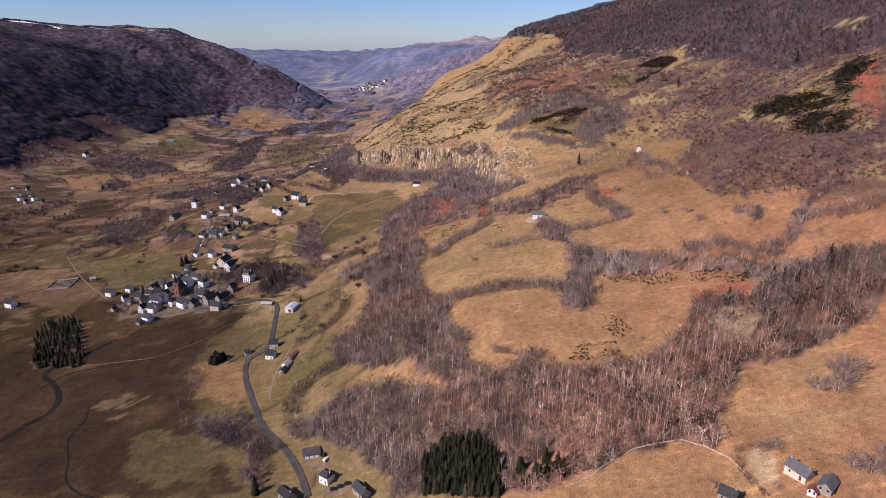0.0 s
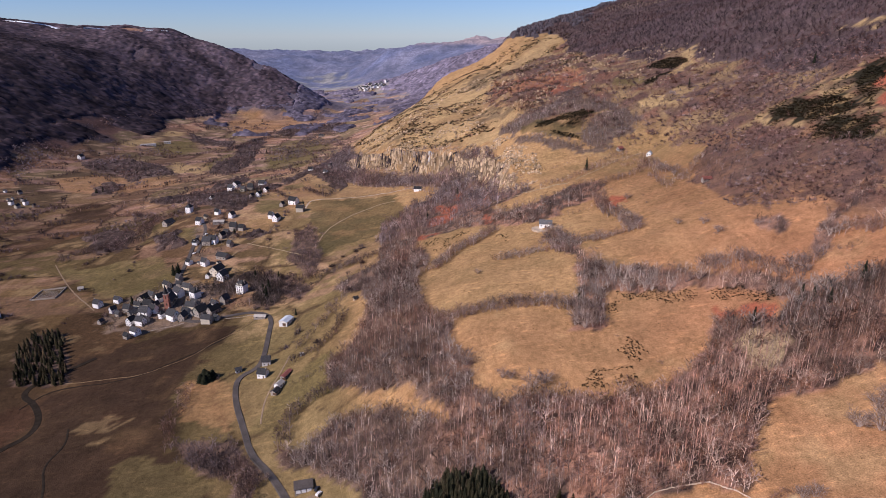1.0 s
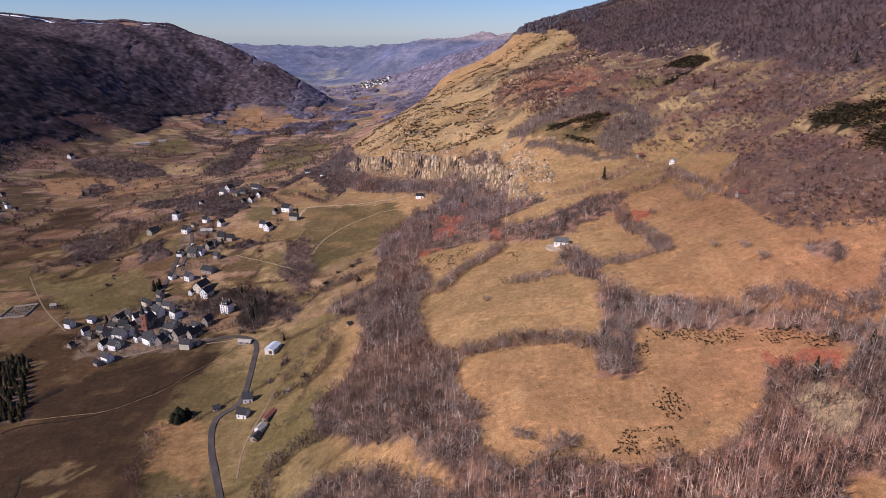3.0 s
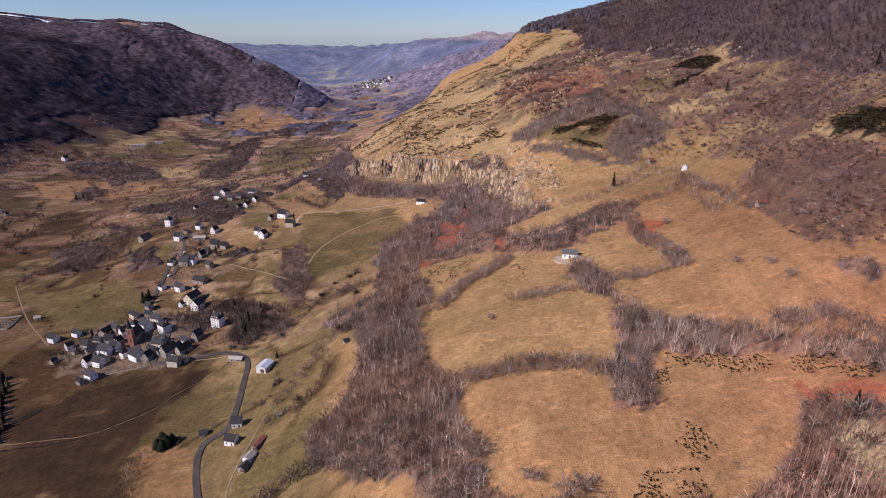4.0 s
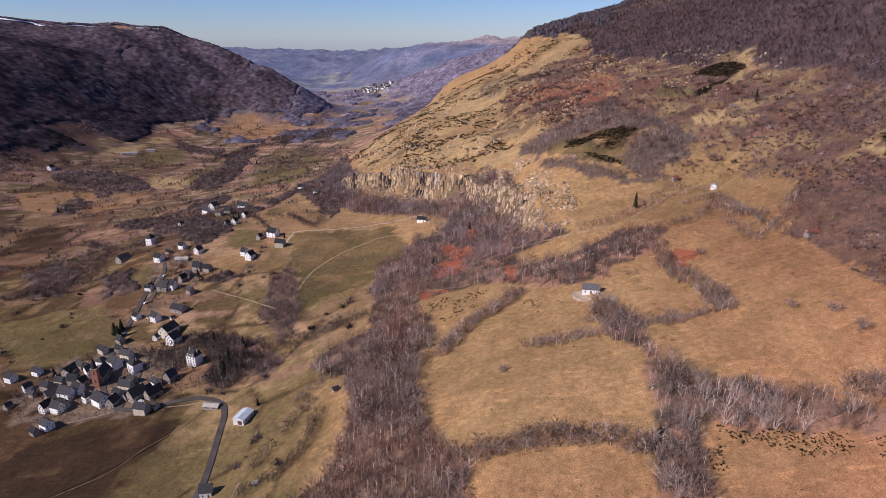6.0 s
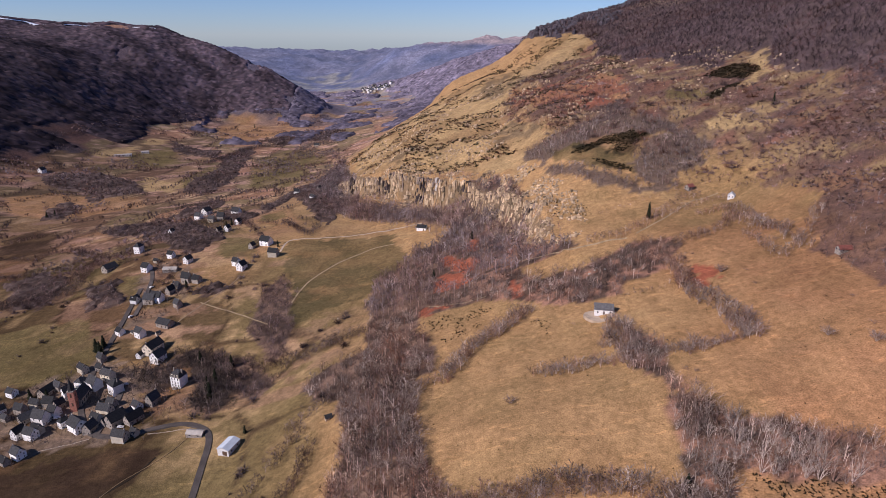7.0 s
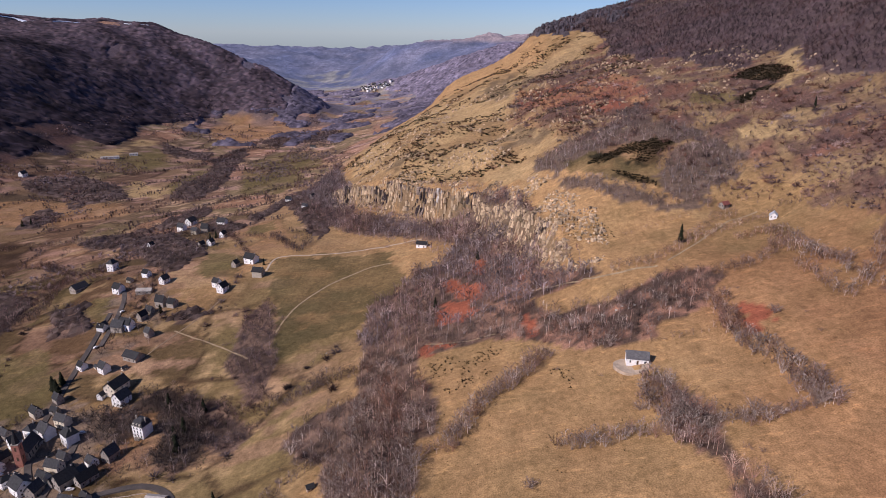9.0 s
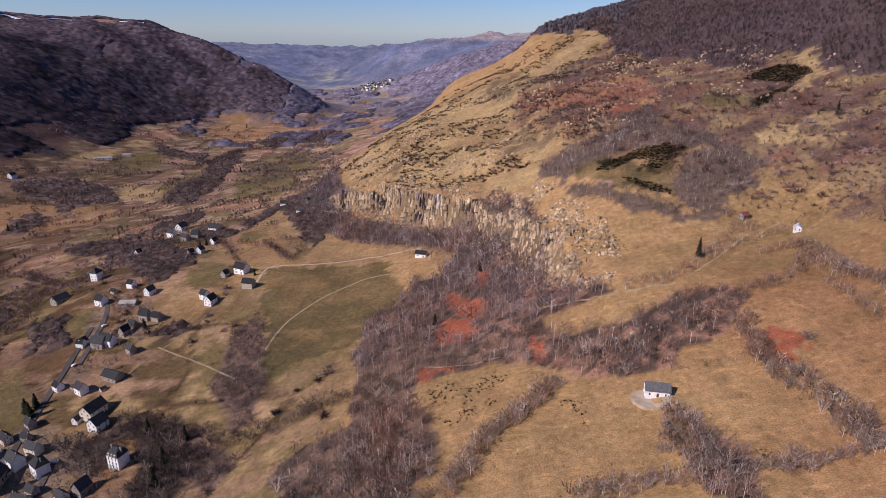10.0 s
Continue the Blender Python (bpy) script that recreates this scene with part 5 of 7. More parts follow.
def far_side(x, y, z):
    m = (z > 60 + 10 * rough(x, y, 90, 42)) | (rough(x, y * 0.7, 60, 46) > 0.2)
    return m & ((x >= -560 - 0.08 * (y - 2400)) | (z < 70)) & ~is_beech(x, y, z) & ((y > 1950) | (z < 120)) & (y > 1800) & ~inside(COVER["tan1"], x, y) & ~inside(COVER["olive3"], x, y) & (np.hypot(x + 370, y - 3190) > 75 + 30 * rough(x, y, 40, 153))


# the tone of both canopies paints in haze: crowns pale with distance
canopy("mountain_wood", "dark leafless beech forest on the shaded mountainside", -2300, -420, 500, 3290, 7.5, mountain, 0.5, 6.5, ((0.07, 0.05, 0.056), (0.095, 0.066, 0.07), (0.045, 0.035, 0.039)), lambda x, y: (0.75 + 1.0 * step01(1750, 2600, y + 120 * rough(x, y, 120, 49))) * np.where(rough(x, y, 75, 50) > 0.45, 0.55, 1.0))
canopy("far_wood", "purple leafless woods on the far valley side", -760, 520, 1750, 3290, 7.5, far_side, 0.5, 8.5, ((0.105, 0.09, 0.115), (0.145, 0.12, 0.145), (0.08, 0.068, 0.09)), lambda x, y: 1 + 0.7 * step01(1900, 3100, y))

HEDGE_DARK = ((0.125, 0.088, 0.08), (0.25, 0.185, 0.165), (0.13, 0.078, 0.06), (0.16, 0.11, 0.095))
for k, (line, half, lo, hi) in HEDGES.items():
    p = np.array(line, float)
    half, lo, hi = half * 1.2, lo * 1.15, hi * 1.2
    x0, y0 = p.min(0) - 12
    x1, y1 = p.max(0) + 12
    far_hedge = p[:, 1].mean() > 900
    gap = 2.3 if p[:, 1].mean() < 560 else 2.8 if not far_hedge else 4.4
    dark = p[:, 0].mean() < -60
    x, y = np.meshgrid(np.arange(x0, x1, gap), np.arange(y0, y1, gap))
    x, y = x.ravel() + (rng.random(x.size) - 0.5) * gap, y.ravel() + (rng.random(y.size) - 0.5) * gap
    m = near_line(line, x, y) + 0.4 * half * rough(x, y, 9, 51) < half
    m &= rough(x, y, 15, 52) > -0.75
    for k in PAVED:
        m &= near_line(ROADS[k], x, y) > 3.5
    add_wood("hedgerow", "bushy leafless hedgerow of grey hazel and ash", FAR if p[:, 1].mean() > 1150 else MID if p[:, 1].mean() > 560 or dark else VASE[:2] + MID[:4], x[m], y[m], lo, hi, HEDGE_DARK if dark else BROWNS, (0.4, 0.27, 0.13, 0.2) if not dark else (0.45, 0.2, 0.2, 0.15), category="hedge")

# hedge round the farm plot
x, y = grid_points([(128, 200), (146, 200), (146, 233), (128, 233)], 1.6)
m = near_line([(143, 229), (135, 229.5), (131, 226), (130, 213), (133, 202)], x, y) < 1.6
add_wood("farm_hedge", "clipped brown leafless hedge round the farm plot", VASE, x[m], y[m], 1.8, 3.2, ((0.17, 0.1, 0.08), (0.22, 0.14, 0.115)), (0.6, 0.4), category="hedge")

# gorse and heather clumps on the pastures
x, y = grid_points(GOLD_HEATH, 2.4, 4.0)
m = rough(x * 0.6, y * 1.5, 11, 146) + 0.5 * rough(x, y, 5, 147) > 0.12
add_wood("gorse", "dark ragged heather clumps on golden grass", TUFT, x[m], y[m], 0.7, 1.8, ((0.03, 0.024, 0.015), (0.055, 0.038, 0.022), (0.13, 0.085, 0.065)), (0.5, 0.3, 0.2), squash=1.5, category="shrub")
PATCHES = [COVER[k] for k in ("gorse1", "gorse2", "gorse3", "gorse7", "gorse4", "gorse5", "gorse6")]
PATCHES += [[(72, 314), (80, 327), (104, 329), (107, 318), (96, 311)], [(100, 345), (113, 354), (116, 338), (104, 330)], [(112, 405), (138, 398), (160, 384), (156, 377), (120, 391)], [(163, 381), (180, 379), (198, 362), (193, 355), (166, 371)],
            [(107, 399), (115, 395), (109, 374), (104, 379)], [(50, 564), (59, 557), (55, 541), (48, 546)], [(-23, 589), (24, 599), (29, 581), (-8, 557)], [(77, 727), (92, 733), (87, 699), (78, 702)], [(99, 718), (113, 718), (111, 692), (99, 702)], [(60, 980), (110, 960), (130, 1000), (90, 1060)]]
for poly in PATCHES:
    near = poly[0][1] < 410
    solid = poly in PATCHES[:7]
    x, y = grid_points(poly, 1.7 if near else 2.0 if solid else 2.6, 3.0)
    m = rough(x, y, 6, 61) + (0 if near else 0.8) * rough(x, y, 20, 62) > (-0.75 if solid else -0.5 if near else 0.15)
    add_wood("gorse", "dark brown-green gorse clumps in dry grass", TUFT, x[m], y[m], 0.8 if solid else 0.6, 2.0 if solid else 1.3, ((0.02, 0.017, 0.01), (0.036, 0.027, 0.015)), (0.6, 0.4), squash=1.8 if solid else 1.3, category="shrub")
x, y = grid_points(DOTTED, 3.0, 2.0)
m = rough(x, y, 14, 63) + 0.8 * (rng.random(len(x)) - 0.5) > 0.05
add_wood("gorse", "small dark gorse bushes dotted over the pasture", TUFT, x[m], y[m], 0.7, 1.5, ((0.045, 0.032, 0.018), (0.07, 0.045, 0.025)), (0.6, 0.4), squash=1.1, category="shrub")
# single tussocks over the pastures
x, y = grid_points([(-30, 260), (220, 180), (260, 560), (150, 720), (60, 640), (-20, 600)], 5.0)
m = rng.random(len(x)) < 0.3 + 0.25 * rough(x, y, 30, 64)
add_wood("tussocks", "small dark heather tussocks scattered over the pasture", TUFT, x[m], y[m], 0.2, 0.75, ((0.09, 0.058, 0.03), (0.17, 0.095, 0.05), (0.30, 0.2, 0.1)), (0.4, 0.35, 0.25), squash=1.2, category="shrub")


# ---------------------------------------------------------------- buildings
def part(name, bm, material, parent, label=""):
    me = bpy.data.meshes.new(name)
    bm.normal_update()
    bm.to_mesh(me)
    bm.free()
    me.materials.append(material)
    ob = new(name, me)
    ob.parent = parent
    if label:
        ob["label"] = label
    return ob


def box(bm, x0, x1, y0, y1, z0, z1):
    v = [bm.verts.new((x, y, z)) for z in (z0, z1) for x, y in ((x0, y0), (x1, y0), (x1, y1), (x0, y1))]
    for f in ((3, 2, 1, 0), (4, 5, 6, 7), (0, 1, 5, 4), (1, 2, 6, 5), (2, 3, 7, 6), (3, 0, 4, 7)):
        bm.faces.new([v[i] for i in f])
    return bm


def one_box(*a):
    return box(bmesh.new(), *a)


def gabled(l, d, h, rise, foot=-2.0):
    """Walls of a house with gables at the ends of its length."""
    bm = bmesh.new()
    e = [[bm.verts.new(p) for p in ((x, -d / 2, foot), (x, d / 2, foot), (x, d / 2, h), (x, 0, h + rise), (x, -d / 2, h))] for x in (-l / 2, l / 2)]
    bm.faces.new(e[0][::-1]), bm.faces.new(e[1])
    for i in range(5):
        j = (i + 1) % 5
        bm.faces.new((e[0][i], e[0][j], e[1][j], e[1][i]))
    return bm


def roof_slab(l, d, h, rise, sign, over=0.45, thick=0.25):
    bm = bmesh.new()
    run = d / 2 + over
    drop = rise * over / (d / 2)
    pts = [(0, h + rise + 0.06), (sign * run, h - drop + 0.06), (sign * run, h - drop + thick + 0.06), (0, h + rise + thick + 0.06)]
    a = [bm.verts.new((-l / 2 - over, y, z)) for y, z in pts]
    b = [bm.verts.new((l / 2 + over, y, z)) for y, z in pts]
    bm.faces.new(a), bm.faces.new(b[::-1])
    for i in range(4):
        j = (i + 1) % 4
        bm.faces.new((a[j], a[i], b[i], b[j]))
    bmesh.ops.recalc_face_normals(bm, faces=bm.faces)
    return bm


def hip_roof(l, d, h, rise, over=0.4, ridge=0.35):
    bm = bmesh.new()
    x, y, r = l / 2 + over, d / 2 + over, l * ridge / 2
    low = [bm.verts.new(p) for p in ((-x, -y, h), (x, -y, h), (x, y, h), (-x, y, h))]
    up = [bm.verts.new((v.co.x, v.co.y, h + 0.22)) for v in low]
    a, b = bm.verts.new((-r, 0, h + rise)), bm.verts.new((r, 0, h + rise))
    bm.faces.new(low[::-1])
    for i in range(4):
        j = (i + 1) % 4
        bm.faces.new((low[i], low[j], up[j], up[i]))
    bm.faces.new((up[0], up[1], b, a)), bm.faces.new((up[2], up[3], a, b)), bm.faces.new((up[1], up[2], b)), bm.faces.new((up[3], up[0], a))
    return bm


def window(parent, x, y, z, along, w=0.75, h=1.1, glass=None):
    """A window with frame, pane and sill on a wall that faces along 'x' or 'y'."""
    root = part("window", one_box(*((x - w / 2, x + w / 2, y - 0.03, y + 0.03) if along == "y" else (x - 0.03, x + 0.03, y - w / 2, y + w / 2)), z, z + h), M_GLASS, parent)
    part("window_sill", one_box(*((x - w / 2 - 0.1, x + w / 2 + 0.1, y - 0.14, y + 0.14) if along == "y" else (x - 0.14, x + 0.14, y - w / 2 - 0.1, y + w / 2 + 0.1)), z - 0.14, z), M_STONE, root)
    return root


def house(name, label, l, d, h, rise, wall_m, roof_m, hip=False, chimneys=1, windows=True, group="village houses"):
    root = tagged(new(name), label, "house", group)
    part("wall", gabled(l, d, h, rise if not hip else 0.05), wall_m, root)
    if hip:
        part("roof", hip_roof(l, d, h, rise), roof_m, root)
    else:
        for s in (-1, 1):
            part("roof", roof_slab(l, d, h, rise, s), roof_m, root)
    for k in range(chimneys):
        cx = (l / 2 - 0.7) * (1 if k == 0 else -1)
        part("chimney", one_box(cx - 0.35, cx + 0.35, -0.3, 0.3, h + rise * 0.6, h + rise + 1.1), M_STONE, root)
    if windows:
        floors = max(1, int(h // 2.6))
        for fl in range(floors):
            z = 1.0 + fl * 2.7
            for i in range(max(2, int(l // 3.6))):
                n = max(2, int(l // 3.6))
                x = -l / 2 + l * (i + 0.5) / n
                if fl == 0 and i == n // 2:
                    part("door", one_box(x - 0.5, x + 0.5, -d / 2 - 0.04, -d / 2 + 0.04, 0, 2.1), M_WOOD, root)
                else:
                    window(root, x, -d / 2, z, "y")
            for y in (-d / 4, d / 4):
                window(root, -l / 2, y, z, "x")
        if not hip and rise > 2.5:
            window(root, -l / 2, 0, h + 0.2, "x", 0.8, 1.1)
    return root


def stand(ob, x, y, turn, dz=0.0):
    ob.matrix_basis = pose(x, y, float(height(x, y)) + dz, 0, 0, turn) @ Matrix.Diagonal((*ob.scale, 1))
    return ob


# patterns, each first used for a real house
KINDS = [
    house("house", "white rendered village house with steep grey slate roof", 9.5, 8, 5.6, 4.2, M_WHITE, M_SLATE),
    house("house", "cream rendered village house with slate roof and two chimneys", 11, 8, 6.0, 4.0, M_CREAM, M_SLATE, chimneys=2),
    house("house", "grey rubble stone house with slate roof", 9, 7.5, 5.0, 4.4, M_STONE, M_SLATE),
    house("house", "tall white house with hipped slate roof", 9, 8.5, 7.6, 4.0, M_WHITE, M_SLATE, hip=True),
    house("barn", "low stone barn with slate roof beside houses", 11, 7, 3.6, 3.4, M_STONE, M_SLATE, chimneys=0),
    house("shed", "small pale rendered shed with slate roof", 6.5, 5.5, 2.8, 2.2, M_CREAM, M_SLATE, chimneys=0),
]
used = set()
SPOTS = {}
SPOTS["core"] = ([(-307, 580, 6.6, 1), (-352, 588, 8.1, 0), (-335, 595, 6.9, 0), (-330, 575, 6.1, 0), (-321, 567, 5.5, 2), (-331, 554, 5.5, 2), (-290, 522, 6.6, 2), (-285, 528, 8.1, 0), (-299, 549, 7.9, 0), (-289, 547, 8.3, 0), (-315, 575, 8.3, 2), (-304, 567, 10.8, 4), (-292, 563, 9.6, 0), (-288, 552, 7.3, 1), (-297, 581, 9.3, 2), (-308, 597, 14.6, 4), (-290, 592, 7.7, 0), (-273, 558, 6.7, 3), (-260, 553, 11.2, 0), (-249, 549, 8.5, 2), (-295, 621, 7.4, 1), (-285, 601, 7.2, 3), (-274, 600, 9.8, 0), (-254, 593, 10.1, 3), (-282, 622, 6.2, 2), (-287, 634, 7.5, 2), (-269, 610, 8.3, 1), (-248, 567, 8.7, 1), (-241, 555, 6.0, 2), (-234, 555, 11.9, 2), (-221, 536, 8.1, 1), (-214, 541, 5.3, 1), (-226, 569, 6.5, 0), (-217, 574, 8.5, 2), (-222, 556, 9.9, 4), (-291, 672, 6.6, 0), (-280, 672, 5.4, 5), (-271, 667, 8.3, 0), (-256, 668, 5.9, 5), (-248, 642, 13.0, 1), (-238, 629, 9.9, 0), (-256, 636, 5.6, 0), (-255, 681, 14.3, 4), (-257, 712, 7.4, 2), (-304, 727, 6.5, 0), (-288, 724, 11.5, 2), (-281, 725, 9.0, 0), (-302, 600, 7.8, 2), (-287, 570, 7.5, 0), (-289, 579, 7.0, 2), (-297, 565, 6.4, 0), (-268, 562, 6.2, 2), (-250, 559, 6.6, 1), (-276, 591, 7.0, 2), (-229, 561, 6.5, 0), (-248, 576, 7.3, 2)], -22)
SPOTS["hamlet"] = ([(-804, 1105, 7.5), (-772, 1097, 10.9), (-740, 1026, 9.9), (-716, 1006, 8.7), (-758, 1057, 8.6), (-717, 1029, 10.4), (-762, 1051, 9.2), (-739, 1052, 8.6), (-693, 1014, 9.2), (-450, 575, 10.0)], -25)
SPOTS["upper"] = ([(-359, 848, 9.1, 3), (-373, 809, 16.4, 4), (-323, 791, 9.0, 0), (-321, 809, 7.9, 5), (-308, 817, 7.2, 0), (-283, 801, 8.2, 0), (-226, 785, 7.2, 0), (-217, 775, 8.8, 0), (-207, 829, 12.6, 0), (-191, 799, 9.0, 1), (-352, 999, 9.9, 0), (-353, 1030, 11.9, 0), (-311, 974, 9.4, 2), (-301, 1004, 11.3, 0), (-276, 939, 7.4, 0), (-278, 906, 7.2, 0), (-286, 900, 7.2, 2), (-355, 923, 6.9, 0), (-267, 758, 9.5, 2), (-256, 756, 8.3, 2), (-282, 725, 10.4, 0), (-304, 725, 6.5, 0), (-275, 738, 8.2, 2), (-273, 748, 7.1, 2), (-245, 1117, 8.0, 0), (-204, 1045, 7.3, 0), (-204, 1092, 7.7, 2), (-348, 1742, 13.3, 0), (-825, 1389, 12.2, 0), (-321, 967, 7.8, 1), (-221, 823, 6.9, 2)], -20)
pick = random.Random(11)
for cluster, (spots, base) in SPOTS.items():
    for x, y, l, *kind in spots:
        k = kind[0] if kind else pick.choices(range(6), (6, 5, 3, 4, 2, 1))[0]
        if l > 13:
            k = 4
        turn = base + pick.choice((0, 90, 90, 180)) + pick.uniform(-14, 14)
        ob = KINDS[k]
        if k in used:
            ob = copy_thing(ob, Matrix())
        used.add(k)
        s = min(1.25, max(0.5, l / 9.8)) if kind else min(1.3, max(0.85, l / 9.5)) * pick.choice((0.54, 0.62, 0.7, 0.78, 0.9))
        ob.scale = (s, s * pick.uniform(0.85, 1.05), min(s * 1.12, 1.08) * pick.uniform(0.85, 1.05))
        stand(ob, x, y, turn)


# ---------------------------------------------------------------- buildings of their own
def church(x, y, turn):
    root = tagged(new("church"), "village church with reddish stone tower and dark slate spire", "church")
    tower = part("tower", one_box(-2.4, 2.4, -2.4, 2.4, -2, 14), M_REDSTONE, root, "square reddish stone bell tower")
    for z in (4.0, 10.2):
        for s in (-1, 1):
            part("louvre", one_box(-0.6, 0.6, s * 2.4 - 0.06, s * 2.4 + 0.06, z, z + 2.4), M_WOOD, tower)
            part("louvre", one_box(s * 2.4 - 0.06, s * 2.4 + 0.06, -0.6, 0.6, z, z + 2.4), M_WOOD, tower)
    part("cornice", one_box(-2.7, 2.7, -2.7, 2.7, 14, 14.5), M_STONE, tower)
    bm = bmesh.new()
    ring = [bm.verts.new((2.5 * math.cos(a), 2.5 * math.sin(a), 14.5)) for a in (math.pi / 8 + i * math.pi / 4 for i in range(8))]
    tip = bm.verts.new((0, 0, 23))
    for i in range(8):
        bm.faces.new((ring[i], ring[(i + 1) % 8], tip))
    bm.faces.new(ring[::-1])
    part("spire", bm, M_SLATE, root, "slim dark slate spire")
    nave = part("nave", gabled(17, 8, 6, 4.6), M_STONE, root)
    nave.location = (0, 11.2, 0)
    nave.rotation_euler = (0, 0, math.pi / 2)
    for s in (-1, 1):
        r = part("nave_roof", roof_slab(17, 8, 6, 4.6, s), M_SLATE, root)
        r.location, r.rotation_euler = nave.location, nave.rotation_euler
    for i in range(4):
        for s in (-1, 1):
            part("window", one_box(s * 4.0 - 0.05, s * 4.0 + 0.05, 4.5 + i * 4 - 0.5, 4.5 + i * 4 + 0.5, 2, 4.6), M_GLASS, root)
    root.scale = (0.9, 0.9, 1.15)
    return stand(root, x, y, turn)


def villa(x, y, turn):
    root = tagged(new("villa"), "tall square pale villa with slate mansard roof among trees", "house")
    part("wall", one_box(-5.2, 5.2, -4.8, 4.8, -2, 9.2), M_WHITE, root)
    part("cornice", one_box(-5.5, 5.5, -5.1, 5.1, 9.2, 9.6), M_STONE, root)
    bm = bmesh.new()
    a = [bm.verts.new(p) for p in ((-5.3, -4.9, 9.6), (5.3, -4.9, 9.6), (5.3, 4.9, 9.6), (-5.3, 4.9, 9.6))]
    b = [bm.verts.new(p) for p in ((-3.9, -3.5, 13), (3.9, -3.5, 13), (3.9, 3.5, 13), (-3.9, 3.5, 13))]
    c = [bm.verts.new(p) for p in ((-1.4, 0, 14.4), (1.4, 0, 14.4))]
    for i in range(4):
        bm.faces.new((a[i], a[(i + 1) % 4], b[(i + 1) % 4], b[i]))
    bm.faces.new((b[0], b[1], c[1], c[0])), bm.faces.new((b[2], b[3], c[0], c[1])), bm.faces.new((b[1], b[2], c[1])), bm.faces.new((b[3], b[0], c[0]))
    bm.faces.new(a[::-1])
    part("roof", bm, M_SLATE, root, "grey slate mansard roof")
    for fl in range(3):
        for i in range(3):
            window(root, -3.2 + 3.2 * i, -4.8, 0.9 + fl * 3.0, "y", 1.0, 1.7)
            window(root, -5.2, -3.0 + 3.0 * i, 0.9 + fl * 3.0, "x", 1.0, 1.7)
    for i in range(3):
        d = part("dormer", one_box(-3.6 + 2.9 * i, -2.2 + 2.9 * i, -5.0, -3.6, 9.8, 11.6), M_CREAM, root)
        part("window", one_box(-3.35 + 2.9 * i, -2.45 + 2.9 * i, -5.05, -4.99, 10.1, 11.3), M_GLASS, d)
    for s in (-1, 1):
        part("chimney", one_box(s * 4.2 - 0.5, s * 4.2 + 0.5, -0.4, 0.4, 10, 15.4), M_STONE, root)
    part("porch", one_box(-2.2, 2.2, -7.0, -4.85, -2, 0.5), M_STONE, root, "pale stone front steps")
    root.scale = (0.84, 0.84, 0.88)
    return stand(root, x, y, turn)


def hall(name, label, x, y, turn, l, d, h, rise, wall_m, roof_m, doors=1):
    """A long low shed with sheet roof and large doors."""
    root = tagged(new(name), label, "shed")
    part("wall", gabled(l, d, h, rise), wall_m, root)
    for s in (-1, 1):
        part("roof", roof_slab(l, d, h, rise, s, 0.3, 0.15), roof_m, root)
    for k in range(doors):
        part("door", one_box(-l / 2 - 0.05, -l / 2 + 0.05, -1.6 + 3.8 * k - 1.2, 1.6 + 3.8 * k - 1.2, 0, min(3.0, h * 0.8)), M_WOOD, root)
    for i in range(max(2, int(l // 5))):
        window(root, -l / 2 + l * (i + 0.5) / max(2, int(l // 5)), -d / 2, h * 0.45, "y", 1.2, 0.9)
    return stand(root, x, y, turn)


church(-275, 575, 8)
villa(-206, 594, -20)
hall("white_hall", "white rendered hall with pale metal roof by the road bend", -142, 517, 74, 12, 8, 4.0, 1.3, M_WHITE, M_BLUE_ROOF)
hall("roadside_shed", "low shed with weathered pale roof by the road bend", -171, 536, -6, 11, 5.5, 2.4, 1.3, M_STONE, M_PALE_ROOF)
hall("village_barn", "long barn with pale weathered roof in the upper village", -295, 785, 4, 14, 7.5, 3.2, 1.8, M_STONE, M_PALE_ROOF)
hall("farm_shed", "long white farm shed at the mountain's foot", -760, 1577, 22, 36, 9, 3.4, 1.8, M_WHITE, M_PALE_ROOF)
hall("farm_shed", "short white farm shed at the mountain's foot", -732, 1625, 22, 17, 9, 3.4, 1.8, M_WHITE, M_PALE_ROOF)
hall("roadside_shed", "narrow shed with grey roof below the road", -122, 405, 70, 6, 4.6, 2.2, 1.2, M_STONE, M_SLATE)
hall("roadside_shed", "pale shed with sheet roof below the road", -121, 412, 70, 6.5, 5, 2.6, 1.4, M_WHITE, M_PALE_ROOF)
hall("roadside_shed", "long narrow shed with rusty red roof", -119, 424, 72, 11, 3.6, 2.2, 0.8, M_STONE, M_RED_ROOF)

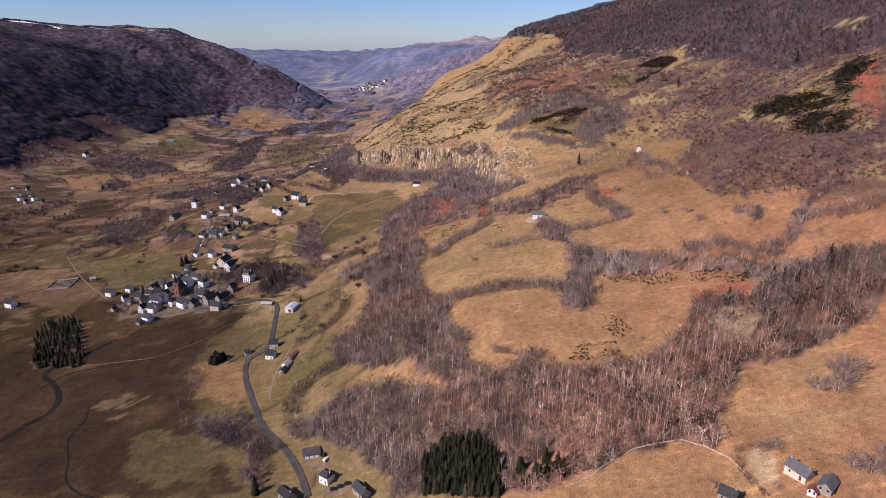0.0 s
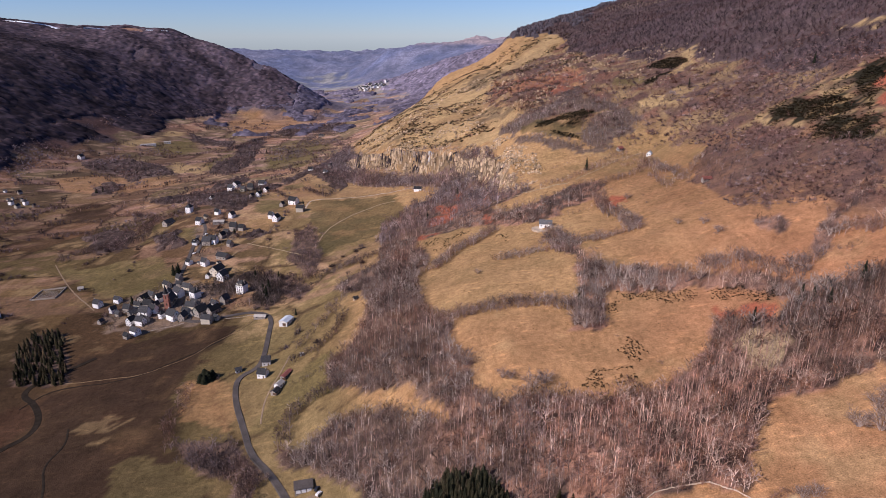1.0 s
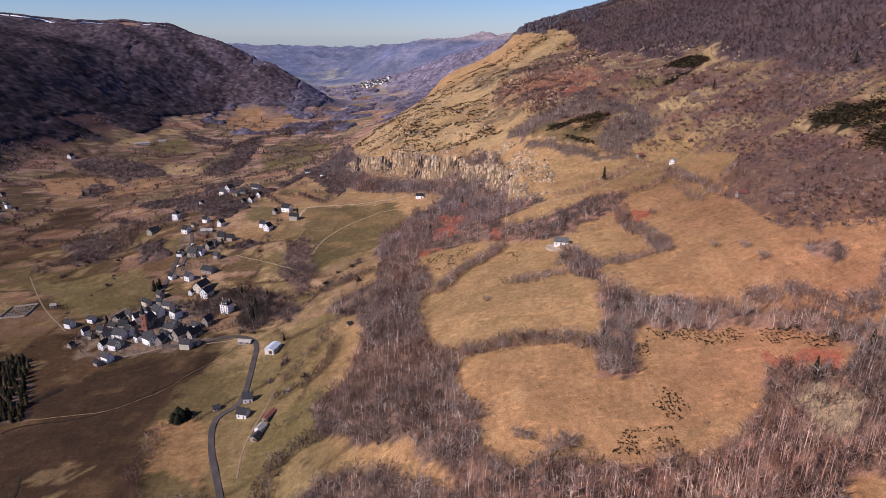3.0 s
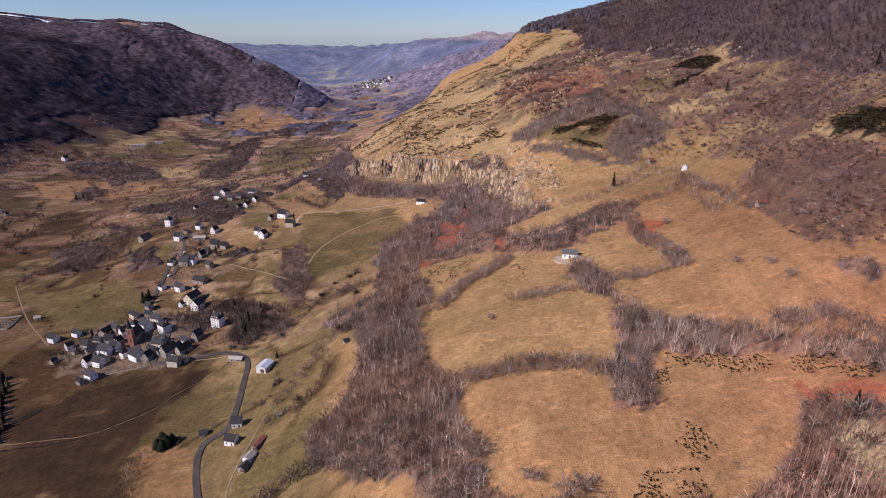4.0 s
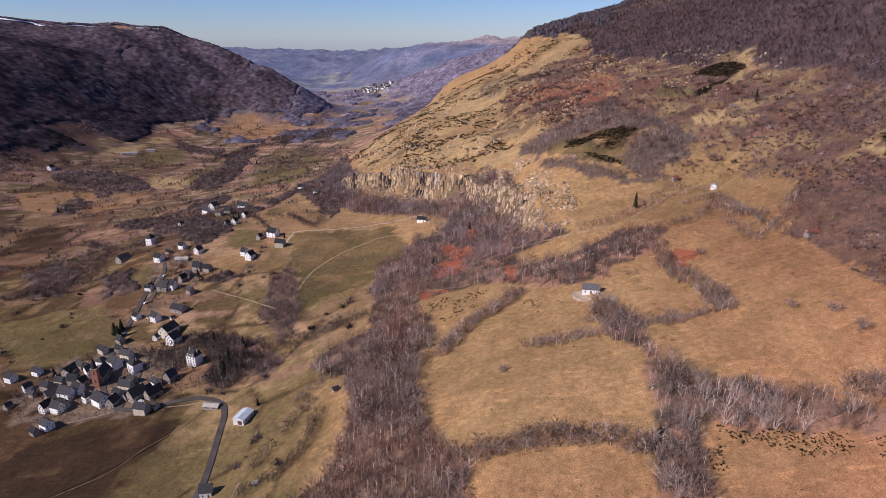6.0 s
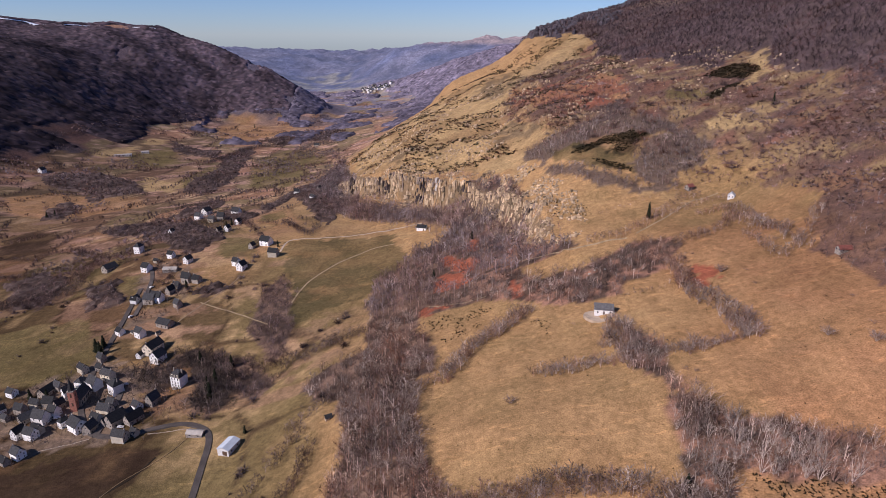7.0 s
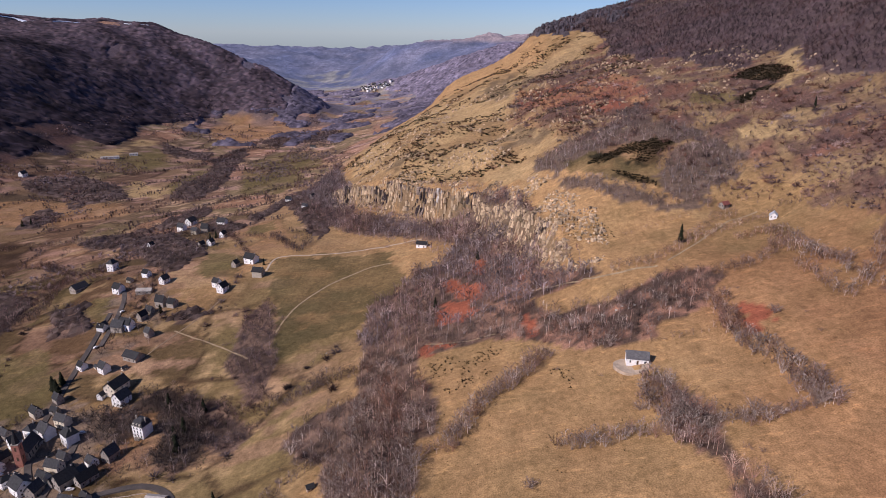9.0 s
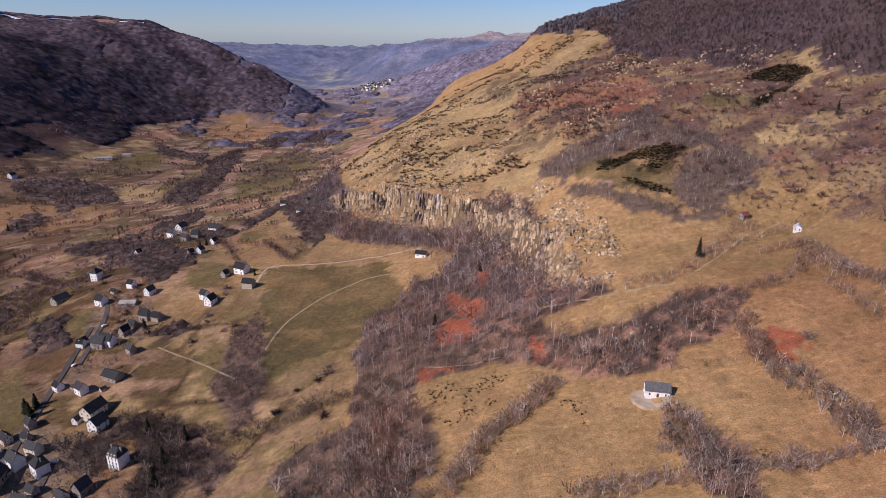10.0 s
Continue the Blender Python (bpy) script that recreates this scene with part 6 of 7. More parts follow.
SINGLE = [
    # name, label, x, y, turn, length, depth, eaves, rise, walls, roof, hipped, chimneys
    ("stone_barn", "pale stone barn with slate roof on a gravel apron", 90, 551, -10, 15, 9, 4.2, 3.6, M_WHITE, M_GREYSLATE, False, 0),
    ("ruined_barn", "old stone barn with bright rusty red roof in scrub", 228, 549, 4, 10, 6, 2.6, 2.2, M_STONE, M_RED_ROOF, False, 0),
    ("cottage", "small white cottage with pale roof on the hillside pasture", 224, 692, 60, 8, 6.5, 3.0, 3.0, M_WHITE, M_BLUE_ROOF, False, 0),
    ("stone_barn", "stone barn with red sheet roof beside the hedge", 198, 715, 30, 9, 6, 3.0, 2.6, M_STONE, M_RED_ROOF, False, 0),
    ("hut", "ruined pale stone hut at the edge of the wood", -79, 517, 30, 5, 4, 2.6, 1.8, M_WALLSTONE, M_SLATE, False, 0),
    ("farmhouse", "long white farmhouse with slate roof below the cliff", -37, 830, -14, 14, 7.5, 4.2, 3.4, M_WHITE, M_SLATE, False, 2),
    ("farmhouse", "long white farmhouse with slate roof and dormers above the meadow", 148.5, 208, -66, 13, 7, 4.0, 3.6, M_CREAM, M_GREYSLATE, False, 2),
    ("farm_barn", "farm barn with weathered slate roof beside the farmhouse", 154, 198, 42, 11, 7, 2.8, 3.0, M_STONE, M_GREYSLATE, False, 0),
    ("farm_shed", "small white shed with striped rusty roof beside the barn", 148.5, 197.5, 42, 5, 4.5, 2.6, 1.6, M_WHITE, M_RED_ROOF, False, 0),
    ("stone_house", "stone house with dark slate roof under a bare tree", 119, 205, -40, 9, 7, 4.0, 3.6, M_STONE, M_SLATE, False, 1),
    ("house", "white house with hipped slate roof inside a lawn", -67, 285, -34, 9, 8, 5.6, 3.4, M_WHITE, M_SLATE, True, 1),
    ("house", "long stone house with grey slate roof by the road", -88, 276, -42, 13, 8, 4.6, 3.8, M_STONE, M_SLATE, False, 2),
    ("house", "long stone house with slate roof at the wood's foot", -45, 270, -50, 13, 7.5, 4.4, 3.6, M_STONE, M_SLATE, False, 1),
    ("house", "white house with steep slate roof at the road bend", -141, 449, 10, 8.5, 7.5, 5.2, 4.4, M_WHITE, M_SLATE, False, 1),
    ("house", "white gabled house with slate roof below the road bend", -139, 432, -12, 9.5, 8, 4.6, 4.2, M_WHITE, M_SLATE, False, 1),
    ("shed", "small white shed with dark roof beside the road", -162, 444, 30, 6, 5, 2.8, 2.4, M_WHITE, M_SLATE, False, 0),
    ("hut", "small hut with pale roof by the cemetery lane", -394, 631, 20, 7, 5, 2.8, 2.2, M_CREAM, M_PALE_ROOF, False, 0),
    ("hut", "tiny wooden hut on the pasture bank", -112, 447, 10, 3.4, 3, 2.2, 1.0, M_WHITE, M_PALE_ROOF, False, 0),
]
for name, label, x, y, turn, l, d, h, rise, wm, rm, hip, ch in SINGLE:
    stand(house(name, label, l * 0.74, d * 0.74, h * 0.8, rise * 0.76, wm, rm, hip, ch, group=""), x, y, turn)
root = tagged(new("garage"), "flat dark-roofed garage beside the road", "garage")
part("wall", one_box(-5, 5, -3.4, 3.4, -1.5, 2.8), M_STONE, root)
part("roof", one_box(-5.4, 5.4, -3.8, 3.8, 2.83, 3.1), M_ASPHALT, root, "flat dark roof")
for i in range(3):
    part("garage_door", one_box(-4.2 + 3 * i, -1.8 + 3 * i, -3.46, -3.4, 0, 2.3), M_WHITE, root)
stand(root, -80, 306, 14)

# the far village
far_pick = random.Random(3)
for i in range(34):
    x, y = -385 + far_pick.gauss(0, 38), 3205 + far_pick.gauss(0, 28)
    ob = copy_thing(KINDS[far_pick.choice((0, 1, 3))], Matrix())
    ob["label"], ob["group"] = "pale house of the far village with slate roof", "far village houses"
    ob.scale = (1.25, 1.25, 1.1)
    stand(ob, x, y, far_pick.uniform(0, 180))


def slab_disc(name, label, x, y, rx, ry, material):
    """A levelled apron of gravel on the slope, with a rim."""
    bm = bmesh.new()
    z0 = float(height(x, y)) + 0.4
    n = 28
    top, low = [], []
    for i in range(n):
        a = 2 * math.pi * i / n
        px, py = x + rx * math.cos(a) * (1 + 0.06 * math.sin(3 * a)), y + ry * math.sin(a)
        z = max(z0 - 0.6, float(height(px, py)) + 0.2)
        top.append(bm.verts.new((px, py, z))), low.append(bm.verts.new((px * 1.0, py, z - 3)))
    bm.faces.new(top)
    for i in range(n):
        j = (i + 1) % n
        bm.faces.new((low[i], low[j], top[j], top[i]))
    me = bpy.data.meshes.new(name)
    bmesh.ops.recalc_face_normals(bm, faces=bm.faces)
    bmesh.ops.triangulate(bm, faces=bm.faces)
    bm.to_mesh(me)
    bm.free()
    me.materials.append(material)
    return tagged(new(name, me), label, "pavement", kind="structure")


slab_disc("gravel_apron", "pale gravel apron round the stone barn", 87, 548, 9.5, 8.0, M_GRAVEL)
slab_disc("gravel_yard", "pale gravel yard in front of the garage", -74, 296, 4.5, 4, M_TRACK)
slab_disc("gravel_yard", "pale gravel yard by the long stone house", -60, 276, 8, 3.5, M_TRACK)


# ---------------------------------------------------------------- dry stone walls
def stone_wall(name, label, line, h=1.1, w=0.9, material=None):
    """A wall of uneven stones along a line; the top rises and falls."""
    p = np.array(line, float)
    seg = np.hypot(*np.diff(p, axis=0).T)
    at = np.concatenate([[0], np.cumsum(seg)])
    s = np.arange(0, at[-1], 1.1)
    q = np.stack([np.interp(s, at, p[:, 0]), np.interp(s, at, p[:, 1])], -1) + rng.normal(size=(len(s), 2)) * 0.12
    d = np.gradient(q, axis=0)
    d /= np.linalg.norm(d, axis=1)[:, None]
    side = np.stack([-d[:, 1], d[:, 0]], -1) * w / 2
    z = height(q[:, 0], q[:, 1])
    t = z + h * (0.75 + 0.5 * rng.random(len(s)))
    v = np.stack([np.c_[q - side, z - 1], np.c_[q - side * 0.8, t], np.c_[q + side * 0.8, t], np.c_[q + side, z - 1]], 1)
    i = np.arange(len(s) * 4).reshape(-1, 4)
    f = np.concatenate([np.stack([i[:-1, k], i[1:, k], i[1:, k + 1], i[:-1, k + 1]], -1) for k in range(3)])
    return tagged(new(name, mesh_from(name, v.reshape(-1, 3), f, material or M_WALLSTONE)), label, "wall", kind="structure")


WALL_LINES = [[(57, 230), (70, 233), (77, 238), (86, 241), (91, 244), (103, 245), (114, 244), (123, 237), (129, 227), (132, 212)],
              [(-245, 540), (-262, 536), (-276, 532)], [(-205, 540), (-180, 543), (-168, 535)]]
for line in WALL_LINES:
    stone_wall("dry_stone_wall", "low pale dry stone wall along the pasture edge", line, 0.5, 0.35)

# ---------------------------------------------------------------- cemetery
for line in ([(-438, 612), (-412, 614)], [(-412, 614), (-415, 640)], [(-415, 640), (-441, 638)], [(-441, 638), (-438, 612)]):
    stone_wall("cemetery_wall", "grey stone cemetery wall", line, 1.6, 0.6, M_STONE)
grave = tagged(new("grave"), "grey stone grave slab with headstone in the cemetery", "grave", "cemetery graves")
part("slab", one_box(-0.5, 0.5, -1.0, 1.0, -0.6, 0.35), M_STONE, grave)
part("headstone", one_box(-0.45, 0.45, 0.85, 1.0, 0.35, 1.3), M_SLATE, grave)
first = True
for i in range(8):
    for j in range(6):
        if (i * 5 + j * 3) % 7 == 0:
            continue
        ob = grave if first else copy_thing(grave, Matrix())
        first = False
        stand(ob, -436 + i * 2.9 + 0.2 * (j % 2), 617 + j * 3.6, 4)

# ---------------------------------------------------------------- parked cars
def car(label, material):
    root = tagged(new("car"), label, "car", "parked cars")
    bm = bmesh.new()
    prof = ((-2.1, 0.35), (2.1, 0.35), (2.1, 0.8), (1.2, 0.95), (0.55, 1.42), (-1.3, 1.45), (-2.05, 0.95))
    l = [bm.verts.new((x, -0.85, z)) for x, z in prof]
    r = [bm.verts.new((x, 0.85, z)) for x, z in prof]
    bm.faces.new(l), bm.faces.new(r[::-1])
    for i in range(7):
        j = (i + 1) % 7
        bm.faces.new((l[j], l[i], r[i], r[j]))
    bmesh.ops.recalc_face_normals(bm, faces=bm.faces)
    part("body", bm, material, root)
    part("side_window", one_box(-1.2, 0.5, -0.87, 0.87, 1.0, 1.32), M_GLASS, root)
    for x in (-1.3, 1.3):
        for y in (-0.82, 0.82):
            bm = bmesh.new()
            bmesh.ops.create_cone(bm, cap_ends=True, segments=10, radius1=0.34, radius2=0.34, depth=0.22, matrix=pose(x, y, 0.34, 90))
            part("wheel", bm, M_WOOD, root)
    return root


M_CARDARK = plain("dark_car_paint", (0.03, 0.03, 0.035), 0.3, 0.05)
CARS = [car("white parked car on the village street", M_WHITE), car("dark parked car beside the road", M_CARDARK)]
seen_car = set()
for k, x, y, turn in ((0, -262, 556, 80), (0, -258, 556, 80), (1, -254, 557, 80), (0, -283, 566, 30), (1, -278, 580, 20), (0, -288, 573, 100), (0, -296, 700, 70), (1, -291, 612, 95), (0, -250, 600, 10),
                      (1, -62, 277, 10), (1, -58, 278, 12), (1, -54, 278.5, 10), (0, -70, 299, 60), (1, -72, 303, 80), (0, -228, 549, 5), (0, -300, 752, 60)):
    ob = CARS[k] if k not in seen_car else copy_thing(CARS[k], Matrix())
    seen_car.add(k)
    stand(ob, x, y, turn, 0.45)


# ---------------------------------------------------------------- ditches and the stream of the meadows
M_DITCH = plain("wet_ditch", (0.03, 0.022, 0.015), 0.95, 0.3, 0.3, each=0)
M_DITCH.node_tree.nodes["Principled BSDF"].inputs["Specular IOR Level"].default_value = 0.05
for line, w in (([(-316, 340), (-306, 373), (-293, 388), (-299, 408), (-317, 429), (-332, 438), (-336, 452), (-320, 471), (-301, 493)], 4.5), ([(-324, 421), (-313, 450), (-259, 448), (-224, 470), (-197, 495), (-189, 517)], 1.4), ([(-196, 284), (-232, 300), (-246, 330), (-262, 352), (-258, 372), (-268, 392)], 1.5)):
    v, f = ribbon(line, w, 0.12)
    tagged(new("ditch", mesh_from("ditch", v, f, M_DITCH)), "dark wet ditch winding through the meadow", "ditch", kind="structure")


# ---------------------------------------------------------------- the basalt cliff and crags
def rocks(name, label, x, y, top, size, tint):
    """Upright, uneven prisms of rock that stand out of the slope, in one mesh."""
    n = len(x)
    z = height(x, y)
    k = 6
    a = np.arange(k) * 2 * np.pi / k
    r = size[:, None] * (0.7 + 0.6 * rng.random((n, k)))
    t = a[None] + rng.random((n, 1)) * 6
    low = np.stack([x[:, None] + r * np.cos(t) * 1.15, y[:, None] + r * np.sin(t) * 1.15, np.repeat(z[:, None] - 4, k, 1)], -1)
    taper = 0.3 + 0.6 * rng.random((n, 1))
    up = np.stack([x[:, None] + r * np.cos(t) * taper, y[:, None] + r * np.sin(t) * taper, z[:, None] + top[:, None] * (0.45 + 0.6 * rng.random((n, k)))], -1)
    mid = np.stack([x, y, z + top * (0.95 + 0.2 * rng.random(n))], -1)[:, None]
    v = np.concatenate([low, up, mid], 1)
    i = np.arange(k)
    j = (i + 1) % k
    f = np.concatenate([np.stack([i, j, j + k], -1), np.stack([i, j + k, i + k], -1), np.stack([i + k, j + k, np.full(k, 2 * k)], -1)])
    f = (f[None] + (np.arange(n) * (2 * k + 1))[:, None, None]).reshape(-1, 3)
    c = np.repeat(tint, 2 * k + 1, axis=0)
    return tagged(new(name, mesh_from(name, v.reshape(-1, 3), f, M_ROCK, c)), label, "rock", kind="stuff")


def steepness(x, y, e=4.0):
    return np.hypot(height(x + e, y) - height(x - e, y), height(x, y + e) - height(x, y - e)) / (2 * e)


CREAM_ROCK, GREY_ROCK, DARK_ROCK = (0.50, 0.36, 0.225), (0.30, 0.225, 0.175), (0.055, 0.042, 0.04)
x, y = grid_points([(-240, 1180), (-170, 940), (-30, 820), (10, 670), (100, 660), (110, 760), (60, 870), (0, 960), (-80, 1040), (-170, 1180)], 2.1, 2.0)
s = steepness(x, y, 3.0)
m = (s > 0.75) & (rough(x, y, 32, 95) + 0.5 * rough(x, y, 11, 103) + 0.35 * rng.normal(size=len(x)) + 0.35 * (cliff_side(x, y)[1] > 0.62) > -0.45)
x, y, s = x[m], y[m], s[m]
part_of = cliff_side(x, y)[1]
share = 1.1 * rough(x, y, 13, 96) + 0.28 * rng.normal(size=len(x)) + 0.25 * (part_of < 0.42) - 0.4 * (part_of > 0.72)
tint = np.where((share > 0.55)[:, None], DARK_ROCK, np.where((share > 0.2)[:, None], GREY_ROCK, CREAM_ROCK)) * (1 + 0.15 * rng.normal(size=(len(x), 1)))
white = (np.hypot(x + 18, y - 906) < 6)[:, None]
tint = np.where(white, np.array((0.5, 0.44, 0.38)), tint)
rocks("cliff", "columned grey and cream basalt cliff with dark clefts", x, y, np.clip(s * 2.2, 1.0, 5.5) * (0.1 + 1.2 * rng.random(len(x)) ** 1.6) * np.where(part_of > 0.58, 0.45, 1.0), 0.6 + 1.7 * rng.random(len(x)) ** 1.6, np.clip(tint, 0.03, 0.8))

# ragged tan crags above and below the columns
x, y = grid_points([(-240, 1180), (-170, 940), (-30, 820), (10, 670), (120, 660), (130, 760), (80, 890), (10, 990), (-70, 1070), (-160, 1190)], 2.6, 2.0)
d, s = cliff_side(x, y)
m = (d > -18) & (d < 34 + 14 * rough(x, y, 25, 131)) & (rough(x, y, 17, 132) + 0.4 * rough(x, y, 7, 133) > 0.0) & (s > 0.03)
x, y = x[m], y[m]
rocks("crags", "ragged tan rock crags on the cliff's brow", x, y, 0.2 + 1.9 * rng.random(len(x)) ** 2, 0.8 + 1.9 * rng.random(len(x)) ** 1.4, np.array(CREAM_ROCK) * (0.85 + 0.3 * rng.normal(size=(len(x), 1))).clip(0.25, 1.4))

# scrub that clings to the ledges
x, y = grid_points([(-240, 1180), (-170, 940), (-30, 820), (10, 670), (100, 660), (110, 760), (60, 870), (0, 960), (-80, 1040), (-170, 1180)], 4.3, 2.0)
d, s = cliff_side(x, y)
m = (d < 20) & (d > -70) & (rough(x, y, 20, 102) + 0.4 * rng.normal(size=len(x)) + 1.1 * (d < -6 + 12 * (s > 0.45)) > 0.2)
add_wood("ledge_scrub", "leafless scrub clinging to the cliff ledges", MID, x[m], y[m], 3, 8, CLIFF_WOOD, SHARES)

# outcrops on the spur and the upper slope
x, y = grid_points([(-180, 1150), (60, 900), (200, 850), (360, 860), (380, 1040), (250, 1250), (60, 1450), (-150, 1450)], 4.5)
m = (rough(x, y, 24, 97) + 0.5 * rough(x, y, 9, 98) > 0.3) & (rng.random(len(x)) < np.where((x > 170) & (y < 1000), 0.25, 0.8))
x, y = x[m], y[m]
rocks("outcrops", "small tan rock outcrops in dry grass", x, y, 0.5 + 2.2 * rng.random(len(x)) ** 2, 0.8 + 1.7 * rng.random(len(x)) ** 1.5, np.array(CREAM_ROCK) * (0.95 + 0.25 * rng.normal(size=(len(x), 1))))
# dark low heath on the spur
x, y = grid_points([(-190, 1250), (-110, 1010), (-20, 930), (60, 880), (150, 940), (250, 1100), (290, 1560), (120, 1620), (-160, 1550)], 4.0)
m = (rough(x, y * 1.3, 45, 99) + 0.7 * rough(x, y, 13, 100) > 0.12) & (rng.random(len(x)) < 0.8)
add_wood("heath", "dark brown heath clumps on the dry spur", TUFT + BUSH[:1], x[m], y[m], 0.8, 3.2, ((0.05, 0.045, 0.025), (0.12, 0.07, 0.045), (0.2, 0.13, 0.09)), (0.5, 0.3, 0.2), squash=1.6, category="shrub")
# crags along the crest
x, y = grid_points([(150, 1500), (330, 1560), (520, 1780), (420, 1900), (120, 1900)], 9.0)
z = height(x, y)
m = (z > 300) & (rough(x, y, 40, 101) > 0.1)
rocks("crest_crags", "dark basalt crags along the crest", x[m], y[m], 3 + 6 * rng.random(m.sum()), 3 + 4 * rng.random(m.sum()), np.array((0.09, 0.075, 0.08)) * (1 + 0.2 * rng.normal(size=(m.sum(), 1))))

# old snow along the left crest and a few patches on the right one
def snow_drift(line, width):
    v, f = ribbon(line, width, 1.2, 8)
    tagged(new("snow_drift", mesh_from("snow_drift", v, f, M_SNOW)), "thin drift of old snow along the mountain crest", "snow", kind="structure")


snow_drift([(-1520, 2272), (-1429, 2251), (-1409, 2330), (-1304, 2269)], 20)
snow_drift([(-1263, 2267), (-1241, 2300), (-1205, 2327)], 16)
snow_drift([(-1100, 2395), (-1065, 2401), (-1030, 2419)], 14)


# pale boulders by the track
x, y = np.array((92.0, 96, 99, 103, 90, 110, 84, 98, 106, -64, -60, -100)), np.array((603.0, 606, 602, 605, 600, 607, 604, 609, 601, 575, 579, 664))
rocks("boulders", "pale field boulders heaped by the hedge", x, y, 0.5 + 0.8 * rng.random(12), 0.6 + 0.8 * rng.random(12), np.full((12, 3), 0.5) * (0.92, 0.82, 0.68))


# ---------------------------------------------------------------- single trees and bushes
def tree_thing(name, label, made, material, tints, category="tree", group=""):
    root = tagged(new(name), label, category, group)
    for part_name, (v, f), tint in zip(("trunk", "crown"), made, tints):
        ob = new(part_name, mesh_from(part_name, v, f, material, np.repeat(np.array(tint)[None], len(v), 0)))
        ob.parent = root
    return root


GREYBARK, TWIGGY = (0.46, 0.345, 0.275), (0.24, 0.165, 0.13)
PATTERN = dict(
    ash=[tree_thing("bare_tree", "spreading many-stemmed leafless grey tree on the pasture", vase_tree(17, 7, 5, 0.72, 0.016, 0.011), M_TWIGS, (GREYBARK, TWIGGY), group="pasture trees") for _ in range(3)],
    tall=[tree_thing("bare_tree", "leafless grey tree beside buildings", bare_tree(11, 14, 0.36, 0.25, 0.018, 0.008), M_TWIGS, (GREYBARK, TWIGGY), group="garden trees") for _ in range(2)],
    fir=[tree_thing("fir_tree", "dark green conical fir tree", fir(12, 11, 0.17), M_NEEDLES, ((0.1, 0.07, 0.05), DARKFIR), group="fir trees") for _ in range(2)],
    thorn=[tree_thing("thorn_bush", "rounded leafless brown thorn bush on the pasture", vase_tree(14, 5, 5, 1.0, 0.012, 0.012), M_TWIGS, ((0.28, 0.2, 0.17), (0.2, 0.13, 0.11)), "shrub", "pasture bushes") for _ in range(2)])
used_tree = set()
def plant(kind, i, x, y, size, sx=1.0):
    ob = PATTERN[kind][i % len(PATTERN[kind])]
    key = (kind, i % len(PATTERN[kind]))
    if key in used_tree:
        ob = copy_thing(ob, Matrix())
    used_tree.add(key)
    ob.scale = (size * sx, size * sx, size)
    stand(ob, x, y, (x * 37 + y * 17) % 360, -0.1)


for i, (x, y, size) in enumerate(((187, 250, 8), (181, 255, 7), (198, 260, 9), (192, 253, 8), (193, 262, 7), (87, 370, 10), (84, 376, 9), (190, 457, 5), (193, 439, 5), (177, 471, 4), (166, 567, 5), (123, 493, 6),
                                  (81, 513, 4), (25, 472, 4), (37, 330, 4.5), (48, 321, 8), (55, 323, 7), (143, 226, 4.5), (147, 225, 5), (172, 200, 8), (177, 196, 8), (180, 203, 7), (168, 206, 6), (118, 489, 5),
                                  (32, 332, 5), (150, 492, 7), (-21, 437, 8), (-25, 503, 7), (12, 350, 8))):
    plant("ash", i, x, y, size * 1.2)
for i, (x, y, size) in enumerate(((115, 211, 6.5), (137, 203, 5), (-190, 565, 10), (-183, 582, 11), (-160, 583, 10), (-172, 600, 11), (-196, 612, 10), (-186, 622, 9), (-240, 590, 8), (-302, 600, 7), (-330, 560, 7),
                                  (-110, 300, 8), (-116, 290, 9), (-105, 284, 8), (-262, 690, 8), (-270, 720, 9), (-252, 700, 8), (-276, 745, 8), (-58, 300, 6), (-52, 262, 7), (-104, 316, 7), (-222, 600, 9), (-210, 580, 8), (-238, 612, 8))):
    plant("tall", i, x, y, size)
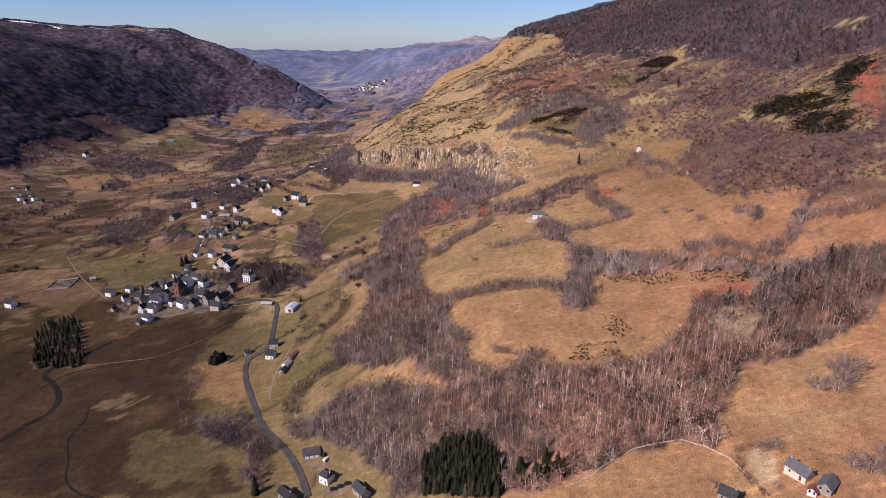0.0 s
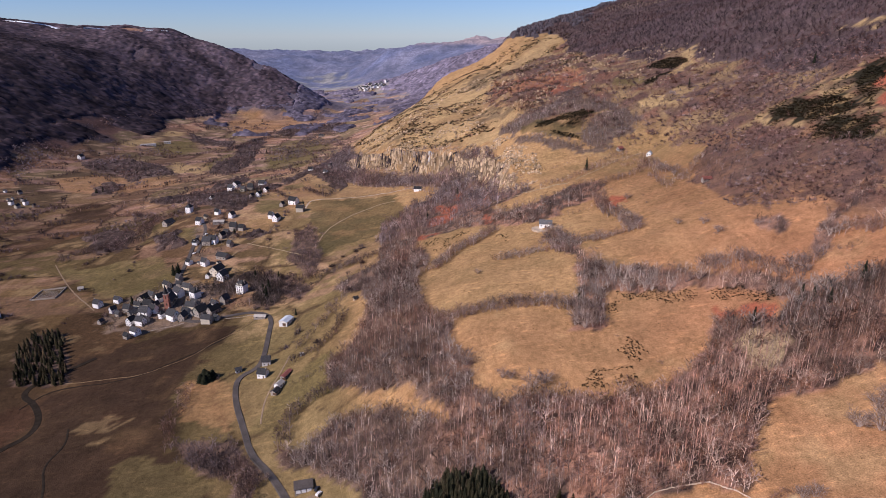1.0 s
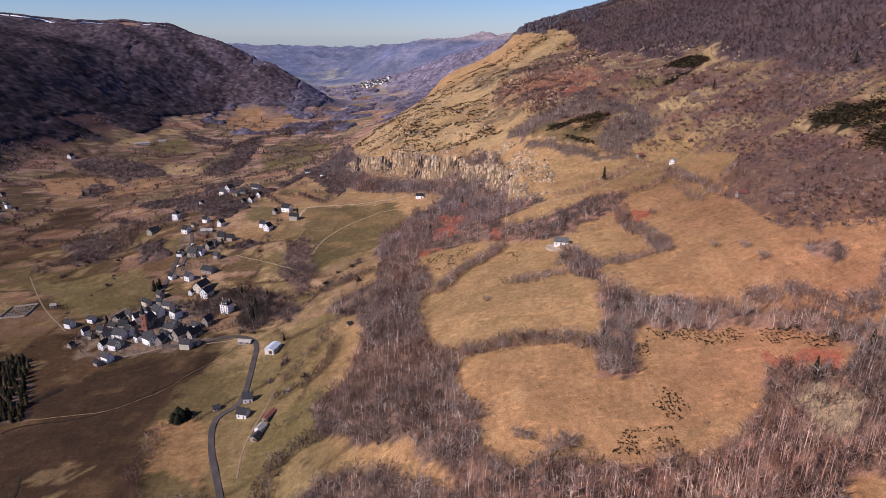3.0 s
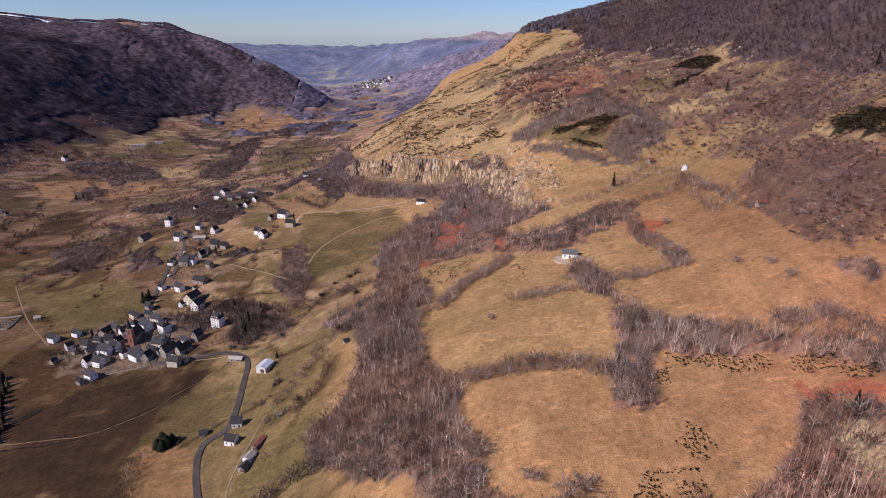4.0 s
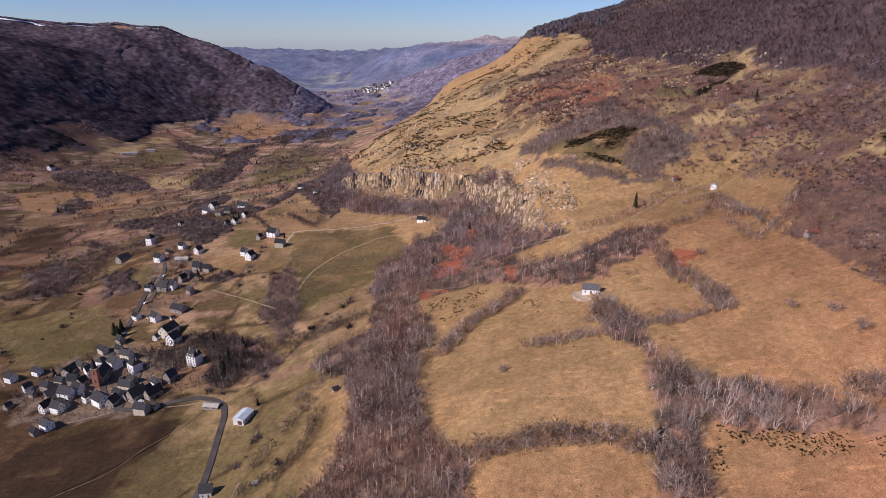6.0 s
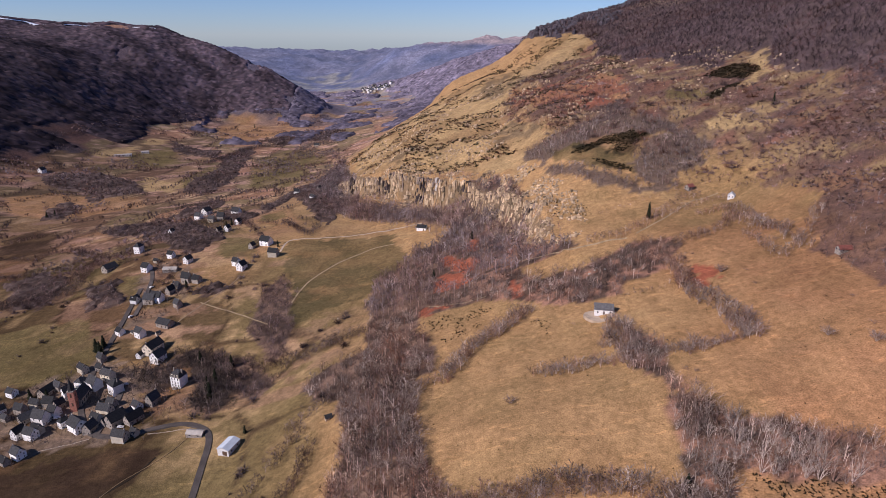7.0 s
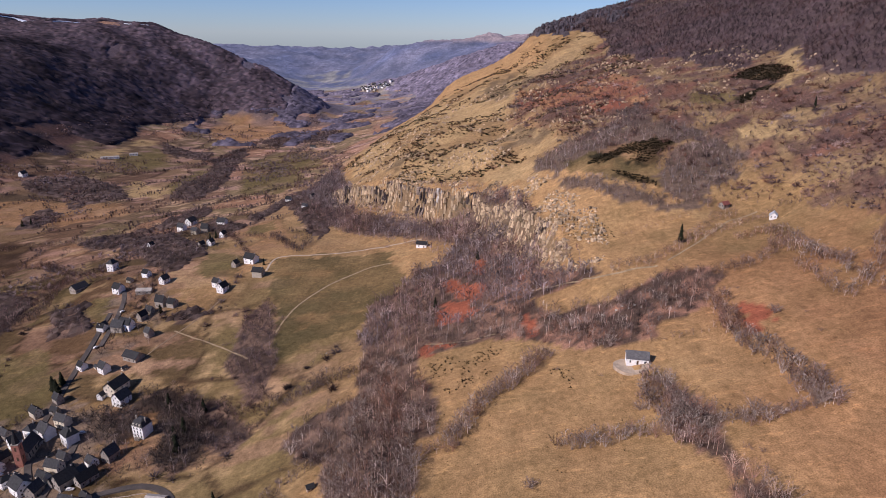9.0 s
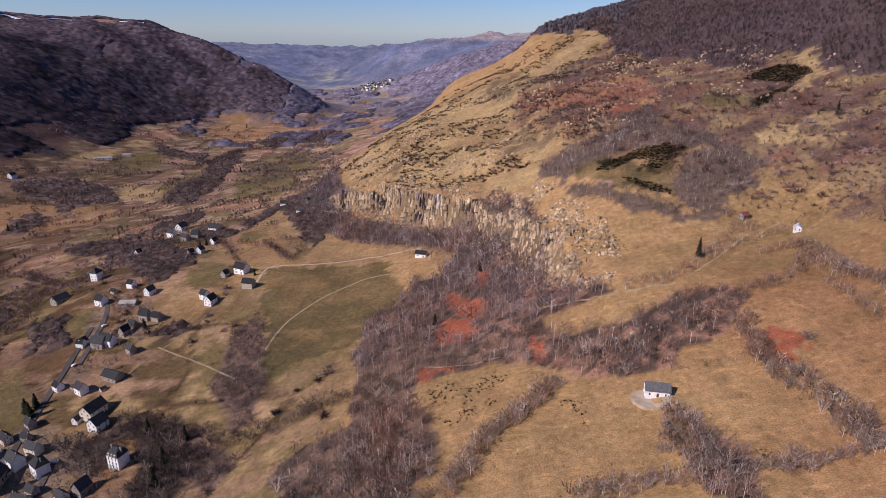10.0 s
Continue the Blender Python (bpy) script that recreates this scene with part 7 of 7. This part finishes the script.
for i, (x, y, size, sx) in enumerate(((151, 670, 15, 1.0), (-183, 437, 9, 3.0), (-187, 440, 9.5, 3.0), (-189, 436, 8, 2.8), (-181, 440, 8, 3.0), (-185, 434, 8, 2.8), (-137, 532, 7, 1.2), (-199, 618, 14, 1.1), (-176, 575, 15, 1.1), (-178, 592, 14, 1.2), (-182, 586, 12, 1.3), (-299, 648, 13, 1.5),
                                      (-293, 643, 14, 1.4), (-296, 654, 12, 1.5), (-173, 612, 12, 1.2), (-108, 282, 10, 1.7), (-110, 288, 9, 1.6), (-305, 590, 9, 1.4), (-318, 590, 10, 1.3), (176, 343, 10, 1.1), (205, 350, 11, 1.0), (209, 346, 10, 1.1),
                                      (237, 349, 12, 1.0), (215, 340, 10, 1.0), (-262, 745, 10, 1.4), (-192, 820, 8, 1.2), (-283, 935, 10, 1.3), (-288, 930, 9, 1.3), (90, 405, 5, 1.6), (-20, 690, 10, 1.2), (15, 765, 9, 1.3), (300, 800, 13, 0.9), (390, 700, 14, 0.9),
                                      (-430, 1480, 12, 1.3), (-640, 1110, 12, 1.6), (-632, 1118, 11, 1.6), (-612, 2080, 13, 1.2))):
    plant("fir", i, x, y, size, sx)
for i, (x, y, size) in enumerate(((120, 328, 2.2), (116, 470, 2.0), (112, 474, 2.4), (185, 268, 1.5), (205, 235, 1.2), (135, 258, 1.6), (197, 470, 2.2), (191, 437, 2.2), (178, 560, 1.6), (-73, 846, 4), (-148, 721, 4.5), (-97, 663, 3), (66, 320, 2.0), (103, 356, 1.6),
                                  (175, 540, 1.8), (205, 500, 2.0), (160, 600, 2.0), (70, 545, 1.8), (50, 560, 2.0), (210, 590, 2.4), (-110, 500, 4), (-113, 495, 3), (-160, 640, 3), (-185, 690, 3.5), (-215, 720, 4))):
    plant("thorn", i, x, y, size)

# leafless garden trees and bushes between the houses
x, y = (np.concatenate(c) for c in zip(*[grid_points(p, 5.0, 3.0) for p in (YARD, YARD_2, [(-215, 560), (-150, 555), (-150, 610), (-190, 640), (-225, 620)], [(-300, 820), (-255, 900), (-290, 990), (-370, 1040), (-340, 880)])]))
m = rng.random(len(x)) < 0.75
add_wood("village_bushes", "dark leafless garden trees and hedges among the village houses", MID + VASE[:2], x[m], y[m], 2.5, 7.5, ((0.085, 0.062, 0.056), (0.15, 0.108, 0.095), (0.04, 0.042, 0.022)), (0.5, 0.35, 0.15))
